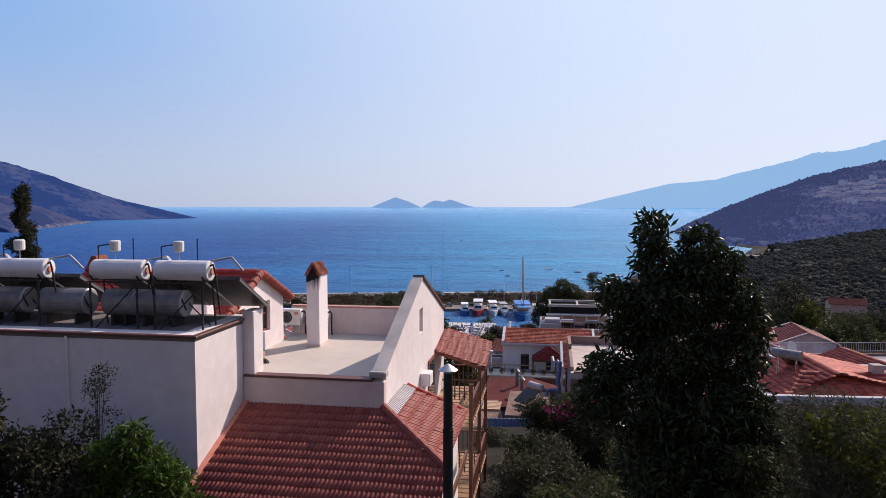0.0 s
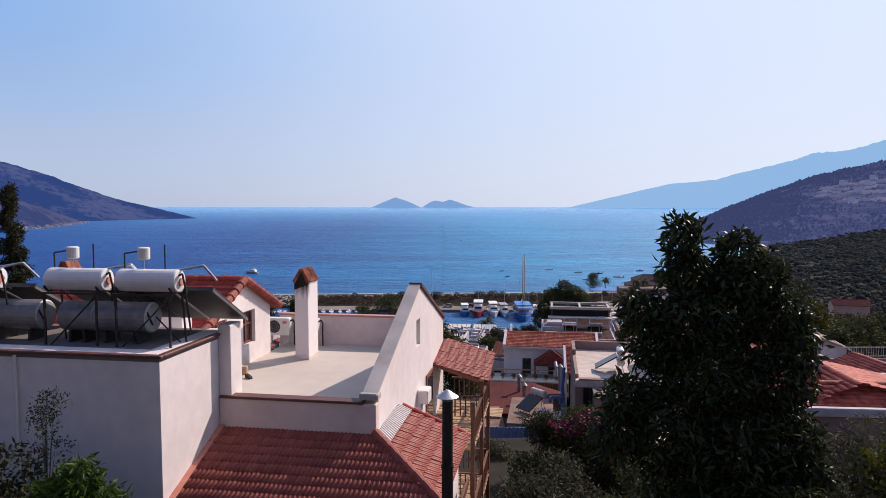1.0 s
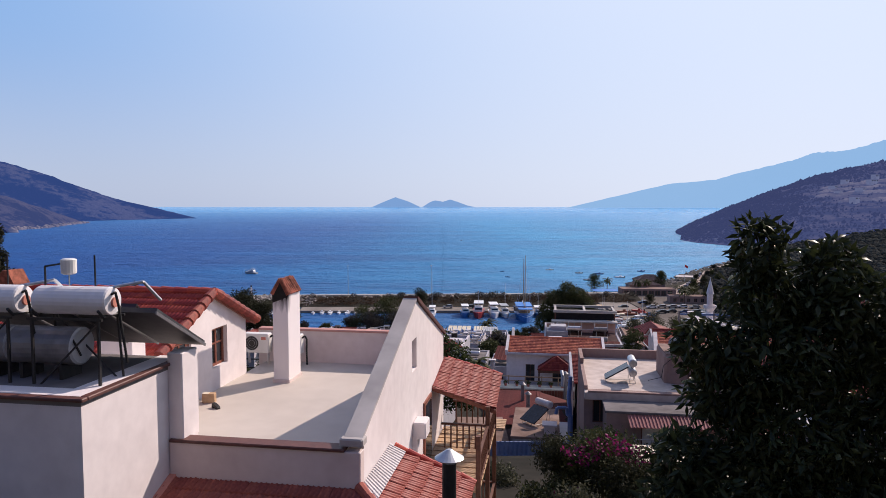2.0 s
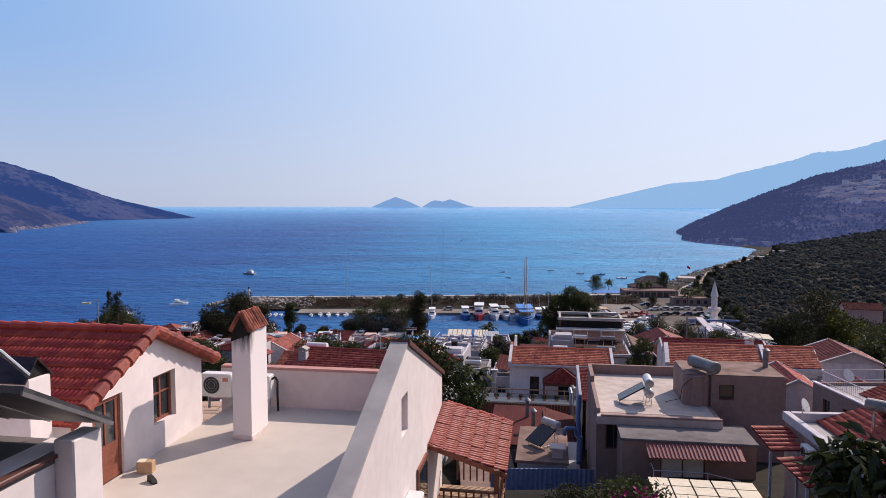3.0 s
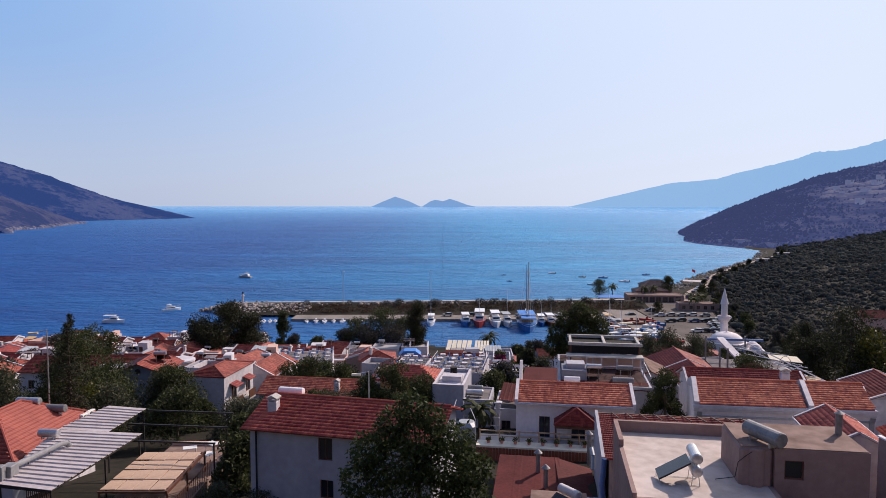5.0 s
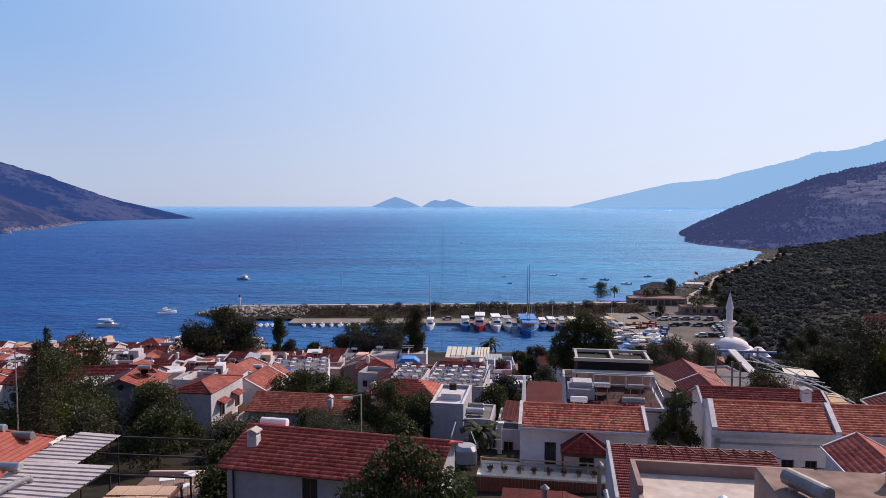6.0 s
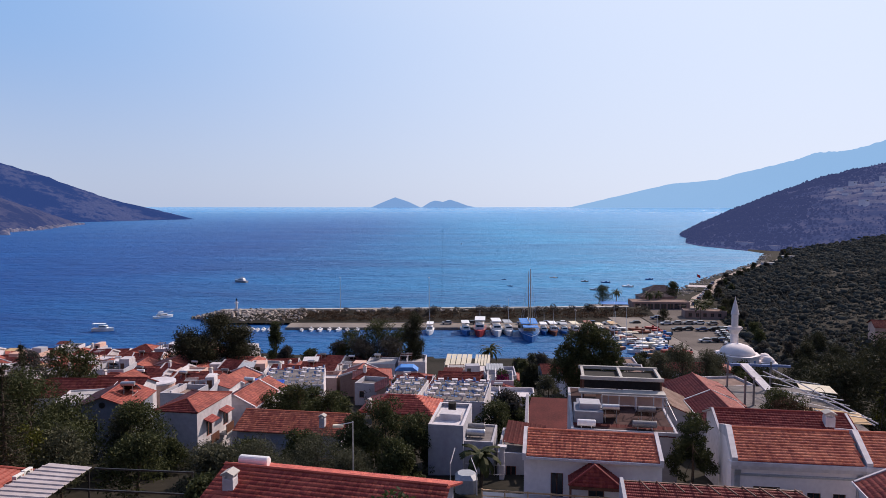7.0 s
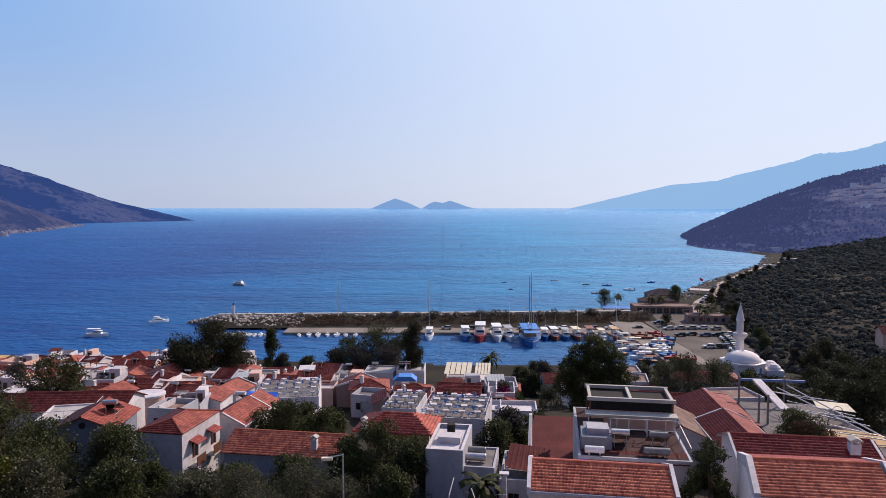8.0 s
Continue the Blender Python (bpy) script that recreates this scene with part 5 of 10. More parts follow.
    part("feed_pipe", Geo().path([(0.60, 0.05, 1.80), (1.15, 0.18, 1.90), (1.32, 0.42, 1.55)], 0.028, 8), STEEL, ob)
    part("vent_rod", Geo().tube((0.30, 0.1, 1.80), (0.30, 0.1, 2.35), 0.016, n=6), BLACKMETAL, ob)
    part("float_arm", Geo().path([(-0.62, 0.05, 1.6), (-0.62, 0.05, 2.15), (-0.30, 0.05, 2.20)], 0.018, 6), BLACKMETAL, ob)
    part("float_can", Geo().lathe([(0.09, 2.02), (0.125, 2.04), (0.13, 2.27), (0.10, 2.29)], 16, pose(-0.16, 0.05, 0)), PLASTIC, ob, "small white feed can")
    part("can_stem", Geo().tube((-0.16, 0.05, 1.80), (-0.16, 0.05, 2.03), 0.012, n=5), STEEL, ob)
    return ob


flue(pose(0.09, 13.9, 43.10))
for u, cold in ((-4.62, ((-1.35, -0.12), (-2.20, -1.40))), (-6.32, ((-2.28, -1.05),)), (-8.98, ((-1.35, -0.12),)), (-10.8, ((-1.35, -0.12),))):
    big_heater(u, "white water heater tank above a grey tank on roof stand", cold)

ob = thing("chimney", HOME @ pose(-11.75, 5.3, 43.6), "small white chimney with weathered orange tile cap", "chimney")
part("shaft", Geo().soft_box(-0.22, -0.24, -0.4, 0.22, 0.24, 0.70, 0.015), WHITE, ob)
part("cap", Geo().prism([(-0.29, -0.30, 0.70), (0.29, -0.30, 0.70), (0.08, -0.30, 1.10), (-0.08, -0.30, 1.10)], (0, 0.60, 0)), CAPTILE, ob)

ob = thing("cardboard_box", HOME @ pose(-5.45, 4.62, 41.342, 0, 0, 12), "small tan cardboard box on the terrace by the door", "box")
part("carton", Geo().soft_box(-0.16, -0.10, 0, 0.16, 0.10, 0.24, 0.01), WOODLIGHT, ob)
part("flap", Geo().box(-0.16, -0.10, 0.241, 0.0, 0.10, 0.248), CANVAS, ob)
ob = thing("shoe", HOME @ pose(-5.02, 4.15, 41.342, 0, 0, -35), "dark shoe lying on the cream terrace floor", "shoe")
part("sole", Geo().soft_box(-0.15, -0.05, 0, 0.15, 0.05, 0.03, 0.012), RUBBER, ob)
part("upper", Geo().prism([(-0.14, -0.045, 0.03), (0.15, -0.045, 0.03), (0.12, -0.045, 0.07), (-0.02, -0.045, 0.11), (-0.13, -0.045, 0.12)], (0, 0.09, 0)), BLACKMETAL, ob)

# garden round the house
tree("mango_tree", 5.05, 13.9, 36.2, 10.3, 2.0, LEAF_GLOSSY, "tall dark glossy-leaved tree beside the white house", 26000, 0.22, trunk=0.16, wide=0.34, fold=0.4, droop=0.6, blobs=[
    (-0.75, 0, 9.75, 0.34, 0.34, 0.50), (-0.62, 0.1, 9.15, 0.50, 0.5, 0.42), (0.28, 0.1, 9.5, 0.42, 0.42, 0.44), (0.10, -0.1, 9.0, 0.42, 0.4, 0.4), (0.75, 0.0, 9.15, 0.40, 0.4, 0.36),
    (-1.45, 0.1, 8.45, 0.42, 0.5, 0.40), (-0.7, -0.2, 8.3, 0.7, 0.6, 0.55), (0.2, 0.1, 8.4, 0.75, 0.6, 0.6), (1.0, 0.1, 8.35, 0.6, 0.6, 0.55), (1.35, 0, 7.8, 0.42, 0.5, 0.5), (-1.1, 0.2, 7.7, 0.55, 0.6, 0.4),
    (-0.3, 0, 7.4, 1.0, 0.9, 0.7), (0.9, 0, 7.2, 0.75, 0.8, 0.6), (-1.65, 0.1, 6.85, 0.48, 0.5, 0.42), (-1.9, 0, 6.2, 0.42, 0.5, 0.5), (-0.9, 0, 6.3, 0.9, 0.9, 0.8), (0.3, 0, 6.1, 1.1, 1.0, 0.9), (1.2, 0, 6.0, 0.62, 0.8, 0.8),
    (1.55, 0, 5.4, 0.42, 0.6, 0.45), (-0.75, 0, 5.0, 0.7, 0.9, 0.8), (0.2, 0, 4.8, 1.1, 1.0, 0.9), (1.1, 0, 4.6, 0.8, 0.9, 0.9), (-0.3, 0, 3.6, 0.95, 1.0, 0.8), (0.8, 0, 3.5, 1.0, 1.0, 0.8)])
tree("peach_tree", -6.1, 13.0, 37.0, 5.3, 1.2, LEAF_BRIGHT, "young fruit tree with long bright green leaves", 9000, 0.20, trunk=0.06, wide=0.24, fold=0.4, blobs=[
    (-0.05, 0, 4.85, 0.35, 0.4, 0.42), (-0.45, 0, 4.5, 0.5, 0.5, 0.45), (0.30, 0, 4.35, 0.5, 0.5, 0.45), (0.72, 0, 3.95, 0.42, 0.5, 0.42), (-0.7, 0, 4.0, 0.45, 0.5, 0.4), (0.1, 0, 3.7, 0.8, 0.6, 0.6), (1.05, 0.1, 3.3, 0.45, 0.5, 0.4), (0.3, 0, 3.1, 1.0, 0.6, 0.5), (1.6, 0.2, 2.9, 0.5, 0.4, 0.3)])
tree("garden_shrub", -7.7, 12.9, 36.6, 5.6, 1.6, LEAF_PINE, "dark leafy shrub before the white wall", 18000, 0.15, trunk=0.06, low=0.2, count=40, taper=0.35, wide=0.35)
tree("garden_shrub", -6.6, 12.2, 36.4, 4.6, 1.5, LEAF_PINE, "dark low shrub under the fruit tree", 14000, 0.15, trunk=0.06, low=0.1, count=36, taper=0.2, wide=0.35)
tree("garden_shrub", -9.3, 12.8, 36.8, 6.3, 1.7, LEAF_PINE, "dark leafy shrub with yellowing tips", 18000, 0.15, trunk=0.06, low=0.2, count=40, taper=0.4, wide=0.35, tint=(LEAF_YELLOW, [(0.2, -0.6, 4.3, 0.8, 0.3, 0.5), (-0.3, -0.5, 3.4, 0.9, 0.3, 0.5)], 500, "yellowing leaves"))
tree("bare_shrub", -7.4, 14.0, 37.0, 6.2, 1.0, LEAF_PINE, "thin twiggy shrub with sparse small leaves", 1300, 0.07, trunk=0.04, low=0.62, count=12, wide=0.4)
tree("tamarisk_bush", 8.0, 13.6, 36.3, 6.4, 1.9, LEAF_OLIVE, "feathery grey-green bush with yellowish tips", 16000, 0.20, trunk=0.08, low=0.25, count=34, taper=0.25, wide=0.12, tint=(LEAF_YELLOW, [(0.3, -0.4, 5.6, 1.2, 0.8, 0.6), (1.0, -0.6, 4.8, 1.0, 0.7, 0.8)], 1500, "yellow-green tips"))
tree("tamarisk_bush", 5.9, 12.6, 36.3, 5.6, 1.3, LEAF_MID, "dark green bush under the tall tree", 9000, 0.16, trunk=0.06, low=0.2, count=26, wide=0.3)
tree("bougainvillea", 5.9, 29.6, 33.4, 5.0, 2.4, LEAF_MID, "bougainvillea bush with magenta flower bracts", 10000, 0.18, low=0.2, count=40, taper=0.3, trunk=0.1, category="shrub", tint=(PETAL, [(-0.9, -0.9, 4.2, 0.8, 0.6, 0.4), (0.1, -0.8, 4.5, 0.8, 0.6, 0.35), (1.0, -0.8, 4.1, 0.7, 0.5, 0.35), (-1.6, -1.2, 2.6, 0.7, 0.5, 0.6), (-0.6, -1.5, 2.0, 0.8, 0.5, 0.5)], 650, "magenta flower bracts"))
tree("garden_shrub", 4.3, 30.2, 33.4, 4.4, 1.5, LEAF_PINE, "rounded dark green shrub before a blue-grey fence", 8000, 0.17, low=0.15, count=34, taper=0.35, trunk=0.08, wide=0.3, category="shrub")
tree("garden_shrub", 6.6, 28.6, 33.6, 4.4, 2.2, LEAF_PINE, "dark shrub grown into the bougainvillea", 9000, 0.18, low=0.1, count=34, taper=0.3, trunk=0.08, wide=0.3, category="shrub")
tree("garden_tree", 3.4, 38.0, 30.6, 2.6, 1.9, LEAF_OLIVE, "grey-green leafy tree behind the balconies", 7000, 0.22, low=0.2, count=26, trunk=0.1, wide=0.3)
tree("garden_tree", 10.6, 37.0, 30.8, 3.0, 2.2, LEAF_MID, "dark green leafy garden tree", 7000, 0.22, low=0.2, count=26, trunk=0.1, wide=0.35)
tree("garden_tree", 5.0, 33.2, 31.8, 1.8, 2.0, LEAF_MID, "low dark green shrubbery below the house", 6000, 0.20, low=0.1, count=24, trunk=0.08, wide=0.35)
tree("garden_tree", 9.5, 30.5, 32.6, 3.2, 2.4, LEAF_OLIVE, "low grey-green shrubbery below the house", 7000, 0.20, low=0.1, count=26, trunk=0.08, wide=0.3)
for x, y, r, h in ((3.0, 24.5, 2.0, 3.0), (5.8, 22.5, 2.2, 2.6), (9.4, 23.5, 2.4, 3.8), (11.8, 24.5, 2.4, 4.8), (3.6, 28.5, 2.0, 3.0), (8.6, 27.6, 2.2, 3.2), (11.0, 28.8, 2.4, 4.2), (14.2, 28.6, 2.4, 4.4), (3.4, 20.0, 1.6, 3.0), (13.0, 19.5, 2.6, 5.4), (16.0, 23.5, 2.6, 5.2), (7.6, 34.0, 2.2, 2.0), (12.6, 33.4, 2.2, 3.0), (2.6, 34.8, 1.8, 2.4), (10.5, 17.0, 2.0, 5.0), (4.3, 25.6, 2.0, 3.6), (7.4, 25.4, 2.2, 3.4), (6.0, 20.2, 2.0, 3.6), (4.6, 17.6, 1.6, 3.4)):
    tree("garden_shrub", x, y, float(ground_z(x, y)) - 0.4, h, r, random.choice((LEAF_MID, LEAF_MID, LEAF_OLIVE)), "dark green shrub filling the garden slope", 5000, 0.2, low=0.05, count=26, taper=0.3, trunk=0.07, category="shrub", group="garden shrubs", wide=0.35)
tree("cypress", -38.8, 63.0, 27.6, 20.6, 1.9, LEAF_PINE, "tall dark shaggy cypress rising above the roofs", 26000, 0.34, trunk=0.3, wide=0.3, blobs=[(random.uniform(-1.0, 1.0) * (1.15 - k / 60), random.uniform(-0.9, 0.9), 5 + 15.2 * k / 46, *([random.uniform(0.55, 1.1) * (1.25 - k / 70)] * 2), random.uniform(0.5, 0.8)) for k in range(47)])


# ---- nearer houses down the slope ----
def gabled(name, x, y, yaw, w, d, z0, eave, ridge, label, wall=WHITE_TOWN, tiles=CLAY_ISLE, front=(), right=(), left=(), over=0.35, along_front=True, col=0.24, row=0.34, group="", verge=None, seg=3, frames=WOODRED, bars=1, plain=False):
    """A house with a gable roof; its ridge along the front, or running back from it. Origin: the front left corner of the walls."""
    ob = thing(name, pose(x, y, 0, 0, 0, yaw), label, "house", group)
    walls(ob, w, d, z0, eave, wall, front, right, left, frames=frames, bars=0 if plain else bars, sills=not plain)
    drop = (ridge - eave) / (d / 2 if along_front else w / 2)
    low = eave - drop * over + 0.06
    if along_front:
        a = [(-over, -over, low), (w + over, -over, low), (w + over, d / 2, ridge), (-over, d / 2, ridge)]
        b = [(w + over, d + over, low), (-over, d + over, low), (-over, d / 2, ridge), (w + over, d / 2, ridge)]
        ends = [[(q, 0, eave), (q, d, eave), (q, d / 2, ridge - 0.1)] for q in (0.0, w - 0.25)]
        push, r0, r1 = (0.25, 0, 0), (-over, d / 2, ridge + 0.03), (w + over, d / 2, ridge + 0.03)
    else:
        a = [(-over, d + over, low), (-over, -over, low), (w / 2, -over, ridge), (w / 2, d + over, ridge)]
        b = [(w + over, -over, low), (w + over, d + over, low), (w / 2, d + over, ridge), (w / 2, -over, ridge)]
        ends = [[(0, q, eave), (w, q, eave), (w / 2, q, ridge - 0.1)] for q in (0.0, d - 0.25)]
        push, r0, r1 = (0, 0.25, 0), (w / 2, -over, ridge + 0.03), (w / 2, d + over, ridge + 0.03)
    for poly in ends:
        part("gable", Geo().prism(poly, push), wall, ob)
    for c in (a, b):
        tiled_roof(ob, c, tiles, col, row, seg=seg)
        if verge:
            for p, q in ((0, 3), (1, 2)):
                part("verge", Geo().prism([Vector(c[p]) + Vector((0, 0, -0.1)), Vector(c[q]) + Vector((0, 0, -0.1)), Vector(c[q]) + Vector((0, 0, 0.12)), Vector(c[p]) + Vector((0, 0, 0.12))], Vector(c[1 - p if p < 2 else 0]).lerp(Vector(c[p]), 1.0) - Vector(c[p]) + ((Vector(c[1]) - Vector(c[0])).normalized() * (0.2 if p == 0 else -0.2))), verge, ob)
            part("eave_gutter", Geo().box(-0.05, -0.12, -0.14, (Vector(c[1]) - Vector(c[0])).length + 0.05, 0.02, 0.02), verge, ob, m=Matrix.Translation(c[0]) @ ((Vector(c[1]) - Vector(c[0])).to_track_quat("X", "Z").to_matrix().to_4x4()))
    ridge_line(ob, r0, r1, 0.11, tiles, 0.45)
    return ob


def hipped(name, x, y, yaw, w, d, z0, eave, ridge, label, wall=WHITE_TOWN, tiles=CLAY_ISLE, front=(), right=(), left=(), over=0.35, col=0.26, row=0.36, group="", seg=3, plain=False):
    ob = thing(name, pose(x, y, 0, 0, 0, yaw), label, "house", group)
    walls(ob, w, d, z0, eave, wall, front, right, left, bars=0 if plain else 1, sills=not plain)
    k = min(w, d) / 2
    a, b = (k, d / 2), (w - k, d / 2)
    if w < d:
        a, b = (w / 2, k), (w / 2, d - k)
    low = eave - (ridge - eave) / k * over + 0.06
    p = [(-over, -over, low), (w + over, -over, low), (w + over, d + over, low), (-over, d + over, low)]
    A, B = (*a, ridge), (*b, ridge)
    faces = [[p[0], p[1], B, A], [p[1], p[2], B, B], [p[2], p[3], A, B], [p[3], p[0], A, A]] if w >= d else [[p[0], p[1], A, A], [p[1], p[2], B, A], [p[2], p[3], B, B], [p[3], p[0], A, B]]
    for c in faces:
        tiled_roof(ob, c, tiles, col, row, seg=seg)
    for s, e in ((p[0], A), (p[1], B if w >= d else A), (p[2], B), (p[3], A if w >= d else B), (A, B)):
        if (Vector(s) - Vector(e)).length > 0.3:
            ridge_line(ob, Vector(s) + Vector((0, 0, 0.05)), Vector(e) + Vector((0, 0, 0.03)), 0.11, tiles, 0.5)
    return ob


def flat(name, x, y, yaw, w, d, z0, top, label, wall=WHITE_TOWN, deck=ROOFDECK, front=(), right=(), left=(), parapet=0.6, group="", cap=None, plain=False):
    ob = thing(name, pose(x, y, 0, 0, 0, yaw), label, "house", group)
    walls(ob, w, d, z0, top, wall, front, right, left, bars=0 if plain else 1, sills=not plain)
    part("roof_slab", Geo().box(0.25, 0.25, top - 0.25, w - 0.25, d - 0.25, top), deck, ob)
    g = Geo()
    t = 0.2
    for a, b in (((0, 0), (w, 0)), ((w, t), (w, d - t)), ((w, d), (0, d)), ((0, d - t), (0, t))):
        g.panel(a, b, top + 0.002, top + parapet, t)
    part("parapet", g, wall, ob)
    if cap:
        part("parapet_cap", Geo().ring(w, d, 0.26, 0, 0.05), cap, ob, m=Matrix.Translation((0, 0, top + parapet + 0.002)) @ Matrix(((1, 0, 0, 0), (0, 0, 1, 0), (0, 1, 0, 0), (0, 0, 0, 1))))
    return ob


def block_chimney(x, y, z, high, label="white rendered chimney with a flat vented cap", wide=0.62, material=WHITE_TOWN):
    ob = thing("chimney", pose(x, y, z, 0, 0, -10), label, "chimney", group="house chimneys")
    h = wide / 2
    part("shaft", Geo().soft_box(-h, -h, -0.5, h, h, high * 0.72, 0.02), material, ob)
    for sx in (-1, 1):
        for sy in (-1, 1):
            part("stub", Geo().box(sx * h * 0.75 - 0.06, sy * h * 0.75 - 0.06, high * 0.72, sx * h * 0.75 + 0.06, sy * h * 0.75 + 0.06, high * 0.88), material, ob)
    part("cap", Geo().prism([(-h * 1.25, -h * 1.25, high * 0.88), (h * 1.25, -h * 1.25, high * 0.88), (h * 1.25, -h * 1.25, high * 0.93), (0, -h * 1.25, high * 1.08), (-h * 1.25, -h * 1.25, high * 0.93)], (0, h * 2.5, 0)), CONCRETE, ob)
    return ob


def loose_tank(x, y, z, yaw, material=TANKWHITE, long=1.7, r=0.29, label="white horizontal water tank on a low cradle"):
    ob = thing("water_tank", pose(x, y, z, 0, 0, yaw), label, "water tank", group="roof tanks")
    t = part("tank", Geo().tube((-long / 2, 0, r + 0.12), (long / 2, 0, r + 0.12), r, r, 18), material, ob)
    for s in (-1, 1):
        part("end_cap", Geo().lathe([(r, 0), (r * 0.9, 0.05), (0.0, 0.08)], 18), material, t, m=pose(s * long / 2, 0, r + 0.12, 0, 90 * s, 0))
        part("cradle", Geo().box(s * long * 0.3 - 0.04, -r * 0.8, 0, s * long * 0.3 + 0.04, r * 0.8, 0.22), STEEL, ob)
    return ob


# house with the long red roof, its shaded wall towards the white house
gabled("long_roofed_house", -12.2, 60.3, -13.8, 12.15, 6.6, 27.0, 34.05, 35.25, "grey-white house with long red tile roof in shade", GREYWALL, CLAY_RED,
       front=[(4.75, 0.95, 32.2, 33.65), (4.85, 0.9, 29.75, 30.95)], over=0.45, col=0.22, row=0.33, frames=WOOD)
block_chimney(-11.0, 61.75, 34.35, 1.25)
loose_tank(-10.4, 64.4, 34.75, -12)
single("downpipe", Geo().tube((-11.75, 60.05, 28), (-11.75, 60.05, 33.9), 0.06, n=8), RUBBER, "black downpipe on the shaded grey house wall", "downpipe")

# beige flat-roofed building with a stair tower
def beige_building():
    ob = thing("beige_building", pose(9.2, 48.4, 0, 0, 0, -9), "beige rendered flat-roofed building with stair tower", "building")
    walls(ob, 7.0, 9.8, 28.0, 34.50, BEIGE, front=[(0.55, 0.95, 32.35, 33.85)], frames=WOOD)
    part("rear_wall", Geo().box(7.003, 6.203, 28.0, 9.4, 9.8, 34.50), BEIGE, ob)
    part("roof_slab", Geo().box(0.25, 0.25, 34.25, 6.75, 9.55, 34.50).box(0.0, -0.7, 34.05, 7.0, -0.002, 34.50), CREAMDECK, ob, "cream stained roof deck")
    part("roof_kerb", Geo().box(0.0, 0.0, 34.503, 0.22, 9.6, 34.78).box(0.22, -0.7, 34.503, 7.0, -0.48, 34.62), BEIGE, ob)
    part("back_parapet", Geo().box(0.0, 9.6, 34.503, 9.4, 9.82, 35.18), BEIGE, ob)
    part("side_parapet", Geo().box(-0.02, 6.2, 34.79, 0.24, 9.59, 35.18), BEIGE, ob)
    part("tower", Geo().panel((7.0, 2.3), (11.3, 2.3), 28.0, 36.45, 0.25, [(0.45, 1.35, 34.95, 35.9)]).panel((11.3, 2.55), (11.3, 5.95), 28.0, 36.45, 0.25).panel((11.3, 6.2), (7.0, 6.2), 28.0, 36.45, 0.25).panel((7.0, 5.95), (7.0, 2.55), 34.503, 36.45, 0.25).box(7.25, 2.55, 36.2, 11.05, 5.95, 36.43), BEIGE, ob, "beige stair tower")
    part("tower_side", Geo().soft_box(5.4, 2.42, 34.503, 6.998, 6.2, 36.43, 0.16), BEIGE, ob)
    part("buttress", Geo().tube((6.2, 2.62, 34.503), (6.2, 2.62, 36.36), 0.42, 0.42, 16), BEIGE, ob, "rounded beige pilaster")
    part("tower_deck", Geo().box(7.05, 2.35, 36.453, 11.25, 6.15, 36.50).box(5.48, 2.5, 36.433, 7.04, 6.12, 36.47), STAINED, ob, "stained brown tower roof")
    window(ob, pose(7.45, 2.40, 34.95), 0.9, 0.95, WOOD, 0, 0.08, True, "square brown-framed window")
    part("annex", Geo().panel((1.2, -3.0), (8.2, -3.0), 28.0, 33.95, 0.25, [(2.05, 4.4, 31.6, 33.25)]).panel((8.2, -2.75), (8.2, 0.0), 28.0, 33.95, 0.25).panel((1.2, 0.0), (1.2, -2.75), 28.0, 33.95, 0.25).box(1.45, -2.75, 33.7, 7.95, -0.72, 33.95), BEIGE, ob)
    # shade on the annex roof put into its dark deck colour
    part("annex_roof", Geo().soft_box(1.1, -3.1, 33.953, 8.3, -0.01, 34.09, 0.03), DECKDARK, ob, "grey annex roof with its shade in the colour")
    window(ob, pose(3.25, -2.9, 31.6), 2.35, 1.65, WOOD, 1, 0.08, False, "wide brown-framed window with pale curtains", glass=PLASTIC)
    part("awning", ribbed([(2.5, -4.15, 33.44), (7.35, -4.15, 33.50), (7.3, -3.12, 33.86), (2.4, -3.12, 33.92)], 0.2, 0.05), REDAWN, ob, "dull red corrugated awning")
    part("balcony", Geo().box(2.6, -4.1, 31.3, 7.2, -3.0, 31.45), CONCRETE, ob)
    part("balcony_rail", Geo().path([(2.75, -3.0, 32.75), (2.75, -4.05, 32.75), (5.5, -4.05, 32.75), (7.15, -4.05, 32.4)], 0.03, 6).path([(2.75, -4.05, 31.4), (2.75, -4.05, 32.75)], 0.03, 6).path([(5.5, -4.05, 31.4), (5.5, -4.05, 32.75)], 0.03, 6).path([(2.75, -4.05, 32.3), (5.5, -4.05, 32.3)], 0.02, 6), WHITESHEET, ob)
    part("vent_pipe", Geo().path([(10.85, 4.9, 36.5), (10.85, 4.9, 37.6)], 0.17, 12).tube((10.85, 4.9, 37.6), (10.85, 4.9, 37.75), 0.25, 0.02, 12), TANKGREY, ob)
    part("cable", Geo().path([(5.9, 2.15, 36.3), (5.6, 2.1, 36.1), (5.3, 2.3, 35.7), (5.2, 2.4, 34.9), (4.4, 2.9, 34.53)], 0.02, 5), RUBBER, ob)
    return ob


beige_building()
loose_tank(16.25, 50.3, 36.47, -72, TANKGREY, 2.2, 0.38, "large grey water tank on the stair tower")
solar_heater(pose(12.55, 50.3, 34.505, 0, 0, -100), 2, STEEL, "steel solar water heater with two tanks on beige roof", 1.3)

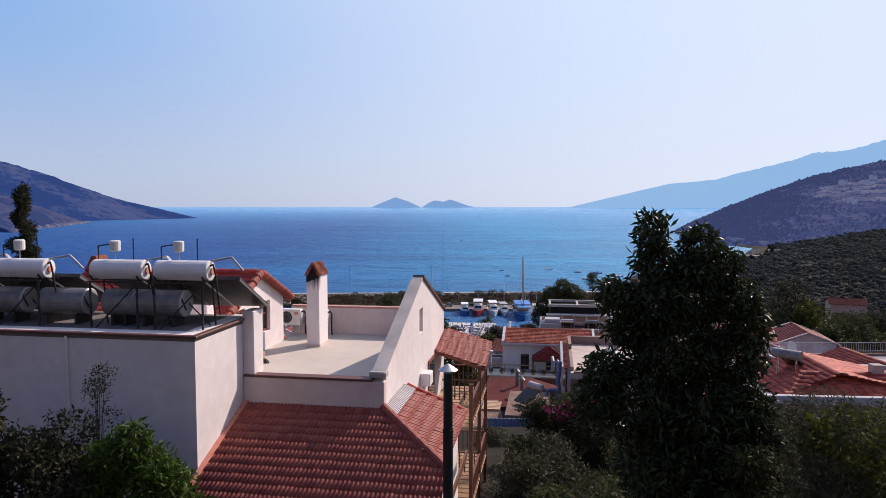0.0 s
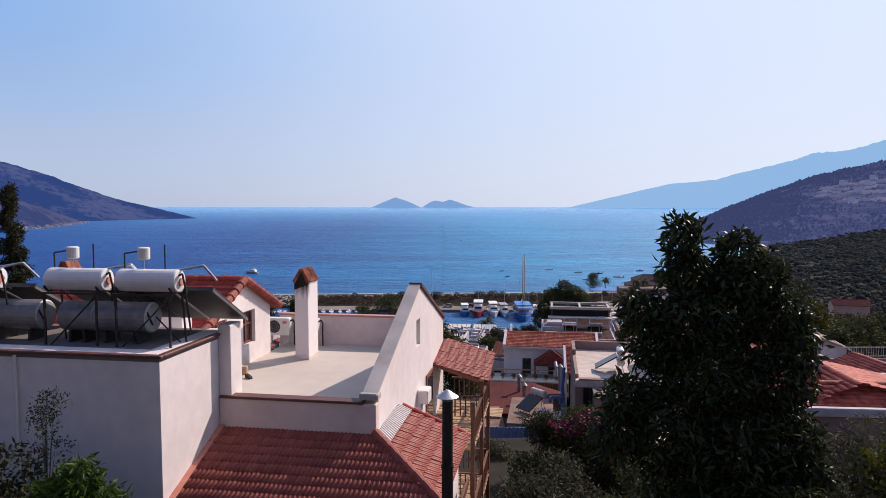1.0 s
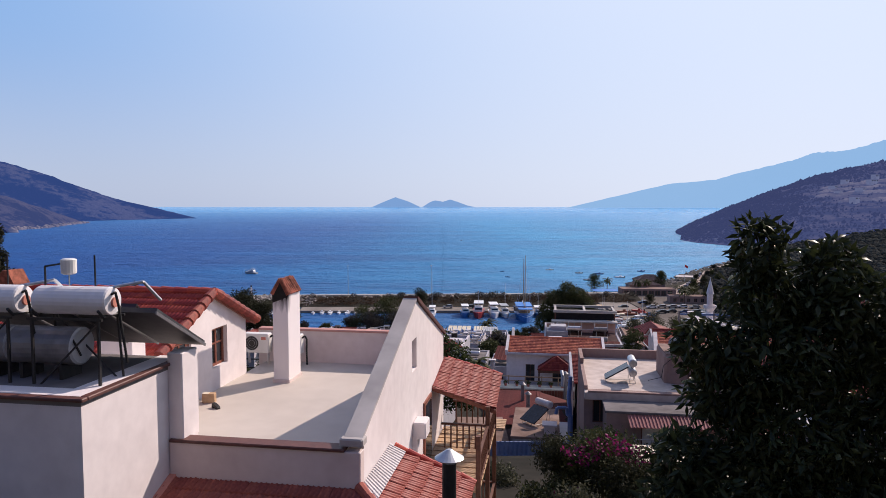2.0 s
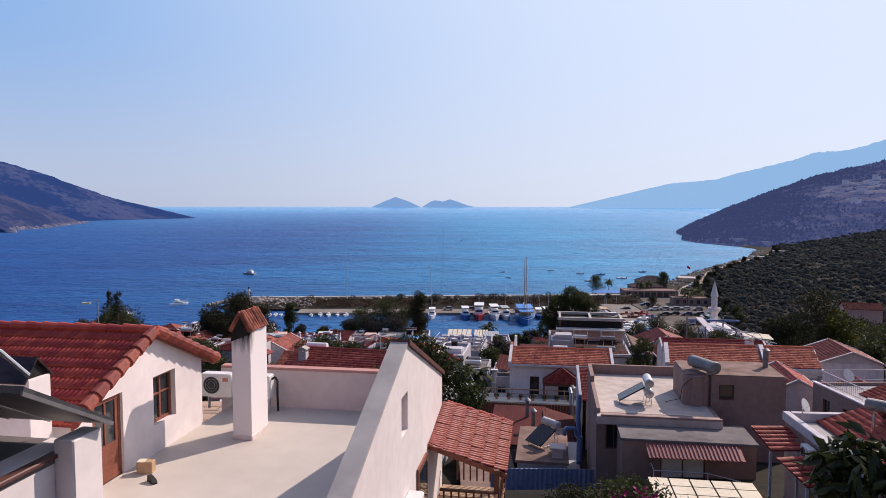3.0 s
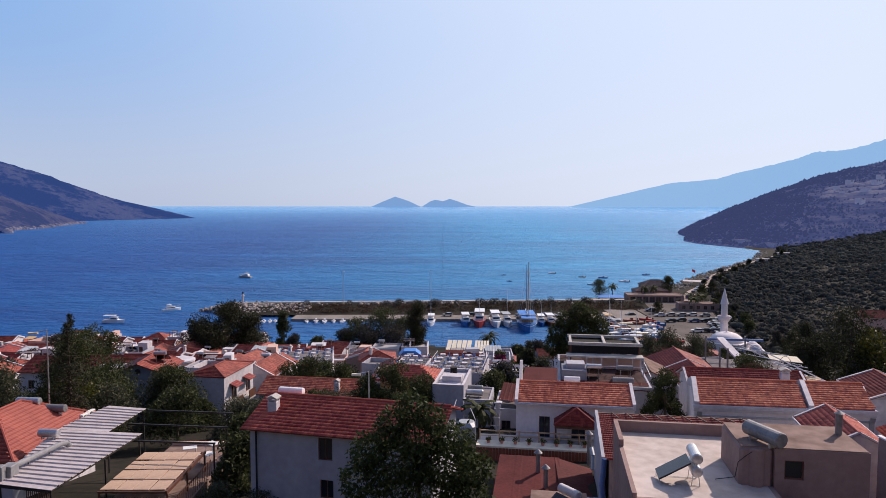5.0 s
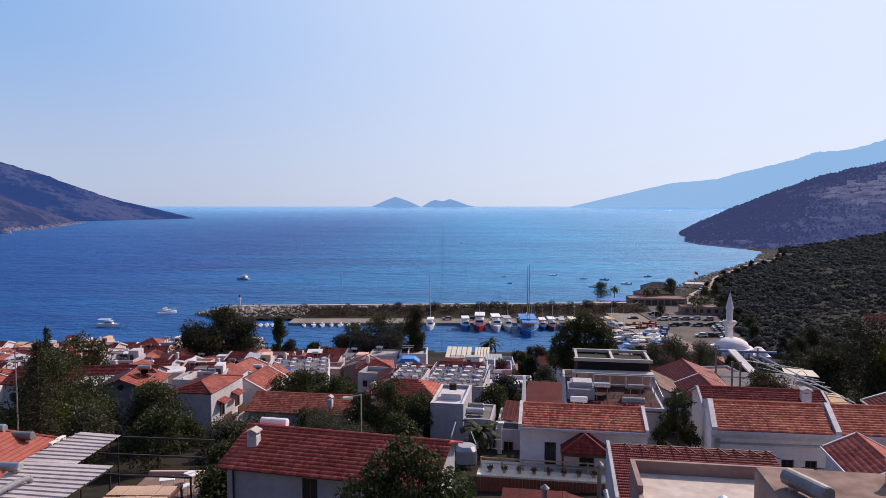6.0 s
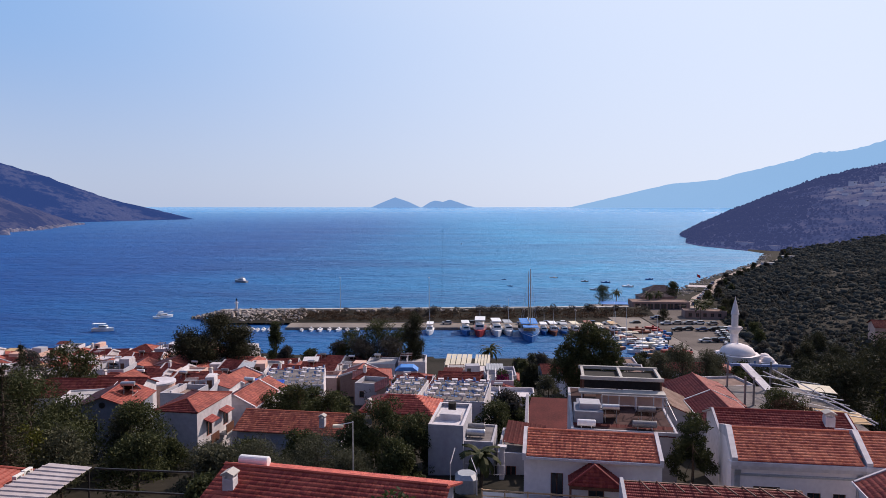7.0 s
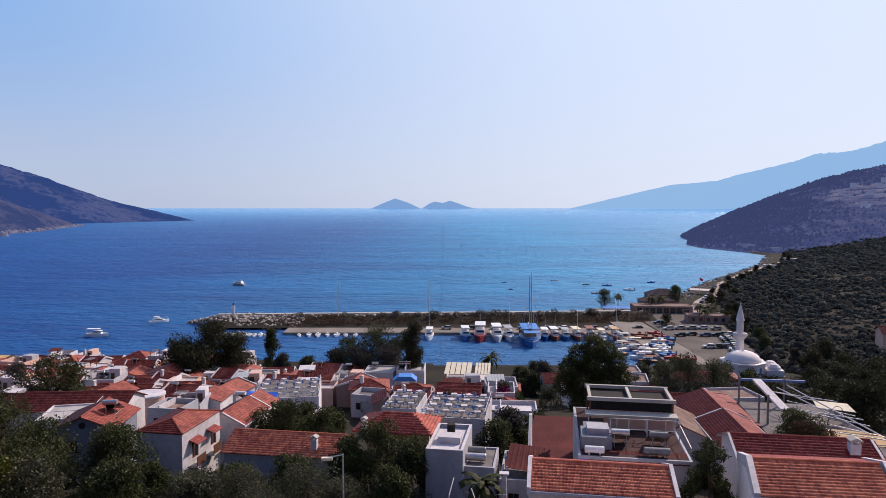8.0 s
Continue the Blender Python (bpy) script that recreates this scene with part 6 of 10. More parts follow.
# neighbour with white-edged red roof
def white_edged_house():
    ob = thing("white_edged_house", pose(15.95, 33.6, 0, 0, 0, -5), "beige house with red tile roof and broad white edges", "house")
    walls(ob, 9.6, 7.1, 28.5, 36.55, BEIGE, front=[(3.2, 0.8, 34.3, 35.5)], frames=WOOD)
    part("roof_deck", Geo().box(0.25, 0.25, 36.3, 9.35, 6.85, 36.54), ROOFDECK, ob, "cream painted roof gutter")
    part("roof_edge", Geo().soft_box(-0.15, -0.15, 36.552, 9.75, 0.2, 36.95, 0.04).soft_box(-0.15, 0.2, 36.552, 0.2, 7.25, 36.95, 0.04).soft_box(0.2, 6.9, 36.552, 9.75, 7.25, 36.95, 0.04), WHITE_TOWN, ob, "broad white raised roof edge")
    tiled_roof(ob, [(1.3, 6.85, 36.62), (1.3, 0.9, 36.62), (4.6, 1.6, 37.75), (4.6, 6.85, 37.75)], CLAY_RED, 0.24, 0.36)
    tiled_roof(ob, [(1.3, 0.3, 36.62), (9.4, 0.3, 36.62), (9.4, 2.6, 37.6), (3.2, 2.6, 37.6)], CLAY_RED, 0.24, 0.36)
    tiled_roof(ob, [(9.5, 0.9, 36.7), (9.5, 6.85, 36.7), (4.6, 6.85, 37.75), (4.6, 1.6, 37.75)], CLAY_RED, 0.24, 0.36)
    part("roof_vent", Geo().soft_box(6.6, 2.4, 36.8, 7.2, 2.9, 38.0, 0.02), CONCRETE, ob)
    return ob


white_edged_house()
air_conditioner(pose(15.85, 38.0, 35.75, 0, 0, -95))
solar_heater(pose(19.3, 37.4, 36.75, 0, 0, 130), 1, TANKGREY, "solar water heater on the red tile roof")
ob = thing("satellite_dish", pose(16.75, 39.6, 36.95, 0, 0, 40), "pale satellite dish on the white roof edge", "satellite dish")
part("mast", Geo().tube((0, 0, 0), (0, 0, 0.5), 0.025, n=7), STEEL, ob)
part("reflector", Geo().lathe([(0.34, 0.10), (0.25, 0.04), (0.02, 0.0)], 20), PLASTIC, ob, m=pose(0, -0.05, 0.62, 65, 0, 0))
part("feed_arm", Geo().tube((0, -0.05, 0.5), (0, -0.42, 0.75), 0.012, n=5), STEEL, ob)
ob = thing("porch_roof", pose(0, 0, 0), "two red tiled porch roofs on thin white posts", "porch")
tiled_roof(ob, [(14.5, 37.9, 36.1), (15.8, 37.9, 36.1), (16.2, 39.7, 36.5), (14.5, 39.9, 36.5)], CLAY_RED, 0.24, 0.34)
tiled_roof(ob, [(14.8, 35.4, 35.5), (16.0, 35.6, 35.5), (16.1, 37.2, 35.9), (14.6, 37.4, 35.9)], CLAY_RED, 0.24, 0.34)
for q in ((14.55, 38.0, 36.0), (15.75, 38.0, 36.0), (14.85, 35.5, 35.4), (15.9, 35.7, 35.4)):
    part("post", Geo().box(q[0] - 0.05, q[1] - 0.05, 30.5, q[0] + 0.05, q[1] + 0.05, q[2]), WHITE_TOWN, ob)
ob = flat("brown_terrace_house", 29.6, 46.0, 1, 12.0, 15.6, 24.0, 32.6, "brownish rendered house with railed roof terrace", BEIGE, ROOFDECK, left=[(1.4, 0.9, 30.4, 31.95), (3.9, 0.9, 30.4, 31.95), (7.4, 0.9, 30.4, 31.95)], parapet=0.25)
part("wall_coping", Geo().soft_box(-0.08, -0.08, 32.852, 0.22, 15.7, 32.95, 0.02), WHITE_TOWN, ob)
tiled_roof(ob, [(2.0, 13.0, 32.65), (2.0, 1.0, 32.65), (5.6, 1.0, 34.0), (5.6, 13.0, 34.0)], CLAY_RED, 0.26, 0.36)
tiled_roof(ob, [(9.2, 1.0, 32.65), (9.2, 13.0, 32.65), (5.6, 13.0, 34.0), (5.6, 1.0, 34.0)], CLAY_RED, 0.26, 0.36)
gabled("small_gabled_house", 27.0, 63.6, -12, 4.0, 6.5, 25.0, 31.5, 32.6, "small white gabled house with red tile roof", WHITE_TOWN, CLAY_RED, along_front=False, over=0.25, verge=WHITE_TOWN)


def railing(points, z, high, label, material=WHITE_TOWN, gap=0.22, name="railing"):
    ob = thing(name, pose(0, 0, z), label, "railing")
    for a, b in zip(points, points[1:]):
        a3, b3 = Vector((*a, 0)), Vector((*b, 0))
        up = Vector((0, 0, high))
        part("top_rail", Geo().tube(a3 + up, b3 + up, 0.035, n=6), material, ob)
        part("bottom_rail", Geo().tube(a3 + up * 0.12, b3 + up * 0.12, 0.025, n=6), material, ob)
        n = int((b3 - a3).length / gap)
        me = Geo().tube((0, 0, 0), (0, 0, high), 0.016, n=5).mesh("bar", material)
        for i in range(n + 1):
            part("bar", me, material, ob, m=Matrix.Translation(a3.lerp(b3, i / max(1, n))))
    return ob


railing([(41.0, 61.7), (29.8, 61.4), (29.8, 56.0)], 32.95, 0.9, "white metal railing round a roof terrace")
ob = thing("satellite_dish", pose(31.0, 60.0, 32.6, 0, 0, 20), "pale satellite dish on a roof pole", "satellite dish")
part("mast", Geo().tube((0, 0, 0), (0, 0, 1.0), 0.03, n=7), STEEL, ob)
part("reflector", Geo().lathe([(0.5, 0.14), (0.35, 0.06), (0.02, 0.0)], 20), PLASTIC, ob, m=pose(0, -0.05, 1.2, 65, 0, 0))
part("feed_arm", Geo().tube((0, -0.05, 0.9), (0, -0.6, 1.3), 0.015, n=5), STEEL, ob)

# white sheet-roofed shelter and red roof beyond the garden
ob = thing("sheet_roof_shelter", pose(-25.0, 58.0, 0), "long white ribbed sheet-metal roof on dark steel posts", "shelter")
part("roof", ribbed_quad((1.43, -0.5, 30.93), (2.45, 9.8, 30.93), (-4.39, 10.46, 30.99), (-2.61, 0.37, 30.99), 0.62, 0.08), PALESHEET, ob)
part("roof", ribbed_quad((-0.30, 10.14, 30.93), (0.03, 16.06, 30.93), (-3.45, 16.68, 30.99), (-4.39, 10.53, 30.99), 0.62, 0.08), PALESHEET, ob)
for q in ((1.3, -0.3), (2.0, 5.0), (2.3, 9.6), (-0.1, 15.8), (-2.4, 0.6), (-3.4, 16.3)):
    part("post", Geo().box(q[0] - 0.05, q[1] - 0.05, 24.5, q[0] + 0.05, q[1] + 0.05, 30.78), BLACKMETAL, ob)
part("side_beam", Geo().prism([(1.25, -0.4, 30.78), (1.37, -0.4, 30.78), (2.4, 9.7, 30.78), (2.28, 9.7, 30.78)], (0, 0, 0.13)), BLACKMETAL, ob)
part("front_beam", Geo().prism([(1.3, -0.45, 30.76), (1.3, -0.33, 30.76), (-2.5, 0.48, 30.76), (-2.5, 0.36, 30.76)], (0, 0, 0.15)), BLACKMETAL, ob)
for a, b, v, w in ((-0.2, 8.2, 13.0, 12.1), (0.0, 8.4, 9.3, 8.5), (-0.1, 7.5, 16.6, 15.8)):
    part("cross_beam", Geo().prism([(a, v, 30.55), (b, w, 30.55), (b, w + 0.1, 30.55), (a, v + 0.1, 30.55)], (0, 0, 0.12)), BLACKMETAL, ob)
for q in ((8.1, 12.15), (8.3, 8.55), (7.4, 15.85)):
    part("post", Geo().box(q[0] - 0.05, q[1] - 0.05, 24.5, q[0] + 0.05, q[1] + 0.05, 30.54), BLACKMETAL, ob)
part("duct", Geo().path([(-2.5, 2.0, 31.42), (-1.75, 6.0, 31.42), (-1.55, 6.7, 31.36), (-1.5, 6.9, 31.05)], 0.19, 12), DULLDUCT, ob, "dull grey ventilation duct")
part("fan_box", Geo().soft_box(-2.75, 1.15, 31.02, -2.05, 2.05, 31.75, 0.05), DULLDUCT, ob)
part("fan_outlet", Geo().soft_box(-2.75, 0.62, 31.02, -2.30, 1.14, 31.95, 0.05), DULLDUCT, ob)
for q in ((-2.3, 3.4), (-1.95, 5.2)):
    part("duct_bracket", Geo().box(q[0] - 0.03, q[1] - 0.03, 31.0, q[0] + 0.03, q[1] + 0.03, 31.28), BLACKMETAL, ob)
slat = Geo().box(-0.02, -0.02, 0, 0.02, 0.02, 2.9).mesh("slat", WOOD)
for i in range(13):
    part("slat", slat, WOOD, ob, m=pose(1.25 - i * 0.14, -0.28 + i * 0.03, 27.86))
part("low_roof", Geo().soft_box(-2.6, -1.6, 28.9, -1.2, -0.5, 28.98, 0.02), METALTILE, ob, "small dull red lean-to roof")
ob = thing("pergola_terrace", pose(-22.9, 60.9, 0), "brown terrace under tan slatted pergola panels on dark posts", "pergola")
part("terrace", Geo().box(0.0, 0.0, 22.0, 5.6, 13.4, 27.75), STAINED, ob)
part("terrace_kerb", Geo().soft_box(0.1, 13.1, 27.753, 5.5, 13.38, 28.05, 0.03), PINK, ob)
panel = Geo().soft_box(0.0, 0.0, 0.0, 1.05, 1.55, 0.045, 0.012).mesh("roof_panel", REEDTAN)
for i in range(4):
    for j in range(4):
        part("roof_panel", panel, REEDTAN, ob, m=pose(0.30 + j * 1.1, 0.45 + i * 1.78, 29.30, 0.6 * ((i * 3 + j) % 3 - 1), 0.8 * ((i + 2 * j) % 3 - 1), 0))
for i in range(5):
    part("purlin", Geo().box(0.2, 0.30 + i * 1.78, 29.14, 4.75, 0.40 + i * 1.78, 29.26), WOOD, ob)
part("edge_beam", Geo().box(4.78, 0.2, 29.12, 4.90, 7.6, 29.34), WOOD, ob)
for q in ((0.3, 0.35), (4.84, 0.35), (0.3, 7.45), (4.84, 7.45), (4.84, 3.9)):
    part("post", Geo().box(q[0] - 0.055, q[1] - 0.055, 27.753, q[0] + 0.055, q[1] + 0.055, 29.11), WOOD, ob)
slat = Geo().box(-0.025, -0.015, 0, 0.025, 0.015, 1.2).mesh("fence_slat", WOOD)
for i in range(22):
    part("fence_slat", slat, WOOD, ob, m=pose(0.5 + i * 0.19, 0.12, 27.753))
for i in range(20):
    part("fence_slat", slat, WOOD, ob, m=pose(5.48, 0.15 + i * 0.36, 27.753, 0, 0, 90))
part("fence_rail", Geo().box(5.43, 0.1, 28.75, 5.46, 7.1, 28.83), WOOD, ob)


def garden_table(x, y, yaw):
    ob = thing("garden_table", pose(x, y, 27.753, 0, 0, yaw), "white plastic garden table on a brown terrace", "table", group="white terrace tables")
    part("tabletop", Geo().soft_box(-0.55, -0.4, 0.68, 0.55, 0.4, 0.73, 0.03), PLASTIC, ob)
    for a in (-0.45, 0.45):
        for b in (-0.3, 0.3):
            part("leg", Geo().tube((a * 1.05, b * 1.05, 0), (a, b, 0.68), 0.03, 0.035, 8), PLASTIC, ob)
    return ob


garden_table(-20.4, 71.6, 20)
garden_table(-18.9, 72.6, -35)
garden_table(-18.5, 70.2, 60)
hipped("red_roofed_house", -38.0, 64.8, -2, 7.6, 10.6, 24.0, 30.2, 32.4, "house with broad deep-red tile roof", WHITE_TOWN, CLAY_DEEP, right=[(2.0, 0.9, 27.6, 28.9), (5.0, 0.9, 27.6, 28.9)], col=0.3)
loose_tank(-33.9, 72.4, 31.66, -5, STEEL, 1.9, 0.31, "steel water tank on the red roof")
loose_tank(-31.9, 72.6, 30.98, -5, TANKGREY, 1.8, 0.33, "grey water tank with a red end")
loose_tank(-28.8, 66.4, 31.04, -5, STEEL, 1.4, 0.30, "dull steel tank on the white sheet roof")
for q in (0, 1):
    air_conditioner(pose(-29.6, 72.6 + 1.0 * q, 30.2, 0, 0, 83))
for x, y, h, r in ((-12.2, 63.0, 2.6, 2.2), (-14.6, 60.6, 1.9, 1.8), (-11.2, 59.4, 2.0, 2.0), (-16.0, 57.6, 1.4, 1.4)):
    tree("garden_shrub", x, y, float(ground_z(x, y)) - 0.2, h, r, LEAF_OLIVE, "low grey-green shrub beside the pergola terrace", 2600, 0.2, low=0.05, count=20, trunk=0.07, wide=0.35, category="shrub", group="terrace shrubs")


def street_lamp(x, y, z, high, yaw=180, label="grey street lamp with a flat lantern arm"):
    ob = thing("street_lamp", pose(x, y, z, 0, 0, yaw), label, "street lamp", group="street lamps")
    part("pole", Geo().tube((0, 0, 0), (0, 0, high), 0.07, 0.05, 10), STEEL, ob)
    part("arm", Geo().tube((0, 0, high - 0.05), (1.2, 0, high - 0.25), 0.04, n=8), STEEL, ob)
    part("lantern", Geo().soft_box(0.7, -0.16, high - 0.38, 1.5, 0.16, high - 0.20, 0.04), CANVAS, ob)
    return ob


street_lamp(-6.2, 75.8, 26.0, 7.75, 185)
street_lamp(-34.9, 77.0, 26.0, 11.2, 195)

# white house with clay roof, tiled porch and timber-fenced terrace
def clay_roof_house():
    ob = thing("clay_roof_house", pose(6.85, 77.2, -0.2, 0, 0, -9), "white house with weathered orange clay roof and porch", "house")
    walls(ob, 10.3, 6.2, 24.0, 30.9, WHITE, front=[(2.05, 0.95, 27.4, 29.6), (4.9, 1.2, 27.4, 29.4), (8.6, 0.9, 27.9, 29.2)], frames=WOOD)
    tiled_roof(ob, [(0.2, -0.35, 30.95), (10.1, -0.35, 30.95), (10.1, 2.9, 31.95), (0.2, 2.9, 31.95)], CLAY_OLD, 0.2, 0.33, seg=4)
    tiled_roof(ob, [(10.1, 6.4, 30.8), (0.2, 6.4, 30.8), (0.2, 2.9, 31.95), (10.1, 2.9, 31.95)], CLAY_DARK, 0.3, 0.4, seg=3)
    ridge_line(ob, (0.1, 2.9, 32.0), (10.2, 2.9, 32.0), 0.11, CLAY_OLD, 0.42)
    for x in (-0.12, 10.1):
        part("gable_parapet", Geo().prism([(x, -0.4, 30.6), (x, 2.9, 31.7), (x, 6.3, 30.6), (x, 6.3, 31.0), (x, 2.9, 32.2), (x, -0.4, 31.15)], (0.28, 0, 0)), WHITE_TOWN, ob, "white raised gable parapet")
    part("gutter", Geo().soft_box(0.15, -0.50, 30.72, 10.15, -0.34, 30.92, 0.03), WHITE_TOWN, ob)
    porch = [(3.4, -1.9, 29.45), (7.2, -1.9, 29.45), (5.3, -1.1, 30.75), (5.3, -1.1, 30.75)]
    tiled_roof(ob, porch, CLAY_DARK, 0.2, 0.26, name="porch_roof")
    tiled_roof(ob, [(3.4, 0.0, 29.45), (3.4, -1.9, 29.45), (5.3, -1.1, 30.75), (5.3, 0.0, 30.75)], CLAY_DARK, 0.2, 0.26, name="porch_roof")
    tiled_roof(ob, [(7.2, -1.9, 29.45), (7.2, 0.0, 29.45), (5.3, 0.0, 30.75), (5.3, -1.1, 30.75)], CLAY_DARK, 0.2, 0.26, name="porch_roof")
    ridge_line(ob, (3.35, -1.95, 29.5), (5.3, -1.1, 30.8), 0.09, CLAY_DARK)
    ridge_line(ob, (7.25, -1.95, 29.5), (5.3, -1.1, 30.8), 0.09, CLAY_DARK)
    part("porch_fascia", Geo().box(3.4, -1.9, 29.18, 7.2, -1.8, 29.40), WOOD, ob)
    for x in (3.5, 7.1):
        part("porch_post", Geo().box(x - 0.08, -1.88, 27.4, x + 0.08, -1.72, 29.3), WOOD, ob)
    part("terrace", Geo().box(-3.2, -3.5, 22.5, 7.3, -0.002, 27.75), CREAMDECK, ob, "cream terrace floor")
    part("terrace_edge", Geo().soft_box(-3.25, -3.6, 27.752, 7.35, -2.2, 27.95, 0.03), CANVAS, ob, "cream painted terrace edge")
    for i in range(38):
        part("fence_board", BOARD, WOODRED, ob, m=pose(-3.2 + i * 0.277, -3.64, 26.55))
    part("rail", Geo().box(-3.1, -2.12, 28.72, 7.2, -2.04, 28.82), WOODLIGHT, ob, "orange timber rail")
    part("rail", Geo().box(-3.1, -2.12, 28.30, 7.2, -2.06, 28.36), WOODLIGHT, ob)
    for i in range(7):
        part("rail_post", Geo().box(-3.1 + i * 1.71, -2.12, 27.9, -3.0 + i * 1.71, -2.02, 28.85), WOODLIGHT, ob)
    return ob


BOARD = Geo().soft_box(0, 0, 0, 0.255, 0.04, 1.25, 0.008).mesh("fence_board", WOODRED)
clay_roof_house()


def potted_plant(x, y, z, r=0.25, label="small potted plant on the terrace edge"):
    ob = thing("potted_plant", pose(x, y, z), label, "potted plant", group="terrace pots")
    part("pot", Geo().lathe([(r * 0.5, 0), (r * 0.7, r * 1.0), (r * 0.75, r * 1.05), (r * 0.6, r * 1.05)], 12), FLASHING, ob)
    v, f = leaves(clump_points([(0, 0, r * 1.6, r, r, r * 0.8)], 90), r * 0.7, r * 0.35)
    part("plant", raw_mesh("plant", v, f, LEAF_YELLOW), LEAF_YELLOW, ob)


for i in range(8):
    potted_plant(4.2 + i * 1.15, 74.75 - i * 0.18, 27.75, 0.24)

# two joined white houses with moulded eaves
def moulded_house(x, y, w, label, tiles, openings):
    """A house on a skewed plot: its side walls run back at a slant to the front."""
    ob = thing("moulded_white_house", pose(x, y, -0.45, 0, 0, -7.5), label, "house", group="joined white houses")
    def back(u, v):
        return u + 0.15 * v, v
    walls(ob, w, 1.0, 24.0, 31.1, WHITE, front=openings, frames=WOOD)
    part("rear_wall", Geo().prism([(*back(0, 1.003), 24.0), (*back(w, 1.003), 24.0), (*back(w, 8.0), 24.0), (*back(0, 8.0), 24.0)], (0, 0, 7.1)), WHITE, ob)
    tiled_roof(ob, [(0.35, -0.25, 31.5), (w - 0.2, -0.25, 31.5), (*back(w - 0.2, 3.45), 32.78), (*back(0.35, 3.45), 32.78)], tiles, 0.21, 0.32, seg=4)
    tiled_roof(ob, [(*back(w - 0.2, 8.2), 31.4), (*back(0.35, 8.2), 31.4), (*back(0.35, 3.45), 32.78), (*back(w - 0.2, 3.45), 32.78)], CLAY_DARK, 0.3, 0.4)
    ridge_line(ob, (*back(0.3, 3.45), 32.84), (*back(w - 0.2, 3.45), 32.84), 0.11, tiles, 0.42)
    for q in (0.0, w - 0.25):
        part("gable", Geo().prism([(q, 0, 31.102), (*back(q, 8.0), 31.102), (*back(q, 3.45), 32.6)], (0.25, 0, 0)), WHITE, ob)
    part("gable_parapet", Geo().prism([(-0.05, -0.3, 31.0), (*back(-0.05, 3.45), 32.05), (*back(-0.05, 8.1), 31.0), (*back(-0.05, 8.1), 31.6), (*back(-0.05, 3.45), 33.0), (-0.05, -0.3, 31.72)], (0.42, 0, 0)), WHITE_TOWN, ob)
    part("cornice", Geo().soft_box(-0.12, -0.34, 31.12, w, -0.002, 31.44, 0.04).soft_box(-0.06, -0.18, 30.82, w, -0.003, 31.10, 0.04), WHITE_TOWN, ob, "white moulded eaves cornice")
    part("string_course", Geo().soft_box(0.55, -0.10, 30.30, w - 0.5, -0.003, 30.48, 0.03), GREYSHEET, ob, "blue-grey painted moulding")
    for q in (0.2, w - 0.55):
        part("pilaster", Geo().soft_box(q, -0.12, 24.0, q + 0.42, -0.004, 30.3, 0.03).prism([(q, -0.12, 30.31), (q + 0.42, -0.12, 30.31), (q + 0.42, -0.34, 30.8), (q, -0.34, 30.8)], (0, 0.11, 0)), GREYSHEET, ob)
    return ob


moulded_house(22.14, 75.4, 9.3, "white house with moulded cornice and orange clay roof", CLAY_OLD, [(1.6, 1.9, 27.9, 29.5), (5.4, 0.95, 26.9, 29.2), (7.2, 0.9, 27.6, 29.2)])
moulded_house(31.42, 74.18, 5.4, "white house with darker red clay roof adjoining", CLAY_OLD, [(1.6, 1.3, 27.7, 29.2), (3.6, 0.9, 27.0, 29.2)])
gabled("red_gabled_house", 39.6, 79.0, -12, 6.0, 7.0, 23.0, 30.3, 31.5, "small house with dull red gabled roof", WHITE_TOWN, CLAY_ISLE, along_front=False, over=0.25, verge=WHITE_TOWN)
gabled("red_gabled_house", 37.4, 70.0, -12, 5.0, 6.0, 23.0, 28.6, 29.7, "small house with dull red gabled roof", WHITE_TOWN, CLAY_DARK, along_front=False, over=0.25)
railing([(27.9, 72.4), (33.4, 71.5)], 28.0, 1.0, "black metal balcony railing", BLACKMETAL)

# corrugated sheds, tanks and clutter in the yard between
ob = thing("red_shed", pose(3.4, 60.9, -0.6, 0, 0, -9), "low shed with dull red sheet roof", "shed")
part("wall", Geo().box(0.2, 0.2, 25.5, 6.4, 8.4, 28.3), GREYWALL, ob)
part("roof", ribbed([(0, 0, 28.75), (4.6, 0, 28.75), (4.6, 8.6, 29.3), (0, 8.6, 29.3)], 1.5, 0.012), REDSHEET, ob)
part("roof", ribbed([(7.4, 2.0, 28.3), (7.0, 8.8, 28.5), (4.65, 8.6, 29.3), (4.65, 1.0, 29.0)], 1.5, 0.012), REDSHEET, ob)
ob = thing("concrete_hut", pose(5.1, 53.8, 0, 0, 0, -9), "flat concrete hut with cluttered roof", "shed")
part("wall", Geo().box(0, 0, 26.0, 3.3, 7.0, 29.4), GREYWALL, ob)
part("roof_slab", Geo().soft_box(-0.15, -0.15, 29.402, 3.45, 7.1, 29.58, 0.03), STAINED, ob)
part("roof_vent", Geo().soft_box(2.3, 0.6, 29.582, 3.1, 1.4, 30.2, 0.03).soft_box(2.15, 0.45, 30.202, 3.25, 1.55, 30.32, 0.03), PARAPET, ob, "small vented roof cowl")
part("wall_step", Geo().box(3.3, 1.0, 26.0, 4.3, 8.0, 28.2), GREYWALL, ob)
solar_heater(pose(7.7, 57.0, 29.585, 0, 0, -55), 1, WHITESHEET, "white solar water heater on a concrete hut", 1.6)
ob = thing("vent_pipes", pose(9.0, 56.6, 0), "bundle of thick bright blue ventilation ducts", "duct")
part("duct", Geo().path([(0.9, 0.2, 33.2), (0.85, 0.2, 32.4), (0.75, 0.1, 31.6), (0.85, 0, 30.6), (0.8, 0, 28.0)], 0.16, 12), BLUESHEET, ob)
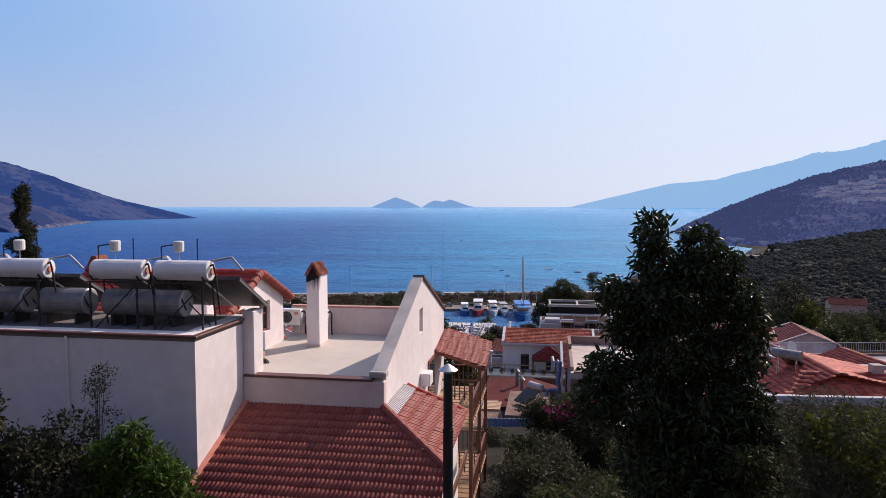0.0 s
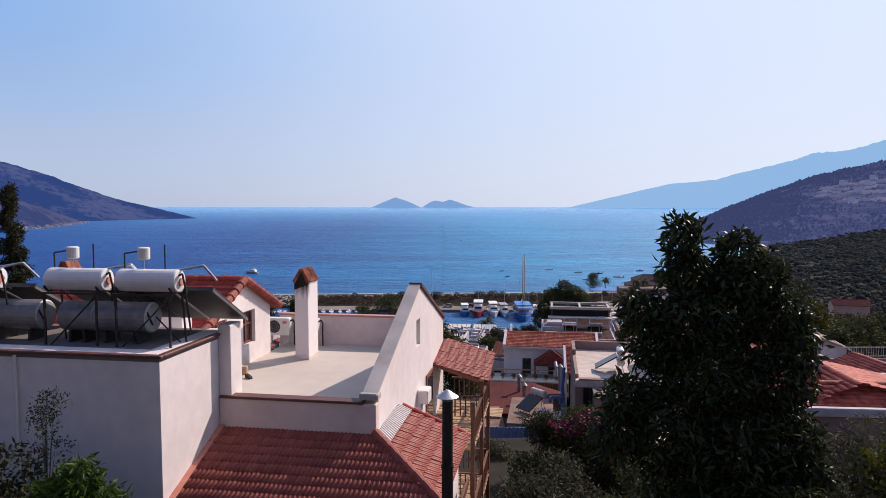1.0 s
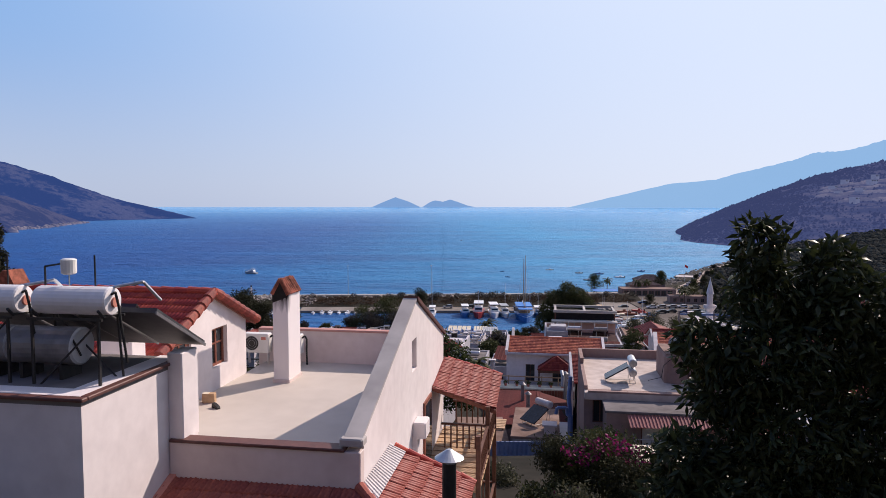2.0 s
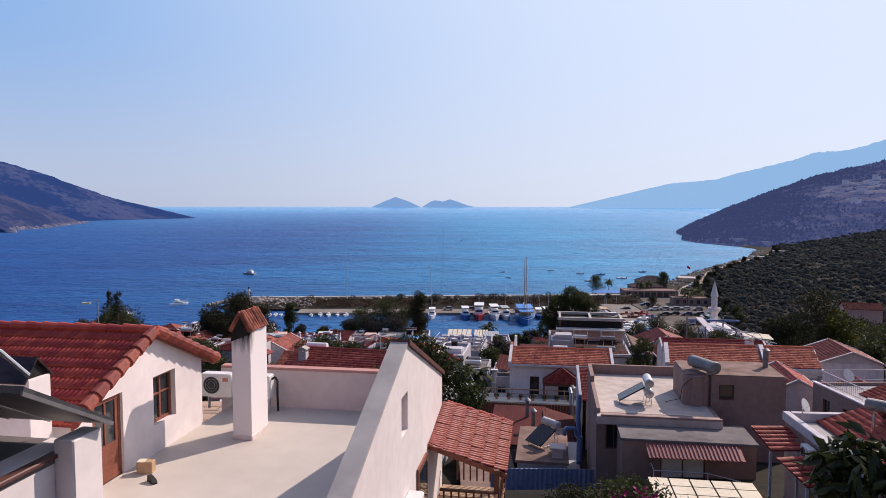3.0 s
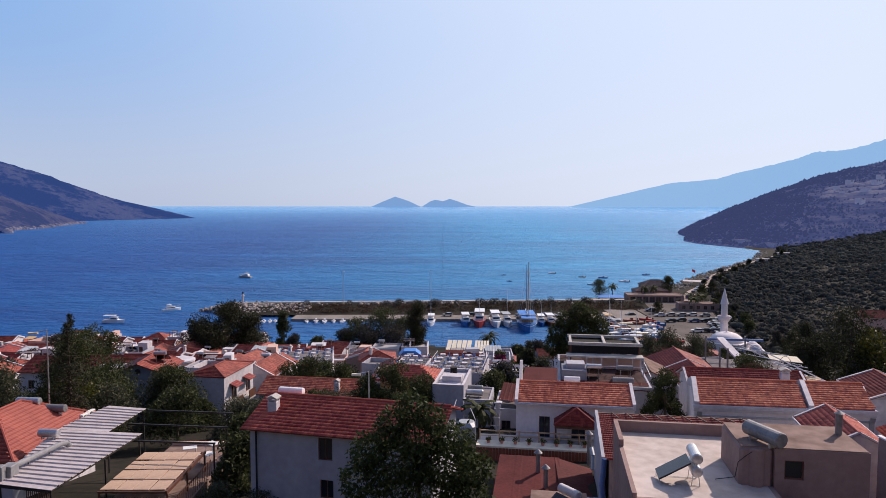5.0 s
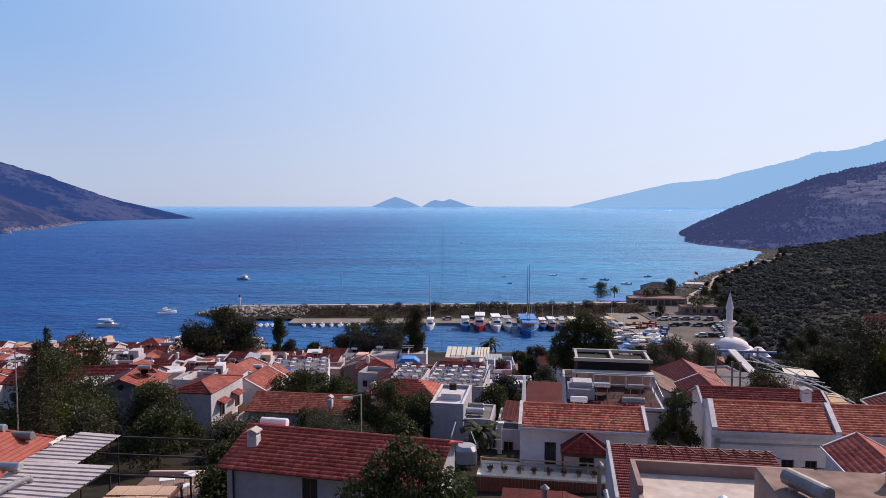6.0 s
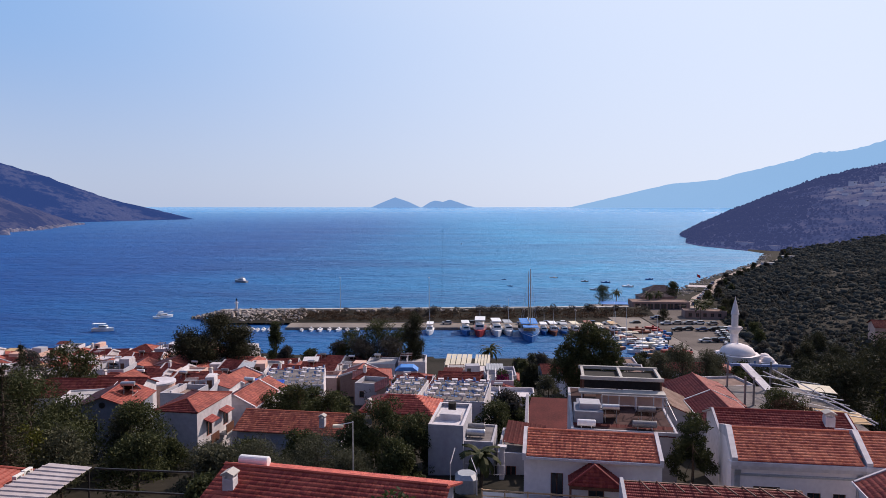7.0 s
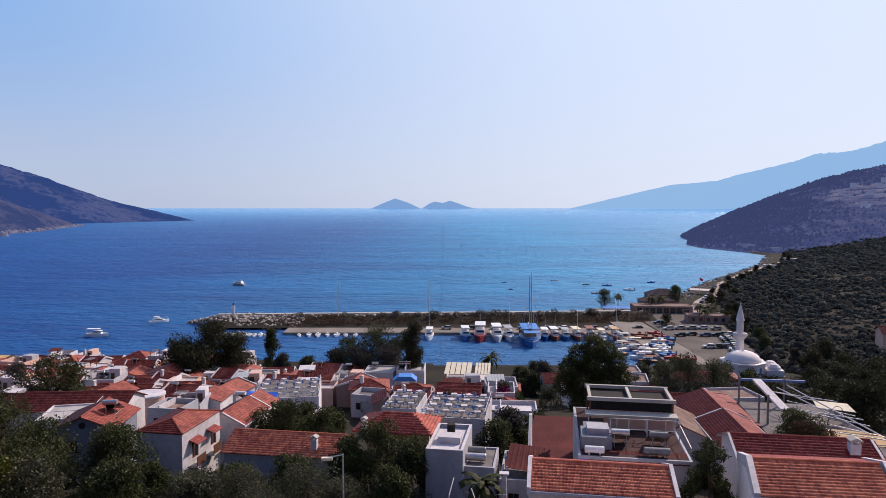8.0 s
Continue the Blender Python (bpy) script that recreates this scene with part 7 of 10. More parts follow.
part("duct", Geo().path([(-0.3, -0.3, 30.4), (-0.2, -0.3, 30.9), (0.5, -0.3, 30.9), (0.6, -0.3, 30.3), (0.9, -0.3, 30.3), (0.9, -0.3, 28.5)], 0.13, 12), BLUESHEET, ob)
part("duct", Geo().path([(0.4, 1.0, 32.2), (0.5, 1.4, 32.9), (0.5, 1.9, 33.2)], 0.14, 12), GREYSHEET, ob)
ob = thing("timber_pallet", pose(3.3, 57.8, 28.7, 0, 0, -9), "weathered timber pallet lying in the yard", "pallet")
for i in range(6):
    part("slat", Geo().soft_box(0, i * 0.4, 0.12, 1.6, i * 0.4 + 0.32, 0.15, 0.005), WOODLIGHT, ob)
for x in (0.1, 0.8, 1.5):
    part("bearer", Geo().box(x - 0.05, 0, 0, x + 0.05, 2.3, 0.118), WOODLIGHT, ob)
single("pavement_yard", Geo().box(1.2, 50.4, 26.0, 5.0, 61.0, 28.68), STAINED, "pale paved yard between the sheds", "yard", "structure")
ob = thing("flue_pipe", pose(7.3, 66.2, 27.5), "old dark metal flue with conical cap", "flue", group="yard flues")
part("pipe", Geo().tube((0, 0, 0), (0, 0, 2.5), 0.16, n=12), TANKGREY, ob)
part("cap", Geo().lathe([(0.32, 2.55), (0.05, 2.8)], 14), TANKGREY, ob)
copy_thing(ob, pose(7.5, 63.8, 27.3))
copy_thing(ob, pose(12.0, 70.6, 27.4))
ob = thing("tiled_lean_to", pose(11.2, 61.2, -0.5, 0, 0, -9), "low building with dark red tiles and bare rafters", "shed")
part("wall", Geo().box(0.1, 0.1, 26, 10.2, 6.4, 31.9), GREYWALL, ob)
tiled_roof(ob, [(-0.2, -0.4, 32.15), (10.4, -0.4, 32.15), (10.4, 6.6, 33.0), (-0.2, 6.6, 33.0)], CLAY_DARK, 0.24, 0.34, seg=4)
part("side_wall", Geo().prism([(-0.45, -0.5, 26), (-0.45, 6.8, 26), (-0.45, 6.8, 33.2), (-0.45, -0.5, 32.3)], (0.22, 0, 0)), GREYWALL, ob)
part("top_plate", Geo().box(-0.2, 6.62, 32.9, 10.4, 6.74, 33.06), WOOD, ob)
for i in range(10):
    part("rafter", Geo().tube((0.8 + i * 1.02, 6.7, 33.1), (1.15 + i * 1.02, 4.9, 33.25), 0.05, n=6), WOOD, ob)
ob = thing("blue_fence", pose(3.0, 50.0, 28.1, 0, 0, -2), "blue-grey corrugated sheet fence", "fence")
for i in range(34):
    part("sheet", Geo().prism([(i * 0.3, 0, 0), (i * 0.3 + 0.15, -0.07, 0), (i * 0.3 + 0.3, 0, 0), (i * 0.3 + 0.3, 0.02, 0), (i * 0.3, 0.02, 0)], (0, 0, 2.4)), FENCEBLUE, ob)
ob = thing("slatted_canopy", pose(9.2, 48.4, 0, 0, 0, -9), "pale slatted canopy below the beige building", "pergola")
for i in range(5):
    for j in range(3):
        part("panel", Geo().soft_box(2.3 + i * 1.04, -8.0 + j * 1.0, 32.75, 2.3 + i * 1.04 + 0.97, -7.08 + j * 1.0, 32.79, 0.01), CANVAS, ob)
for q in ((2.35, -7.9), (7.4, -7.9), (2.35, -5.2), (7.4, -5.2)):
    part("post", Geo().tube((q[0], q[1], 28), (q[0], q[1], 32.74), 0.05, n=8), BLACKMETAL, ob)


# ---- the town between the houses and the harbour ----
# flat building with pergola frames and water heaters
ob = flat("pergola_building", 12.1, 85.6, -9, 9.2, 14.0, 22.0, 29.9, "white flat-roofed building with rooftop pergola frames", GREYWALL, FELT, front=[(1.2, 1.0, 26.5, 28.2), (4.5, 1.0, 26.5, 28.2)], parapet=0.06)
part("roof_room", Geo().soft_box(0.3, 1.6, 29.903, 2.9, 4.6, 31.05, 0.03), BLUEGREY, ob, "blue-grey rooftop store")
part("roof_box", Geo().soft_box(0.8, 2.4, 31.053, 2.7, 4.2, 31.55, 0.03), GREYWALL, ob)
for x in (3.0, 4.6, 6.2, 7.8, 9.0):
    part("frame_post", Geo().tube((x, 4.9, 29.903), (x, 4.9, 31.75), 0.045, n=6), WHITESHEET, ob)
part("frame_rail", Geo().tube((3.0, 4.9, 31.75), (9.0, 4.9, 31.75), 0.045, n=6).tube((3.0, 4.9, 30.8), (9.0, 4.9, 30.8), 0.03, n=6), WHITESHEET, ob)
for x in (3.0, 6.2, 9.0):
    part("frame_arm", Geo().tube((x, 4.9, 31.75), (x, 6.3, 31.2), 0.035, n=6), WHITESHEET, ob)
part("back_wall", Geo().soft_box(2.6, 7.6, 29.903, 9.0, 7.8, 31.2, 0.03), PINK, ob)
part("front_roof", ribbed([(0.2, -0.15, 29.6), (9.0, -0.15, 29.6), (9.0, 1.55, 30.0), (0.2, 1.55, 30.0)], 0.8, 0.02), REDSHEET, ob, "dark red sheet roof strip")
for x, y in ((1.4, 8.6), (9.0, 8.6), (5.2, 8.6), (1.4, 13.2), (9.0, 13.2), (5.2, 13.2)):
    part("pergola_post", Geo().box(x - 0.09, y - 0.09, 29.903, x + 0.09, y + 0.09, 32.3), WOOD, ob)
for y, z in ((8.6, 32.3), (13.2, 32.3)):
    part("pergola_beam", Geo().soft_box(1.1, y - 0.17, z, 9.3, y + 0.17, z + 0.32, 0.03), CONCRETE, ob, "pale concrete pergola beam")
for x in (1.4, 5.2, 9.0):
    part("pergola_beam", Geo().box(x - 0.14, 8.78, 32.3, x + 0.14, 13.02, 32.56), CONCRETE, ob)
part("canopy_strip", Geo().box(1.56, 8.9, 32.1, 5.04, 12.95, 32.16), SOOT, ob, "black sheet of the shade canopy and dark gap below")
part("canopy_strip", Geo().box(5.36, 8.9, 32.1, 8.84, 12.95, 32.16), SOOT, ob, "black sheet of the shade canopy and dark gap below")
# black sheet put in for the darkness of the gap under the beam
part("dark_gap_sheet", Geo().box(1.5, 8.5, 31.42, 8.9, 8.56, 32.25), SOOT, ob, "black sheet of the shade canopy and dark gap below")
part("porch_slab", Geo().soft_box(0.9, 7.0, 31.22, 9.3, 8.4, 31.4, 0.03), CONCRETE, ob, "white concrete porch slab")
for x in (1.2, 3.8, 6.4, 9.0):
    part("porch_post", Geo().box(x - 0.06, 7.06, 29.903, x + 0.06, 7.18, 31.21), WHITE_TOWN, ob)
part("roof_cabinet", Geo().soft_box(0.6, 4.62, 29.903, 2.4, 6.1, 31.0, 0.03), BLUEGREY, ob)
part("stair_rail", Geo().path([(9.1, 0.2, 30.1), (9.1, 0.2, 31.0), (9.1, 6.0, 31.3)], 0.03, 5), STEEL, ob)
solar_heater(pose(16.1, 87.6, 29.91, 0, 0, 171), 1, STEEL, "steel solar water heater on a pergola-topped roof", 1.8)
solar_heater(pose(19.2, 86.9, 29.91, 0, 0, 171), 1, TANKGREY, "grey solar water heater on a pergola-topped roof", 1.8)
loose_tank(13.5, 85.9, 29.95, -9, TANKWHITE, 1.5, 0.3)
loose_tank(18.6, 85.4, 29.95, -9, TANKGREY, 2.0, 0.32, "grey horizontal tank lying on the dark roof")
single("blue_tarpaulin", Geo().prism([(12.0, 84.6, 29.2), (13.8, 84.3, 29.2), (14.0, 85.4, 29.6), (12.2, 85.6, 29.7)], (0, 0, 0.04)), BLUETARP, "crumpled blue tarpaulin behind the clay roof", "tarpaulin")

# grey cube house with arch and tanks
ob = flat("grey_cube_house", -0.9, 91.8, -9, 3.5, 7.6, 21.0, 27.9, "blue-grey cube house with white roof parapet", GREYWALL, WHITE_TOWN, parapet=0.35, cap=WHITE_TOWN)
part("roof_shelter", Geo().soft_box(0.7, 2.6, 27.903, 2.9, 4.2, 28.55, 0.05), WHITE_TOWN, ob)
part("chimney_pot", Geo().tube((1.6, 5.6, 27.9), (1.6, 5.6, 28.9), 0.42, 0.42, 14), SOOT, ob)
flat("tank_house", 2.55, 92.0, -9, 3.0, 5.4, 21.0, 26.4, "small grey flat-roofed annex carrying water tanks", GREYWALL, DECKDARK, parapet=0.15)
loose_tank(4.0, 95.2, 26.42, -9, TANKGREY, 1.8, 0.36, "grey tank on a cube house roof")
loose_tank(3.9, 93.4, 26.42, -9, STEEL, 1.8, 0.36, "steel tank on a cube house roof")
ob = flat("stepped_white_house", 5.9, 90.6, -9, 3.4, 7.4, 21.0, 25.6, "narrow grey house with white stair wall and railings", GREYWALL, DECKDARK, front=[(0.8, 1.0, 22.9, 24.6)], parapet=0.3)
part("lean_to_roof", ribbed([(0.4, 1.0, 26.6), (4.4, 0.4, 26.4), (4.6, 4.6, 27.4), (0.6, 4.6, 27.2)], 0.5, 0.03), REDSHEET, ob, "rusty red lean-to roof")
for q in ((0.6, 1.1), (4.2, 0.7), (4.4, 4.4), (0.8, 4.4)):
    part("roof_post", Geo().box(q[0] - 0.05, q[1] - 0.05, 25.6, q[0] + 0.05, q[1] + 0.05, 26.5 + 0.2 * q[1] / 1.2), WHITE_TOWN, ob)
part("pillar", Geo().soft_box(0.3, -1.8, 22.0, 0.75, -1.4, 27.0, 0.03), WHITE_TOWN, ob)
part("pillar_cap", Geo().soft_box(0.1, -1.95, 27.002, 0.95, -1.25, 27.15, 0.03), WHITE_TOWN, ob)
part("stair_wall", Geo().prism([(2.4, 5.0, 25.6), (2.4, 9.6, 25.6), (2.4, 9.6, 29.2), (2.4, 9.0, 29.2), (2.4, 5.0, 27.2)], (0.3, 0, 0)), WHITE_TOWN, ob)
railing([(2.6, 87.0), (6.2, 86.4)], 25.2, 1.0, "white railing of a small terrace")
ob = thing("covered_boat_rack", pose(2.5, 82.3, 25.6), "grey canvas-covered equipment with white frame", "cover")
part("cover", Geo().soft_box(-0.9, -0.7, 0, 1.0, 1.2, 1.5, 0.35), GREYSHEET, ob)
part("frame", Geo().path([(0.9, -0.9, 0), (0.9, -0.9, 2.0), (0.5, 0.8, 2.6)], 0.04, 6), WHITESHEET, ob)
part("frame", Geo().path([(-1.3, -0.5, 0), (-1.3, -0.5, 2.6), (-0.9, 1.0, 3.4)], 0.04, 6), WHITESHEET, ob)
ob = thing("dark_red_hall", pose(9.2, 98.0, 0, 0, 0, -9), "low hall with plain dark red sheet roof", "hall")
part("wall", Geo().box(0.2, 0.2, 18.0, 7.2, 10.6, 24.9), GREYWALL, ob)
part("roof", ribbed([(0, 0, 25.0), (7.4, 0, 25.0), (6.8, 11.0, 26.1), (0.6, 11.0, 26.1)], 2.4, 0.006), REDSHEET, ob)

# long red roof and dark red sheds behind the moulded houses
gabled("long_red_house", 25.2, 84.6, -9, 11.0, 6.0, 22.0, 30.0, 31.2, "white house with long dark red tile roof", WHITE_TOWN, CLAY_DARK, verge=WHITE_TOWN, over=0.3)
block_chimney(34.6, 84.6, 30.3, 1.5, "pink-white chimney with arched vent openings", 0.8)
gabled("dark_roofed_house", 28.9, 96.5, -6, 5.4, 9.5, 20.0, 26.6, 27.8, "white-edged house with dark red ribbed roof", WHITE_TOWN, CLAY_DARK, along_front=False, verge=WHITE_TOWN)
gabled("dark_roofed_house", 30.0, 107.5, -6, 7.0, 10.0, 18.0, 25.6, 27.0, "house with dark red sheet roof and white wall", WHITE_TOWN, CLAY_DARK, along_front=False)
gabled("grey_gabled_house", 23.6, 101.5, -9, 5.2, 8.0, 18.0, 26.3, 27.5, "small grey-green gabled house", GREYWALL, STAINED, along_front=False)
gabled("red_roofed_villa", 27.5, 130.0, -9, 9.5, 8.5, 14.0, 20.0, 22.0, "white villa with bright red roof", WHITE_TOWN, CLAY_ISLE)
ob = thing("roof_restaurant", pose(36.0, 97.0, 0, 0, 0, -9), "rooftop restaurant with white beams and tan awnings", "restaurant")
part("body", Geo().box(0, 0, 18.0, 10.5, 20, 25.2), WHITE_TOWN, ob)
part("deck", Geo().soft_box(-0.2, -0.2, 25.203, 10.7, 20.2, 25.4, 0.04), DECKDARK, ob)
for x, y in ((-0.1, 11.0), (0.9, 11.0), (-0.1, 19.5), (5.5, 20.0)):
    part("post", Geo().box(x - 0.1, y - 0.1, 25.4, x + 0.1, y + 0.1, 28.9), TANKGREY, ob)
part("top_beam", Geo().box(0.2, 19.9, 28.2, 8.0, 20.15, 28.5), BLUESHEET, ob, "blue-grey top beam")
part("ramp_wall", Geo().prism([(0.5, 16.0, 29.2), (1.5, 16.0, 29.2), (2.3, 8.0, 27.9), (1.3, 8.0, 27.9)], (0, 0, 0.25)), WHITE_TOWN, ob, "white sloping wall top")
for k in range(4):
    part("rafter", Geo().tube((3.0, 4.0 + k * 3.6, 28.2), (9.8, 2.5 + k * 3.6, 27.2), 0.05, n=6), STEEL, ob)
for y in (1.0, 8.0, 15.0):
    part("purlin", Geo().tube((2.6, y, 28.2), (9.9, y, 27.3), 0.06, n=6), STEEL, ob)
part("long_beam", Geo().tube((4.0, 18.0, 28.0), (9.9, 0.2, 26.9), 0.08, n=8), WHITE_TOWN, ob)
part("long_beam", Geo().tube((5.2, 18.0, 28.3), (10.3, 0.4, 27.0), 0.08, n=8), WHITE_TOWN, ob)
part("awning", Geo().prism([(3.6, 0.6, 26.9), (9.6, 0.2, 26.9), (9.4, 3.0, 27.3), (3.9, 3.6, 27.5)], (0, 0, 0.05)), TANCANVAS, ob, "tan canvas awning")
part("awning", Geo().prism([(6.6, 12.0, 27.3), (10.4, 11.0, 27.2), (10.4, 13.4, 27.5), (6.8, 14.0, 27.6)], (0, 0, 0.05)), CANVAS, ob, "cream canvas awning")
part("hoop", Geo().path([(7.2 + 0.9 * math.cos(a / 10 * math.pi), 8.0, 26.8 + 1.9 * math.sin(a / 10 * math.pi)) for a in range(11)], 0.03, 5), BLACKMETAL, ob)
tree("climbing_vine", 37.0, 96.6, 22.0, 8.4, 3.4, LEAF_MID, "reddish climbing vine over the restaurant edge", 12000, 0.22, low=0.5, count=30, taper=0.2, trunk=0.08, category="vine", tint=(LEAF_DRY, [(-0.8, -1.2, 7.2, 1.4, 0.8, 0.7), (0.9, -1.4, 6.4, 1.6, 0.8, 0.7), (-1.6, -1.2, 6.0, 1.2, 0.8, 0.7)], 2600, "reddish dry leaves"))


def table_set(x, y, z, yaw, group, cloth=WHITE_TOWN):
    ob = thing("restaurant_table", pose(x, y, z, 0, 0, yaw), "white-clothed restaurant table and two chairs", "table", group)
    part("tabletop", Geo().soft_box(-0.42, -0.42, 0.55, 0.42, 0.42, 0.76, 0.03), cloth, ob)
    part("leg", Geo().tube((0, 0, 0), (0, 0, 0.55), 0.2, 0.1, 8), STEEL, ob)
    for k in (0, 2):
        a = k * math.pi / 2
        m = pose(0.85 * math.cos(a), 0.85 * math.sin(a), 0, 0, 0, math.degrees(a))
        c = part("chair", Geo().box(-0.22, -0.22, 0.40, 0.22, 0.22, 0.46), BLUESHEET, ob, m=m)
        part("backrest", Geo().box(0.18, -0.22, 0.46, 0.23, 0.22, 0.92), BLUESHEET, c)
    return ob


def restaurant(x, y, yaw, w, d, z0, top, label, rows, cols, roof=None, wall=WHITE_TOWN, rail=WHITESHEET):
    ob = flat("terrace_restaurant", x, y, yaw, w, d, z0, top, label, wall, DECKDARK, front=[(1.0 + 2.4 * i, 1.2, top - 2.4, top - 0.9) for i in range(int((w - 1.5) / 2.4))], parapet=0.12)
    base = pose(x, y, top, 0, 0, yaw)
    first = None
    for i in range(rows):
        for j in range(cols):
            m = base @ pose(1.1 + (w - 2.2) * j / max(1, cols - 1), 1.1 + (d - 2.2) * i / max(1, rows - 1), 0, 0, 0, random.choice((0, 10, 45)))
            if first is None:
                first = table_set(0, 0, 0, 0, "tables of the terrace restaurants")
                first.matrix_world = m
            else:
                copy_thing(first, m)
    for a, b in (((0.1, 0.1), (w - 0.1, 0.1)), ((w - 0.1, 0.1), (w - 0.1, d - 0.1)), ((0.1, d - 0.1), (0.1, 0.1))):
        part("top_rail", Geo().tube((*a, top + 1.0), (*b, top + 1.0), 0.04, n=6), rail, ob)
        n = 8
        for k in range(n + 1):
            q = Vector((*a, top)).lerp(Vector((*b, top)), k / n)
            part("rail_post", Geo().tube(q, q + Vector((0, 0, 1.0)), 0.025, n=5), rail, ob)
    return ob


restaurant(-2.2, 116.0, -9, 8.4, 10.0, 17.0, 23.6, "white terrace restaurant with set tables on its roof", 4, 4)
restaurant(-8.6, 131.0, -9, 5.4, 9.0, 13.5, 20.2, "restaurant terrace with white tables and dark railings", 3, 3, rail=BLACKMETAL)
restaurant(-32.0, 146.0, 8, 11.0, 12.0, 12.0, 17.2, "open roof terrace crowded with tables and planters", 4, 4)
ob = thing("canvas_roof", pose(-9.9, 107.6, 0, 0, 0, -9), "faded terracotta tent roof over a restaurant", "tent roof")
for c in ([(0, 0, 24.6), (9.6, 0, 24.6), (6.5, 3.4, 26.1), (3.2, 3.4, 26.1)], [(9.6, 0, 24.6), (9.6, 7.0, 24.6), (6.5, 3.4, 26.1), (6.5, 3.4, 26.1)], [(0, 7.0, 24.6), (0, 0, 24.6), (3.2, 3.4, 26.1), (3.2, 3.4, 26.1)], [(9.6, 7, 24.6), (0, 7, 24.6), (3.2, 3.4, 26.1), (6.5, 3.4, 26.1)]):
    tiled_roof(ob, c, CLAY_RED, 0.3, 0.4, seg=3)
for q in ((0.3, 0.3), (9.3, 0.3), (9.3, 6.7), (0.3, 6.7), (4.8, 0.3)):
    part("post", Geo().box(q[0] - 0.09, q[1] - 0.09, 20, q[0] + 0.09, q[1] + 0.09, 24.6), WOODLIGHT, ob)
part("inner_wall", Geo().box(1, 3, 20, 8.6, 6.4, 23.6), TANCANVAS, ob)
ob = thing("striped_awning", pose(1.0, 189.0, 0, 0, 0, -6), "cream striped canvas awning over a terrace", "awning")
for i in range(5):
    part("canvas_strip", Geo().prism([(i * 1.3, 0, 10.9), (i * 1.3 + 1.1, 0, 10.9), (i * 1.3 + 1.1, 6.5, 12.2), (i * 1.3, 6.5, 12.2)], (0, 0, 0.06)), CANVAS, ob)
    part("canvas_strip", Geo().prism([(7.2 + i * 0.75, 0, 11.0), (7.2 + i * 0.75 + 0.6, 0, 11.0), (7.2 + i * 0.75 + 0.6, 6.5, 12.2), (7.2 + i * 0.75, 6.5, 12.2)], (0, 0, 0.06)), CANVAS, ob)
for q in ((0, 0), (6.3, 0), (10.8, 0), (0, 6.4), (10.8, 6.4)):
    part("post", Geo().tube((q[0], q[1], 5), (q[0], q[1], 11.6), 0.06, n=6), WHITESHEET, ob)
part("body", Geo().box(0.2, 1.0, 5.0, 10.6, 6.2, 9.4), WHITE_TOWN, ob)
ob = thing("blue_marquee", pose(-7.6, 176.0, 0), "blue tent roof over a white stall", "tent")
part("roof", Geo().prism([(-2.6, 0, 12.6), (2.6, 0, 12.6), (1.4, 0, 13.5), (-1.4, 0, 13.5)], (0, 3.4, 0)), AWNBLUE, ob)
part("frame", Geo().box(-2.4, 0.2, 7, 2.4, 3.2, 12.5), WHITE_TOWN, ob)
single("blue_tarpaulin", Geo().prism([(-32.5, 140.2, 18.5), (-27.2, 139.6, 18.3), (-27.0, 142.5, 19.2), (-29.5, 143.4, 18.9), (-32.2, 142.8, 19.3)], (0, 0.1, 0.3)), BLUETARP, "bright blue tarpaulin spread over a roof", "tarpaulin")

# houses of the left quarter, by hand where they are large
# wall colour darkened for the shade of the trees before it
gabled("gabled_grey_house", -41.2, 101.2, 4, 6.4, 6.8, 18.0, 27.0, 28.3, "grey gabled house with round attic window and red roof", BLUEGREY, CLAY_ISLE, front=[(1.6, 1.0, 24.2, 25.6)], along_front=False, verge=None, col=0.28)
single("attic_roundel", Geo().tube((-38.0, 101.3, 27.3), (-38.0, 101.9, 27.3), 0.34, 0.38, 20), BLACKMETAL, "round dark attic window in a grey gable", "window")
solar_heater(pose(-36.4, 104.6, 27.55, 0, 0, 187), 1, STEEL, "solar water heater lying on a red tile roof", 1.8)
ob = hipped("white_balcony_house", -31.7, 100.25, -9, 5.2, 8.2, 18.0, 27.0, 27.75, "white house with hipped red roof and side balconies", WHITE_TOWN, CLAY_ISLE, over=0.08, right=[(2.0, 1.3, 23.6, 25.4), (6.0, 1.3, 23.6, 25.4), (2.0, 1.3, 20.6, 22.4)], col=0.28)
for y in (2.2, 5.8):
    part("porch_roof", slab([(5.2, y - 0.8, 25.7), (5.2, y + 1.0, 25.7), (5.21, y + 1.0, 26.0), (5.21, y - 0.8, 26.0)]), CLAY_DARK, ob)
    tiled_roof(ob, [(6.2, y - 0.8, 25.5), (6.2, y + 1.0, 25.5), (5.22, y + 1.0, 25.9), (5.22, y - 0.8, 25.9)], CLAY_DARK, 0.28, 0.34, name="porch_roof")
    part("balcony", Geo().box(5.2, y - 0.8, 22.9, 6.15, y + 1.0, 23.1), CONCRETE, ob)
    part("balcony_screen", Geo().box(6.07, y - 0.8, 23.1, 6.15, y + 1.0, 24.1), WOOD, ob)
gabled("white_side_house", -28.0, 110.0, -9, 5.0, 7.0, 18.0, 24.9, 26.2, "white house with red roof behind the balconies", WHITE_TOWN, CLAY_ISLE, right=[(2.0, 1.0, 22.0, 23.4), (4.6, 1.0, 22.0, 23.4)], along_front=False, verge=WHITE_TOWN)
gabled("broad_red_house", -22.7, 101.0, -9, 12.2, 6.4, 18.0, 24.7, 26.0, "low house with patched red-orange tile roof", GREYWALL, CLAY_OLD, col=0.26)
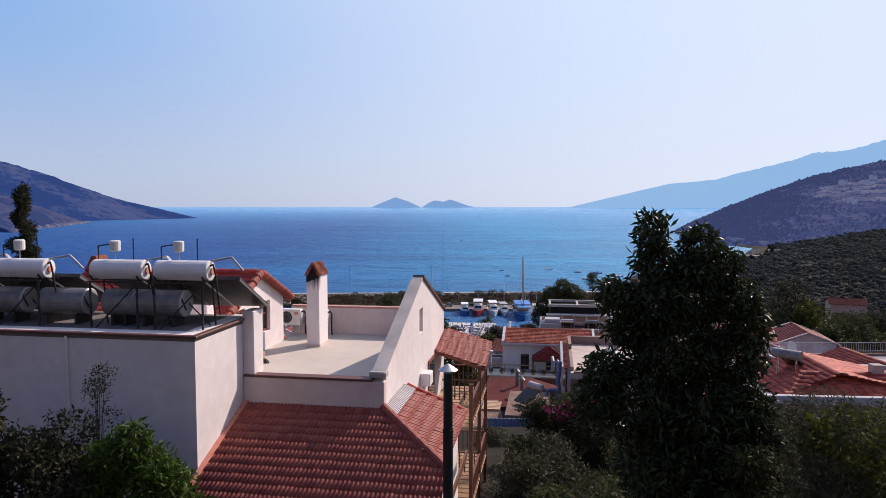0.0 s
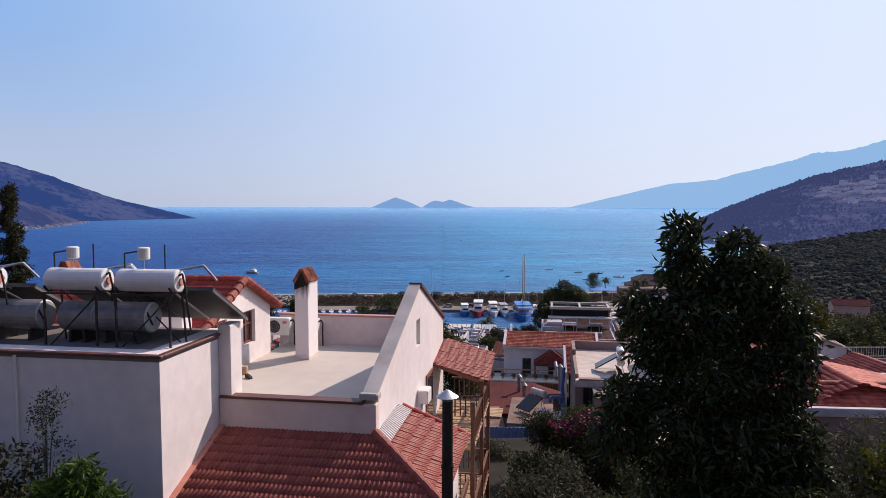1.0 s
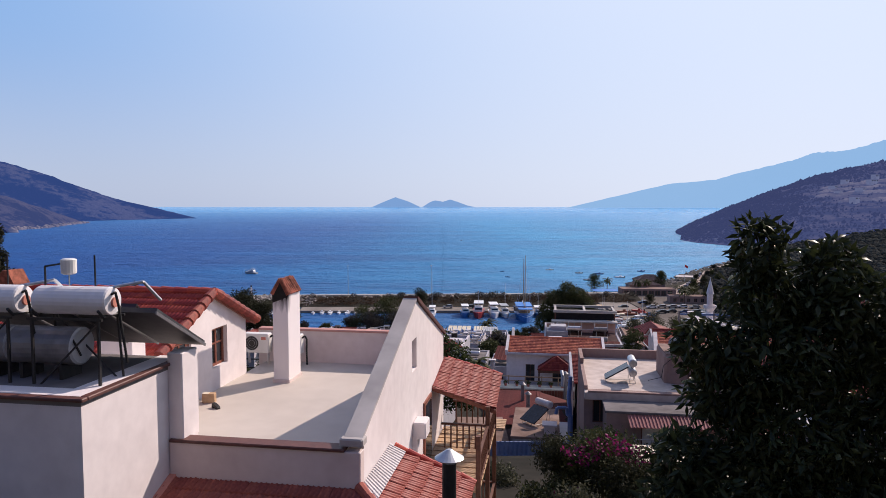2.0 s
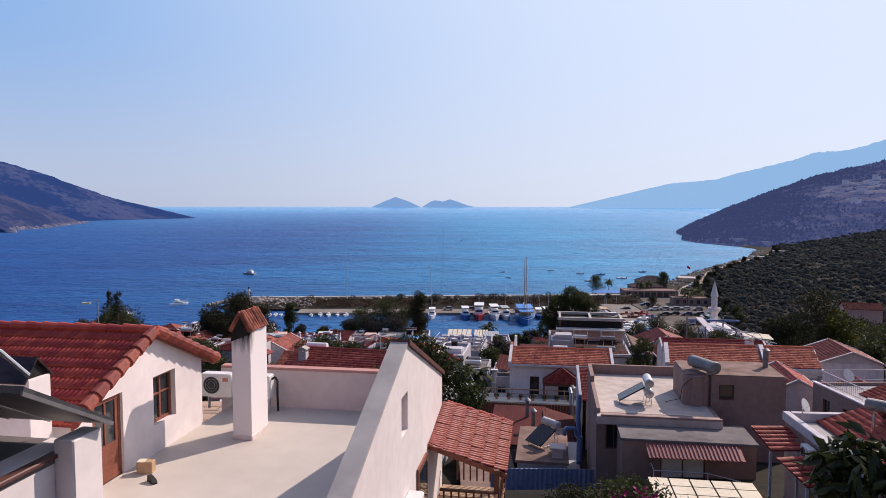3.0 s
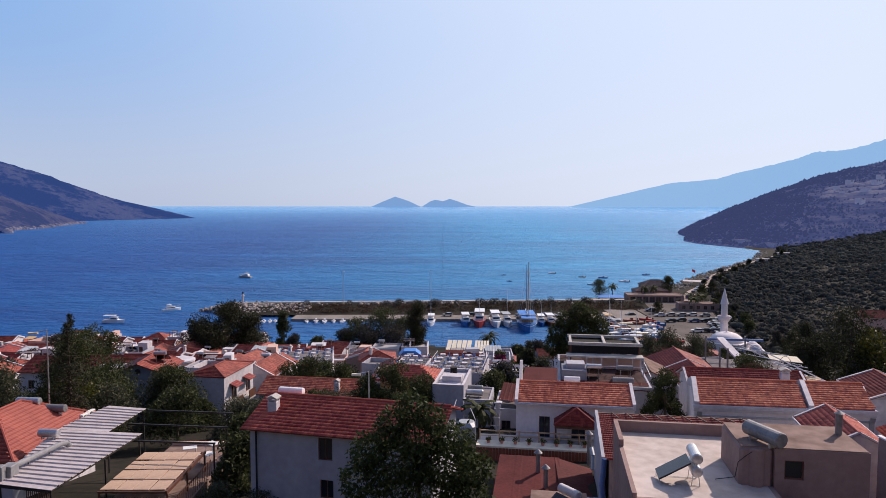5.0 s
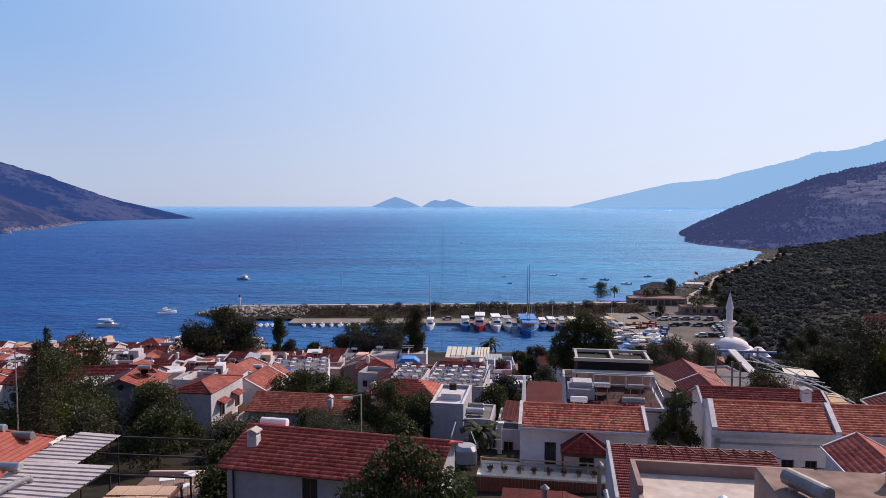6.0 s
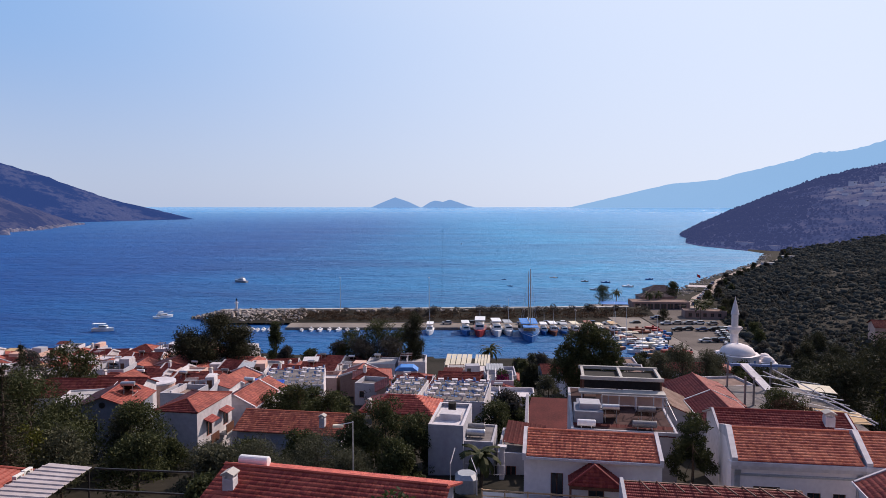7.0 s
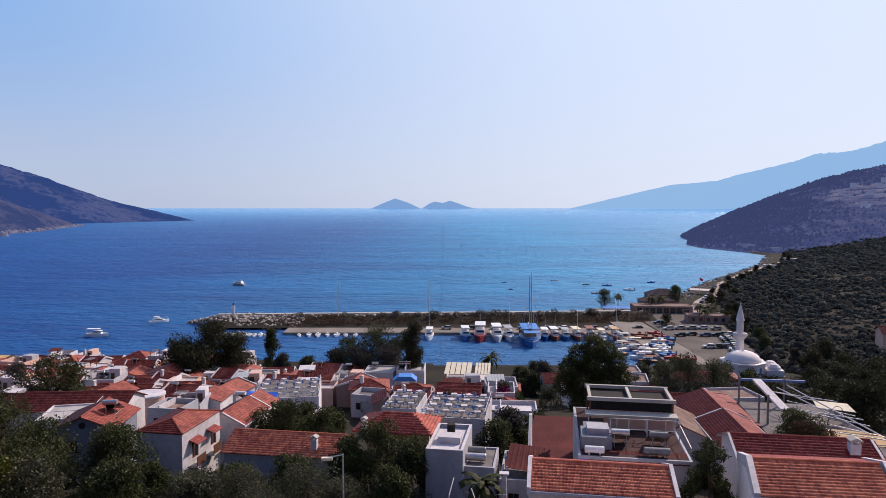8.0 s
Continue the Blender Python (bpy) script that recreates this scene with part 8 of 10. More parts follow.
for x, y, z in ((-12.9, 100.5, 25.0), (-8.5, 108.0, 24.6)):
    block_chimney(x, y, z, 1.5)
for i, (x, y) in enumerate(((-68.5, 126.5), (-61.0, 127.0), (-53.6, 127.6))):
    gabled("row_house", x, y, -4 + 2 * i, 7.2, 8.0, 14.0, 21.0, 22.7, "white terraced house with red tile roof", WHITE_TOWN, CLAY_ISLE, front=[(1.2, 1.0, 18.2, 19.6), (4.4, 1.0, 18.2, 19.6)], group="row of red-roofed houses", col=0.3, row=0.4)
flat("white_flat_house", -52.6, 117.0, 12, 6.5, 7.0, 15.0, 22.6, "white flat-roofed house with balustrade", WHITE_TOWN, ROOFDECK, parapet=0.2)
railing([(-52.4, 117.2), (-46.2, 118.6), (-47.6, 125.0)], 22.8, 1.0, "white balustrade on a flat roof", gap=0.5)
ob = thing("pink_round_tower", pose(-48.2, 141.0, 0), "pink rendered round stair tower", "tower")
part("body", Geo().tube((0, 0, 12), (0, 0, 19.4), 2.6, 2.6, 24), PINK, ob)
part("rim", Geo().tube((0, 0, 19.402), (0, 0, 19.7), 2.75, 2.75, 24), WHITE_TOWN, ob)

# the rest of the old town, house after house on a loose grid
KEEP = [(-47, 100, -30, 116), (-35, 98, -9, 122), (-70, 116, -45, 136), (-12, 106, 10, 128), (-10, 128, -2, 141), (-34, 138, -19, 160), (0, 180, 14, 198), (-11, 172, -4, 182), (-52, 137, -44, 146), (27, 128, 38, 141)]


def in_keep(x, y, w, d):
    return any(x < b + 1 and x + w > a - 1 and y < q + 1 and y + d > p - 1 for a, p, b, q in KEEP)


town_rng = random.Random(11)


def roof_terrace_clutter(ob, w, d, z, rng):
    """What stands on a flat roof: stair room, awning frame, kerb walls, tanks."""
    if rng.random() < 0.32:
        a, b = w * rng.uniform(0.5, 0.66), d * rng.uniform(0.45, 0.6)
        part("roof_room", Geo().soft_box(a, b, z + 0.003, w - 0.3, d - 0.3, z + rng.uniform(1.4, 2.3), 0.03), rng.choice((WHITE_TOWN, WHITE_TOWN, GREYWALL, PINK)), ob)
        part("roof_door", Geo().box(a + 0.3, b - 0.03, z + 0.01, a + 1.1, b + 0.01, z + 1.3), rng.choice((WOOD, BLACKMETAL)), ob)
    k = rng.random()
    if k < 0.35:
        for i in range(4):
            part("awning_slat", Geo().box(0.5, 0.5 + i * 0.8, z + 2.1, w * 0.5, 0.62 + i * 0.8, z + 2.2), rng.choice((WOOD, WHITESHEET)), ob)
        for q in ((0.6, 0.6), (w * 0.48, 0.6), (0.6, 3.0), (w * 0.48, 3.0)):
            part("awning_post", Geo().box(q[0] - 0.05, q[1] - 0.05, z, q[0] + 0.05, q[1] + 0.05, z + 2.1), WOOD, ob)
    elif k < 0.6:
        part("sheet_canopy", ribbed([(0.3, 0.3, z + 1.9), (w * 0.6, 0.3, z + 1.9), (w * 0.6, d * 0.5, z + 2.3), (0.3, d * 0.5, z + 2.3)], 0.5, 0.04), rng.choice((GREYSHEET, WHITESHEET, REDSHEET, TANCANVAS)), ob)
        for q in ((0.4, 0.4), (w * 0.58, 0.4), (0.4, d * 0.48), (w * 0.58, d * 0.48)):
            part("canopy_post", Geo().tube((q[0], q[1], z), (q[0], q[1], z + 2.0), 0.04, n=5), STEEL, ob)
    if rng.random() < 0.5:
        part("cross_wall", Geo().box(w * 0.3, 0.3, z + 0.003, w * 0.3 + 0.2, d * 0.9, z + rng.uniform(0.6, 1.2)), WHITE_TOWN, ob)


def low_house(x, y, yaw, w, d, g0, high, pitch, rng, wall, tiles, across, parapets, windows):
    """A small house of the old town: walls and gables in one shell, tiled slopes, raised white gable edges."""
    ob = thing("town_house", pose(x, y, 0, 0, 0, yaw), "town house with red clay tile roof and " + ("raised white gable edges" if parapets else "plain eaves"), "house", "town houses")
    eave, ridge = g0 + high, g0 + high + pitch
    g = Geo()
    if across:
        g.prism([(0, 0, g0 - 2), (0, d, g0 - 2), (0, d, eave), (0, d / 2, ridge - 0.1), (0, 0, eave)], (w, 0, 0))
        slopes = [[(-0.2, -0.3, eave - 0.02), (w + 0.2, -0.3, eave - 0.02), (w + 0.2, d / 2, ridge), (-0.2, d / 2, ridge)], [(w + 0.2, d + 0.3, eave - 0.02), (-0.2, d + 0.3, eave - 0.02), (-0.2, d / 2, ridge), (w + 0.2, d / 2, ridge)]]
        edges = [[(q, -0.35, eave - 0.15), (q, d / 2, ridge - 0.15), (q, d + 0.35, eave - 0.15), (q, d + 0.35, eave + 0.22), (q, d / 2, ridge + 0.25), (q, -0.35, eave + 0.22)] for q in (-0.26, w + 0.02)]
        push, r0, r1 = (0.24, 0, 0), (-0.2, d / 2, ridge + 0.03), (w + 0.2, d / 2, ridge + 0.03)
    else:
        g.prism([(0, 0, g0 - 2), (w, 0, g0 - 2), (w, 0, eave), (w / 2, 0, ridge - 0.1), (0, 0, eave)], (0, d, 0))
        slopes = [[(-0.3, d + 0.2, eave - 0.02), (-0.3, -0.2, eave - 0.02), (w / 2, -0.2, ridge), (w / 2, d + 0.2, ridge)], [(w + 0.3, -0.2, eave - 0.02), (w + 0.3, d + 0.2, eave - 0.02), (w / 2, d + 0.2, ridge), (w / 2, -0.2, ridge)]]
        edges = [[(-0.35, q, eave - 0.15), (w / 2, q, ridge - 0.15), (w + 0.35, q, eave - 0.15), (w + 0.35, q, eave + 0.22), (w / 2, q, ridge + 0.25), (-0.35, q, eave + 0.22)] for q in (-0.26, d + 0.02)]
        push, r0, r1 = (0, 0.24, 0), (w / 2, -0.2, ridge + 0.03), (w / 2, d + 0.2, ridge + 0.03)
    part("wall", g, wall, ob)
    for c in slopes:
        tiled_roof(ob, c, tiles, 0.36, 0.42, seg=2)
    if parapets:
        for poly in edges:
            part("gable_edge", Geo().prism(poly, push), WHITE_TOWN, ob)
    ridge_line(ob, r0, r1, 0.13, tiles, 0.5)
    for i in range(windows):
        window(ob, pose(w * (0.2 + 0.42 * i), -0.05, eave - 1.9), 0.9, 1.2, rng.choice((WOOD, WOODRED, WHITESHEET)), 0, 0.08, False)
    return ob


y = 112.0
while y < 229:
    x = -0.62 * (y - 4.0) - town_rng.uniform(0, 4)
    while x < 14:
        w, d = town_rng.uniform(4.6, 8.2), town_rng.uniform(5.2, 7.6)
        kind = town_rng.random()
        skip = in_keep(x, y, w, d) or (x - 21) ** 2 + (y - 124) ** 2 < 90 or (y > 196 and x > -66 + (y - 196) * 0.4) or town_rng.random() < 0.07
        if not skip:
            g0 = float(ground_z(x, y))
            high = town_rng.uniform(2.9, 5.0)
            yaw = town_rng.uniform(-14, 8)
            wall = town_rng.choice((WHITE_TOWN, WHITE_TOWN, WHITE_TOWN, WHITE_TOWN, BEIGE, PINK, GREYWALL))
            red = town_rng.choice((CLAY_ISLE, CLAY_ISLE, CLAY_TOWN, CLAY_TOWN, CLAY_DARK))
            if kind < 0.60:
                low_house(x, y, yaw, w, d, g0, high, town_rng.uniform(0.9, 1.4), town_rng, wall, red, town_rng.random() < 0.6, town_rng.random() < 0.5, town_rng.choice((0, 1, 2)))
            elif kind < 0.74:
                hipped("town_house", x, y, yaw, w, d, g0 - 2, g0 + high, g0 + high + town_rng.uniform(1.0, 1.5), "low town house with hipped red tile roof", wall, red, [(0.9, 0.95, g0 + high - 2.1, g0 + high - 0.8)], (), col=0.36, row=0.42, group="town houses", plain=True, seg=2)
            else:
                ob = flat("town_house", x, y, yaw, w, d, g0 - 2, g0 + high, "pale flat-roofed town house with parapet and roof clutter", town_rng.choice((WHITE_TOWN, WHITE_TOWN, PINK, GREYWALL)), town_rng.choice((ROOFDECK, ROOFDECK, STAINED, WHITE_TOWN, DECKDARK)), [(0.9, 0.95, g0 + high - 2.1, g0 + high - 0.8)], (), parapet=town_rng.uniform(0.3, 1.0), group="town houses", plain=True)
                roof_terrace_clutter(ob, w, d, g0 + high, town_rng)
            p = pose(x, y, g0 + high, 0, 0, yaw) @ Vector((w * 0.3, d * (0.7 if kind >= 0.74 else 0.3), 0.01 if kind >= 0.74 else 0.5))
            if town_rng.random() < 0.26:
                solar_heater(pose(p.x, p.y, p.z, 0, 0, 180 + yaw), 1, town_rng.choice((TANKWHITE, STEEL, TANKGREY)), "solar water heater on a town roof", 1.6)
            elif town_rng.random() < 0.22:
                block_chimney(p.x, p.y, p.z + 0.2, 1.5)
        x += w + town_rng.uniform(0.2, 1.3)
    y += 6.9


# ---- trees of the town ----
EUCALYPTUS = [(0, 0, 10.2, 1.6, 1.6, 1.5), (-2.0, 0, 9.0, 1.7, 1.6, 1.5), (1.8, 0.3, 9.4, 1.7, 1.6, 1.4), (3.2, 0, 8.0, 1.5, 1.5, 1.5), (-3.4, 0.3, 7.2, 1.6, 1.5, 1.5), (0.4, 0, 7.8, 2.4, 2, 1.9), (3.8, 0, 6.0, 1.6, 1.6, 1.5), (-4.0, 0, 5.4, 1.7, 1.6, 1.5), (-1.4, -0.4, 5.8, 2.6, 2, 1.9), (1.9, -0.4, 5.4, 2.4, 2, 1.8), (0, 0, 3.6, 3.6, 2.4, 1.7)]
# tips on the right hold the sun on the crown as yellow-green leaf colour
tree("eucalyptus", 22.0, 124.5, 19.2, 12.0, 5.0, LEAF_MID, "large dark spreading tree among the roofs", 26000, 0.45, blobs=[(1.0 * a, 1.1 * b, 1.12 * c + 0.5, 1.02 * d, 1.2 * e, 1.15 * f) for a, b, c, d, e, f in EUCALYPTUS], trunk=0.35, wide=0.3, tint=(LEAF_YELLOW, [(3.4, -1.6, 4.6, 1.4, 0.8, 1.6), (4.2, -1.0, 3.2, 1.0, 0.8, 1.2)], 900, "yellow-green sunlit leaves"))
tree("mulberry", -1.2, 52.2, 28.6, 10.0, 4.0, LEAF_FRESH, "dark leafy tree before the long-roofed house", 11000, 0.28, trunk=0.2, wide=0.5, blobs=[(-0.2, 0, 9.2, 0.9, 0.9, 0.8), (0.8, 0, 8.6, 0.9, 0.9, 0.8), (-1.2, 0, 8.2, 1.0, 1.0, 0.9), (0.1, 0, 7.6, 1.6, 1.4, 1.2), (2.0, 0, 7.4, 1.1, 1.2, 1.0), (-2.4, 0, 6.8, 1.1, 1.2, 1.0), (-0.8, 0, 6.2, 2.0, 1.6, 1.3), (1.6, 0, 6.0, 1.9, 1.6, 1.3), (3.2, 0, 5.9, 1.0, 1.2, 0.9), (-3.0, 0, 5.2, 1.1, 1.2, 1.0), (0.3, 0, 4.6, 2.8, 1.8, 1.5), (2.8, 0, 4.4, 1.3, 1.2, 1.0)])
for x, y, r, h in ((-16.5, 87.5, 4.0, 4.8), (-11.0, 86.6, 3.8, 5.4), (-20.8, 86.0, 3.4, 4.4), (-7.6, 84.6, 2.6, 4.2), (-13.5, 80.5, 3.4, 4.2)):
    tree("olive_tree", x, y, float(ground_z(x, y)) - 0.3, h, r, LEAF_OLIVE, "grey-green olive tree with loose crown", 8000, 0.26, low=0.25, count=30, taper=0.35, trunk=0.16, wide=0.22, group="olive trees")
for x, y, r, h in ((-5.6, 95.0, 3.4, 7.8), (-2.4, 92.4, 2.6, 6.2), (-8.6, 93.5, 2.8, 6.0), (-3.6, 86.4, 2.6, 4.6), (7.2, 108.5, 3.4, 5.6), (10.5, 111.0, 3.2, 4.8)):
    tree("laurel_tree", x, y, float(ground_z(x, y)) - 0.3, h, r, LEAF_MID, "dark green dense garden tree", 8000, 0.30, low=0.2, count=30, taper=0.4, trunk=0.15, group="garden trees")
for x, y, r, h in ((-30.5, 94.0, 3.6, 7.6), (-36.5, 92.0, 4.4, 8.2), (-21.5, 91.0, 2.6, 3.4), (-43.0, 93.0, 4.2, 8.4), (-32.5, 96.0, 3.4, 6.6), (-39.5, 96.0, 3.4, 7.0), (-27.6, 95.0, 2.2, 3.2), (-19.0, 93.0, 3.0, 3.6), (-13.5, 92.5, 3.2, 4.4), (-33.0, 84.0, 4.0, 6.0), (-27.0, 85.5, 3.6, 5.4), (-19.5, 84.0, 3.0, 4.6), (-38.5, 83.0, 4.0, 7.2), (-45.0, 84.5, 4.4, 8.4), (-50.5, 93.0, 4.4, 7.0), (-15.5, 71.0, 2.4, 5.0), (-14.8, 66.5, 2.4, 4.4), (-21.6, 112.0, 3.0, 7.4), (-18.0, 113.0, 3.2, 7.6), (-14.4, 114.0, 2.8, 7.0)):
    tree("garden_tree", x, y, float(ground_z(x, y)) - 0.3, h, r, random.choice((LEAF_MID, LEAF_MID, LEAF_OLIVE)), "leafy garden tree in the gap between houses", 4600, 0.35, low=0.15, count=30, taper=0.4, trunk=0.15, group="garden trees")
conifer("cypress", -32.2, 75.5, 26.2, 12.4, 2.4, LEAF_PINE, "tall dark conifer with ragged tiers", 4500, 0.34, 0.22, gap=0.4)
tree("garden_tree", -37.0, 86.0, 23.5, 12.0, 5.2, LEAF_MID, "large dark tree with yellowish lower boughs", 12000, 0.36, low=0.15, count=44, taper=0.45, trunk=0.25, wide=0.3, tint=(LEAF_YELLOW, [(1.0, -3.0, 6.0, 2.4, 1.0, 1.8), (-1.4, -3.2, 4.6, 2.0, 0.8, 1.5)], 1500, "yellowish leaves"))
conifer("cypress", -41.7, 93.0, 22.5, 13.9, 3.3, LEAF_PINE, "dark narrow conifer among garden trees", 7500, 0.30, 0.2, gap=0.42)
for x, y, r, h in ((-65.5, 200, 7.0, 12.5), (-58.5, 200, 7.4, 16.0), (-52.5, 201, 6.4, 12.5), (-60, 194, 6.4, 11.0)):
    tree("shore_pine", x, y, 6.0, h, r, LEAF_PINE, "dark broad pine near the shore", 9000, 0.8, low=0.12, count=46, taper=0.35, trunk=0.3, wide=0.25, group="shore trees")
tree("cypress", -7.0, 195.0, 6.5, 16.8, 3.0, LEAF_PINE, "dense dark cypress by the harbour", 16000, 0.5, trunk=0.3, wide=0.3, blobs=[(random.uniform(-1.2, 1.2), random.uniform(-1, 1), 2.5 + 13.0 * k / 22, *([random.uniform(1.9, 2.5) * (1.12 - 0.55 * (k / 22) ** 2)] * 2), 1.3) for k in range(23)])
for x, y, r, h in ((-23, 206, 6.4, 13.0), (-16.5, 205, 6.6, 15.6), (-11.0, 206, 5.4, 13.4), (-27.5, 208, 4.4, 9.6), (-20.0, 200, 6.0, 11.0), (-13.5, 200, 6.0, 11.6), (-48.5, 224, 3.0, 13.5), (-44.0, 216, 3.2, 7.5), (-36, 212, 3.4, 7.0), (20.0, 201, 2.0, 5.5), (27.0, 205, 3.4, 6.4), (34, 200, 3.6, 6.6), (40, 207, 3.6, 6.0)):
    tree("tamarisk", x, y, float(ground_z(x, y)) - 0.2, h, r, random.choice((LEAF_HAZED, LEAF_MID)), "feathery dark tree along the harbour front", 5500, 0.75, low=0.08, count=42, taper=0.35, trunk=0.2, wide=0.25, group="harbour trees")
for x, y, r, h in ((45.0, 163, 4.6, 10.4), (50.0, 165, 5.2, 11.6), (55.5, 166, 4.6, 10.6), (60, 172, 4.0, 8.6)):
    tree("olive_tree", x, y, float(ground_z(x, y)) - 0.2, h, r, LEAF_OLIVE, "broad grey-green tree beside the car park", 7000, 0.42, low=0.2, count=30, trunk=0.25, wide=0.3, group="olive trees")
tree("laurel_tree", 21.9, 82.6, 25.0, 7.2, 1.9, LEAF_MID, "dark leafy tree between two white houses", 8000, 0.26, low=0.1, count=30, taper=0.2, trunk=0.15)
for x, y, r, h in ((-64.5, 148, 4.6, 12.0), (-69.5, 149.5, 4.8, 12.6), (-75.0, 150, 4.4, 11.0), (-88, 160, 4.0, 7.0), (-80, 140, 3.6, 6.4), (-8, 150, 3.0, 5.6), (-22, 124, 3.6, 6.4), (-18, 121, 3.4, 6.4), (-26, 122.5, 3.6, 6.4), (-14.5, 122, 3.0, 6.0), (9.0, 112, 3.4, 6.6), (12.5, 113, 3.2, 6.2), (5.5, 140, 3.0, 5.0), (2, 148, 2.8, 5.6), (-40, 170, 3.0, 6.0), (14, 150, 3.0, 5.2)):
    tree("garden_tree", x, y, float(ground_z(x, y)) - 0.2, h, r, random.choice((LEAF_MID, LEAF_HAZED)), "green garden tree among the town roofs", 3600, 0.52, low=0.1, count=28, trunk=0.15, group="garden trees")
tree("bougainvillea", 11.8, 150.0, 13.0, 6.6, 2.2, LEAF_MID, "bougainvillea with dark red bracts beside a terrace", 2500, 0.35, low=0.2, count=18, trunk=0.1, category="shrub", tint=(PETAL, [(-0.3, -1, 4.6, 1.4, 0.8, 1.4), (0.2, -1, 2.6, 1.2, 0.8, 1.2)], 1200, "dark pink bracts"))
for x, y, r, h, mt in ((56.5, 109.5, 6.4, 15.0, LEAF_PINE), (58.5, 108.0, 4.6, 11.0, LEAF_YELLOW), (52.0, 112, 4.0, 10.5, LEAF_PINE), (60.5, 112, 4.0, 11.5, LEAF_MID), (66, 118, 5.0, 9.6, LEAF_PINE), (50, 118, 4.6, 8.0, LEAF_PINE), (58, 124, 5.0, 8.0, LEAF_PINE), (72, 128, 5.0, 8.0, LEAF_PINE), (66, 138, 5.0, 7.6, LEAF_PINE), (78, 142, 5.0, 8.0, LEAF_PINE), (62, 152, 5.0, 7.0, LEAF_PINE), (74, 156, 5.2, 7.4, LEAF_PINE), (86, 160, 5.2, 7.4, LEAF_PINE), (84, 176, 5.0, 7.0, LEAF_PINE), (96, 182, 5.4, 7.4, LEAF_PINE), (92, 196, 5.0, 6.6, LEAF_PINE), (104, 204, 5.0, 6.6, LEAF_PINE), (62, 99, 4.6, 9.0, LEAF_MID), (68, 106, 4.6, 9.0, LEAF_PINE), (54, 92, 4.2, 8.0, LEAF_MID), (59, 84, 4.2, 9.0, LEAF_MID), (54, 77, 3.6, 8.0, LEAF_OLIVE), (48.5, 84.5, 3.4, 7.0, LEAF_MID), (98, 168, 6.0, 10.5, LEAF_PINE), (108, 178, 6.2, 10.0, LEAF_PINE), (106, 192, 6.0, 9.0, LEAF_PINE), (118, 200, 6.4, 9.5, LEAF_PINE), (112, 216, 5.6, 8.0, LEAF_PINE), (124, 210, 6.0, 9.0, LEAF_PINE), (96, 150, 6.0, 10.0, LEAF_PINE), (88, 146, 5.6, 9.5, LEAF_MID), (130, 186, 6.4, 9.5, LEAF_PINE), (114, 162, 6.4, 10.5, LEAF_PINE), (104, 138, 6.0, 10.0, LEAF_MID), (110, 228, 4.4, 6.5, LEAF_PINE), (118, 238, 4.6, 6.5, LEAF_PINE)):
    tree("pine_tree", x, y, float(ground_z(x, y)) - 0.2, h, r, mt, "dense dark tree on the wooded slope", 3600, 0.66, low=0.08, count=34, taper=0.3, trunk=0.25, wide=0.28, group="trees of the wooded slope")
gap_rng = random.Random(21)
for i in range(34):
    x, y = gap_rng.uniform(-95, 14), gap_rng.uniform(112, 200)
    if in_keep(x - 1, y - 1, 2, 2):
        continue
    tree("garden_tree", x, y, float(ground_z(x, y)) - 0.3, gap_rng.uniform(4.0, 6.2), gap_rng.uniform(1.4, 2.6), gap_rng.choice((LEAF_MID, LEAF_PINE, LEAF_OLIVE)), "dark tree standing in a narrow town yard", 1500, 0.5, low=0.1, count=18, trunk=0.14, wide=0.4, group="town yard trees")

# the yards between the mosque and the old town
yard_rng = random.Random(31)
for x, y, w, d, k in ((30, 146, 9, 8, 0), (42, 140, 8, 7, 1), (36, 158, 9, 8, 1), (26, 164, 8, 8, 0), (24, 182, 9, 8, 0), (38, 178, 8, 8, 2), (52, 182, 9, 7, 0), (50, 148, 8, 7, 2), (62, 190, 9, 8, 1), (40, 194, 9, 7, 2)):
    g0 = float(ground_z(x, y))
    h = yard_rng.uniform(3.2, 4.6)
    holes = [(0.9 + 2.4 * i, 0.95, g0 + h - 2.1, g0 + h - 0.8) for i in range(int((w - 1.2) / 2.4))]
    if k == 0:
        gabled("town_house", x, y, yard_rng.uniform(-14, 6), w, d, g0 - 2, g0 + h, g0 + h + 1.3, "low white house with dull red tile roof", WHITE_TOWN, CLAY_ISLE, holes, col=0.34, row=0.42, group="town houses", plain=True, seg=2)
    elif k == 1:
        hipped("town_house", x, y, yard_rng.uniform(-14, 6), w, d, g0 - 2, g0 + h, g0 + h + 1.3, "low house with hipped red tile roof", WHITE_TOWN, CLAY_DARK, holes, col=0.34, row=0.42, group="town houses", plain=True, seg=2)
    else:
        flat("town_house", x, y, yard_rng.uniform(-14, 6), w, d, g0 - 2, g0 + h, "low flat-roofed pale town house", WHITE_TOWN, STAINED, holes, parapet=0.4, group="town houses", plain=True)
for i in range(64):
    x, y = yard_rng.uniform(18, 82), yard_rng.uniform(130, 226)
    if (x - 88) ** 2 + (y - 224) ** 2 < 150:
        continue
    tree("garden_tree", x, y, float(ground_z(x, y)) - 0.3, yard_rng.uniform(4.0, 6.6), yard_rng.uniform(2.0, 3.6), yard_rng.choice((LEAF_MID, LEAF_PINE, LEAF_OLIVE)), "dark tree in the yards before the harbour", 1500, 0.56, low=0.08, count=20, trunk=0.14, wide=0.4, group="town yard trees")


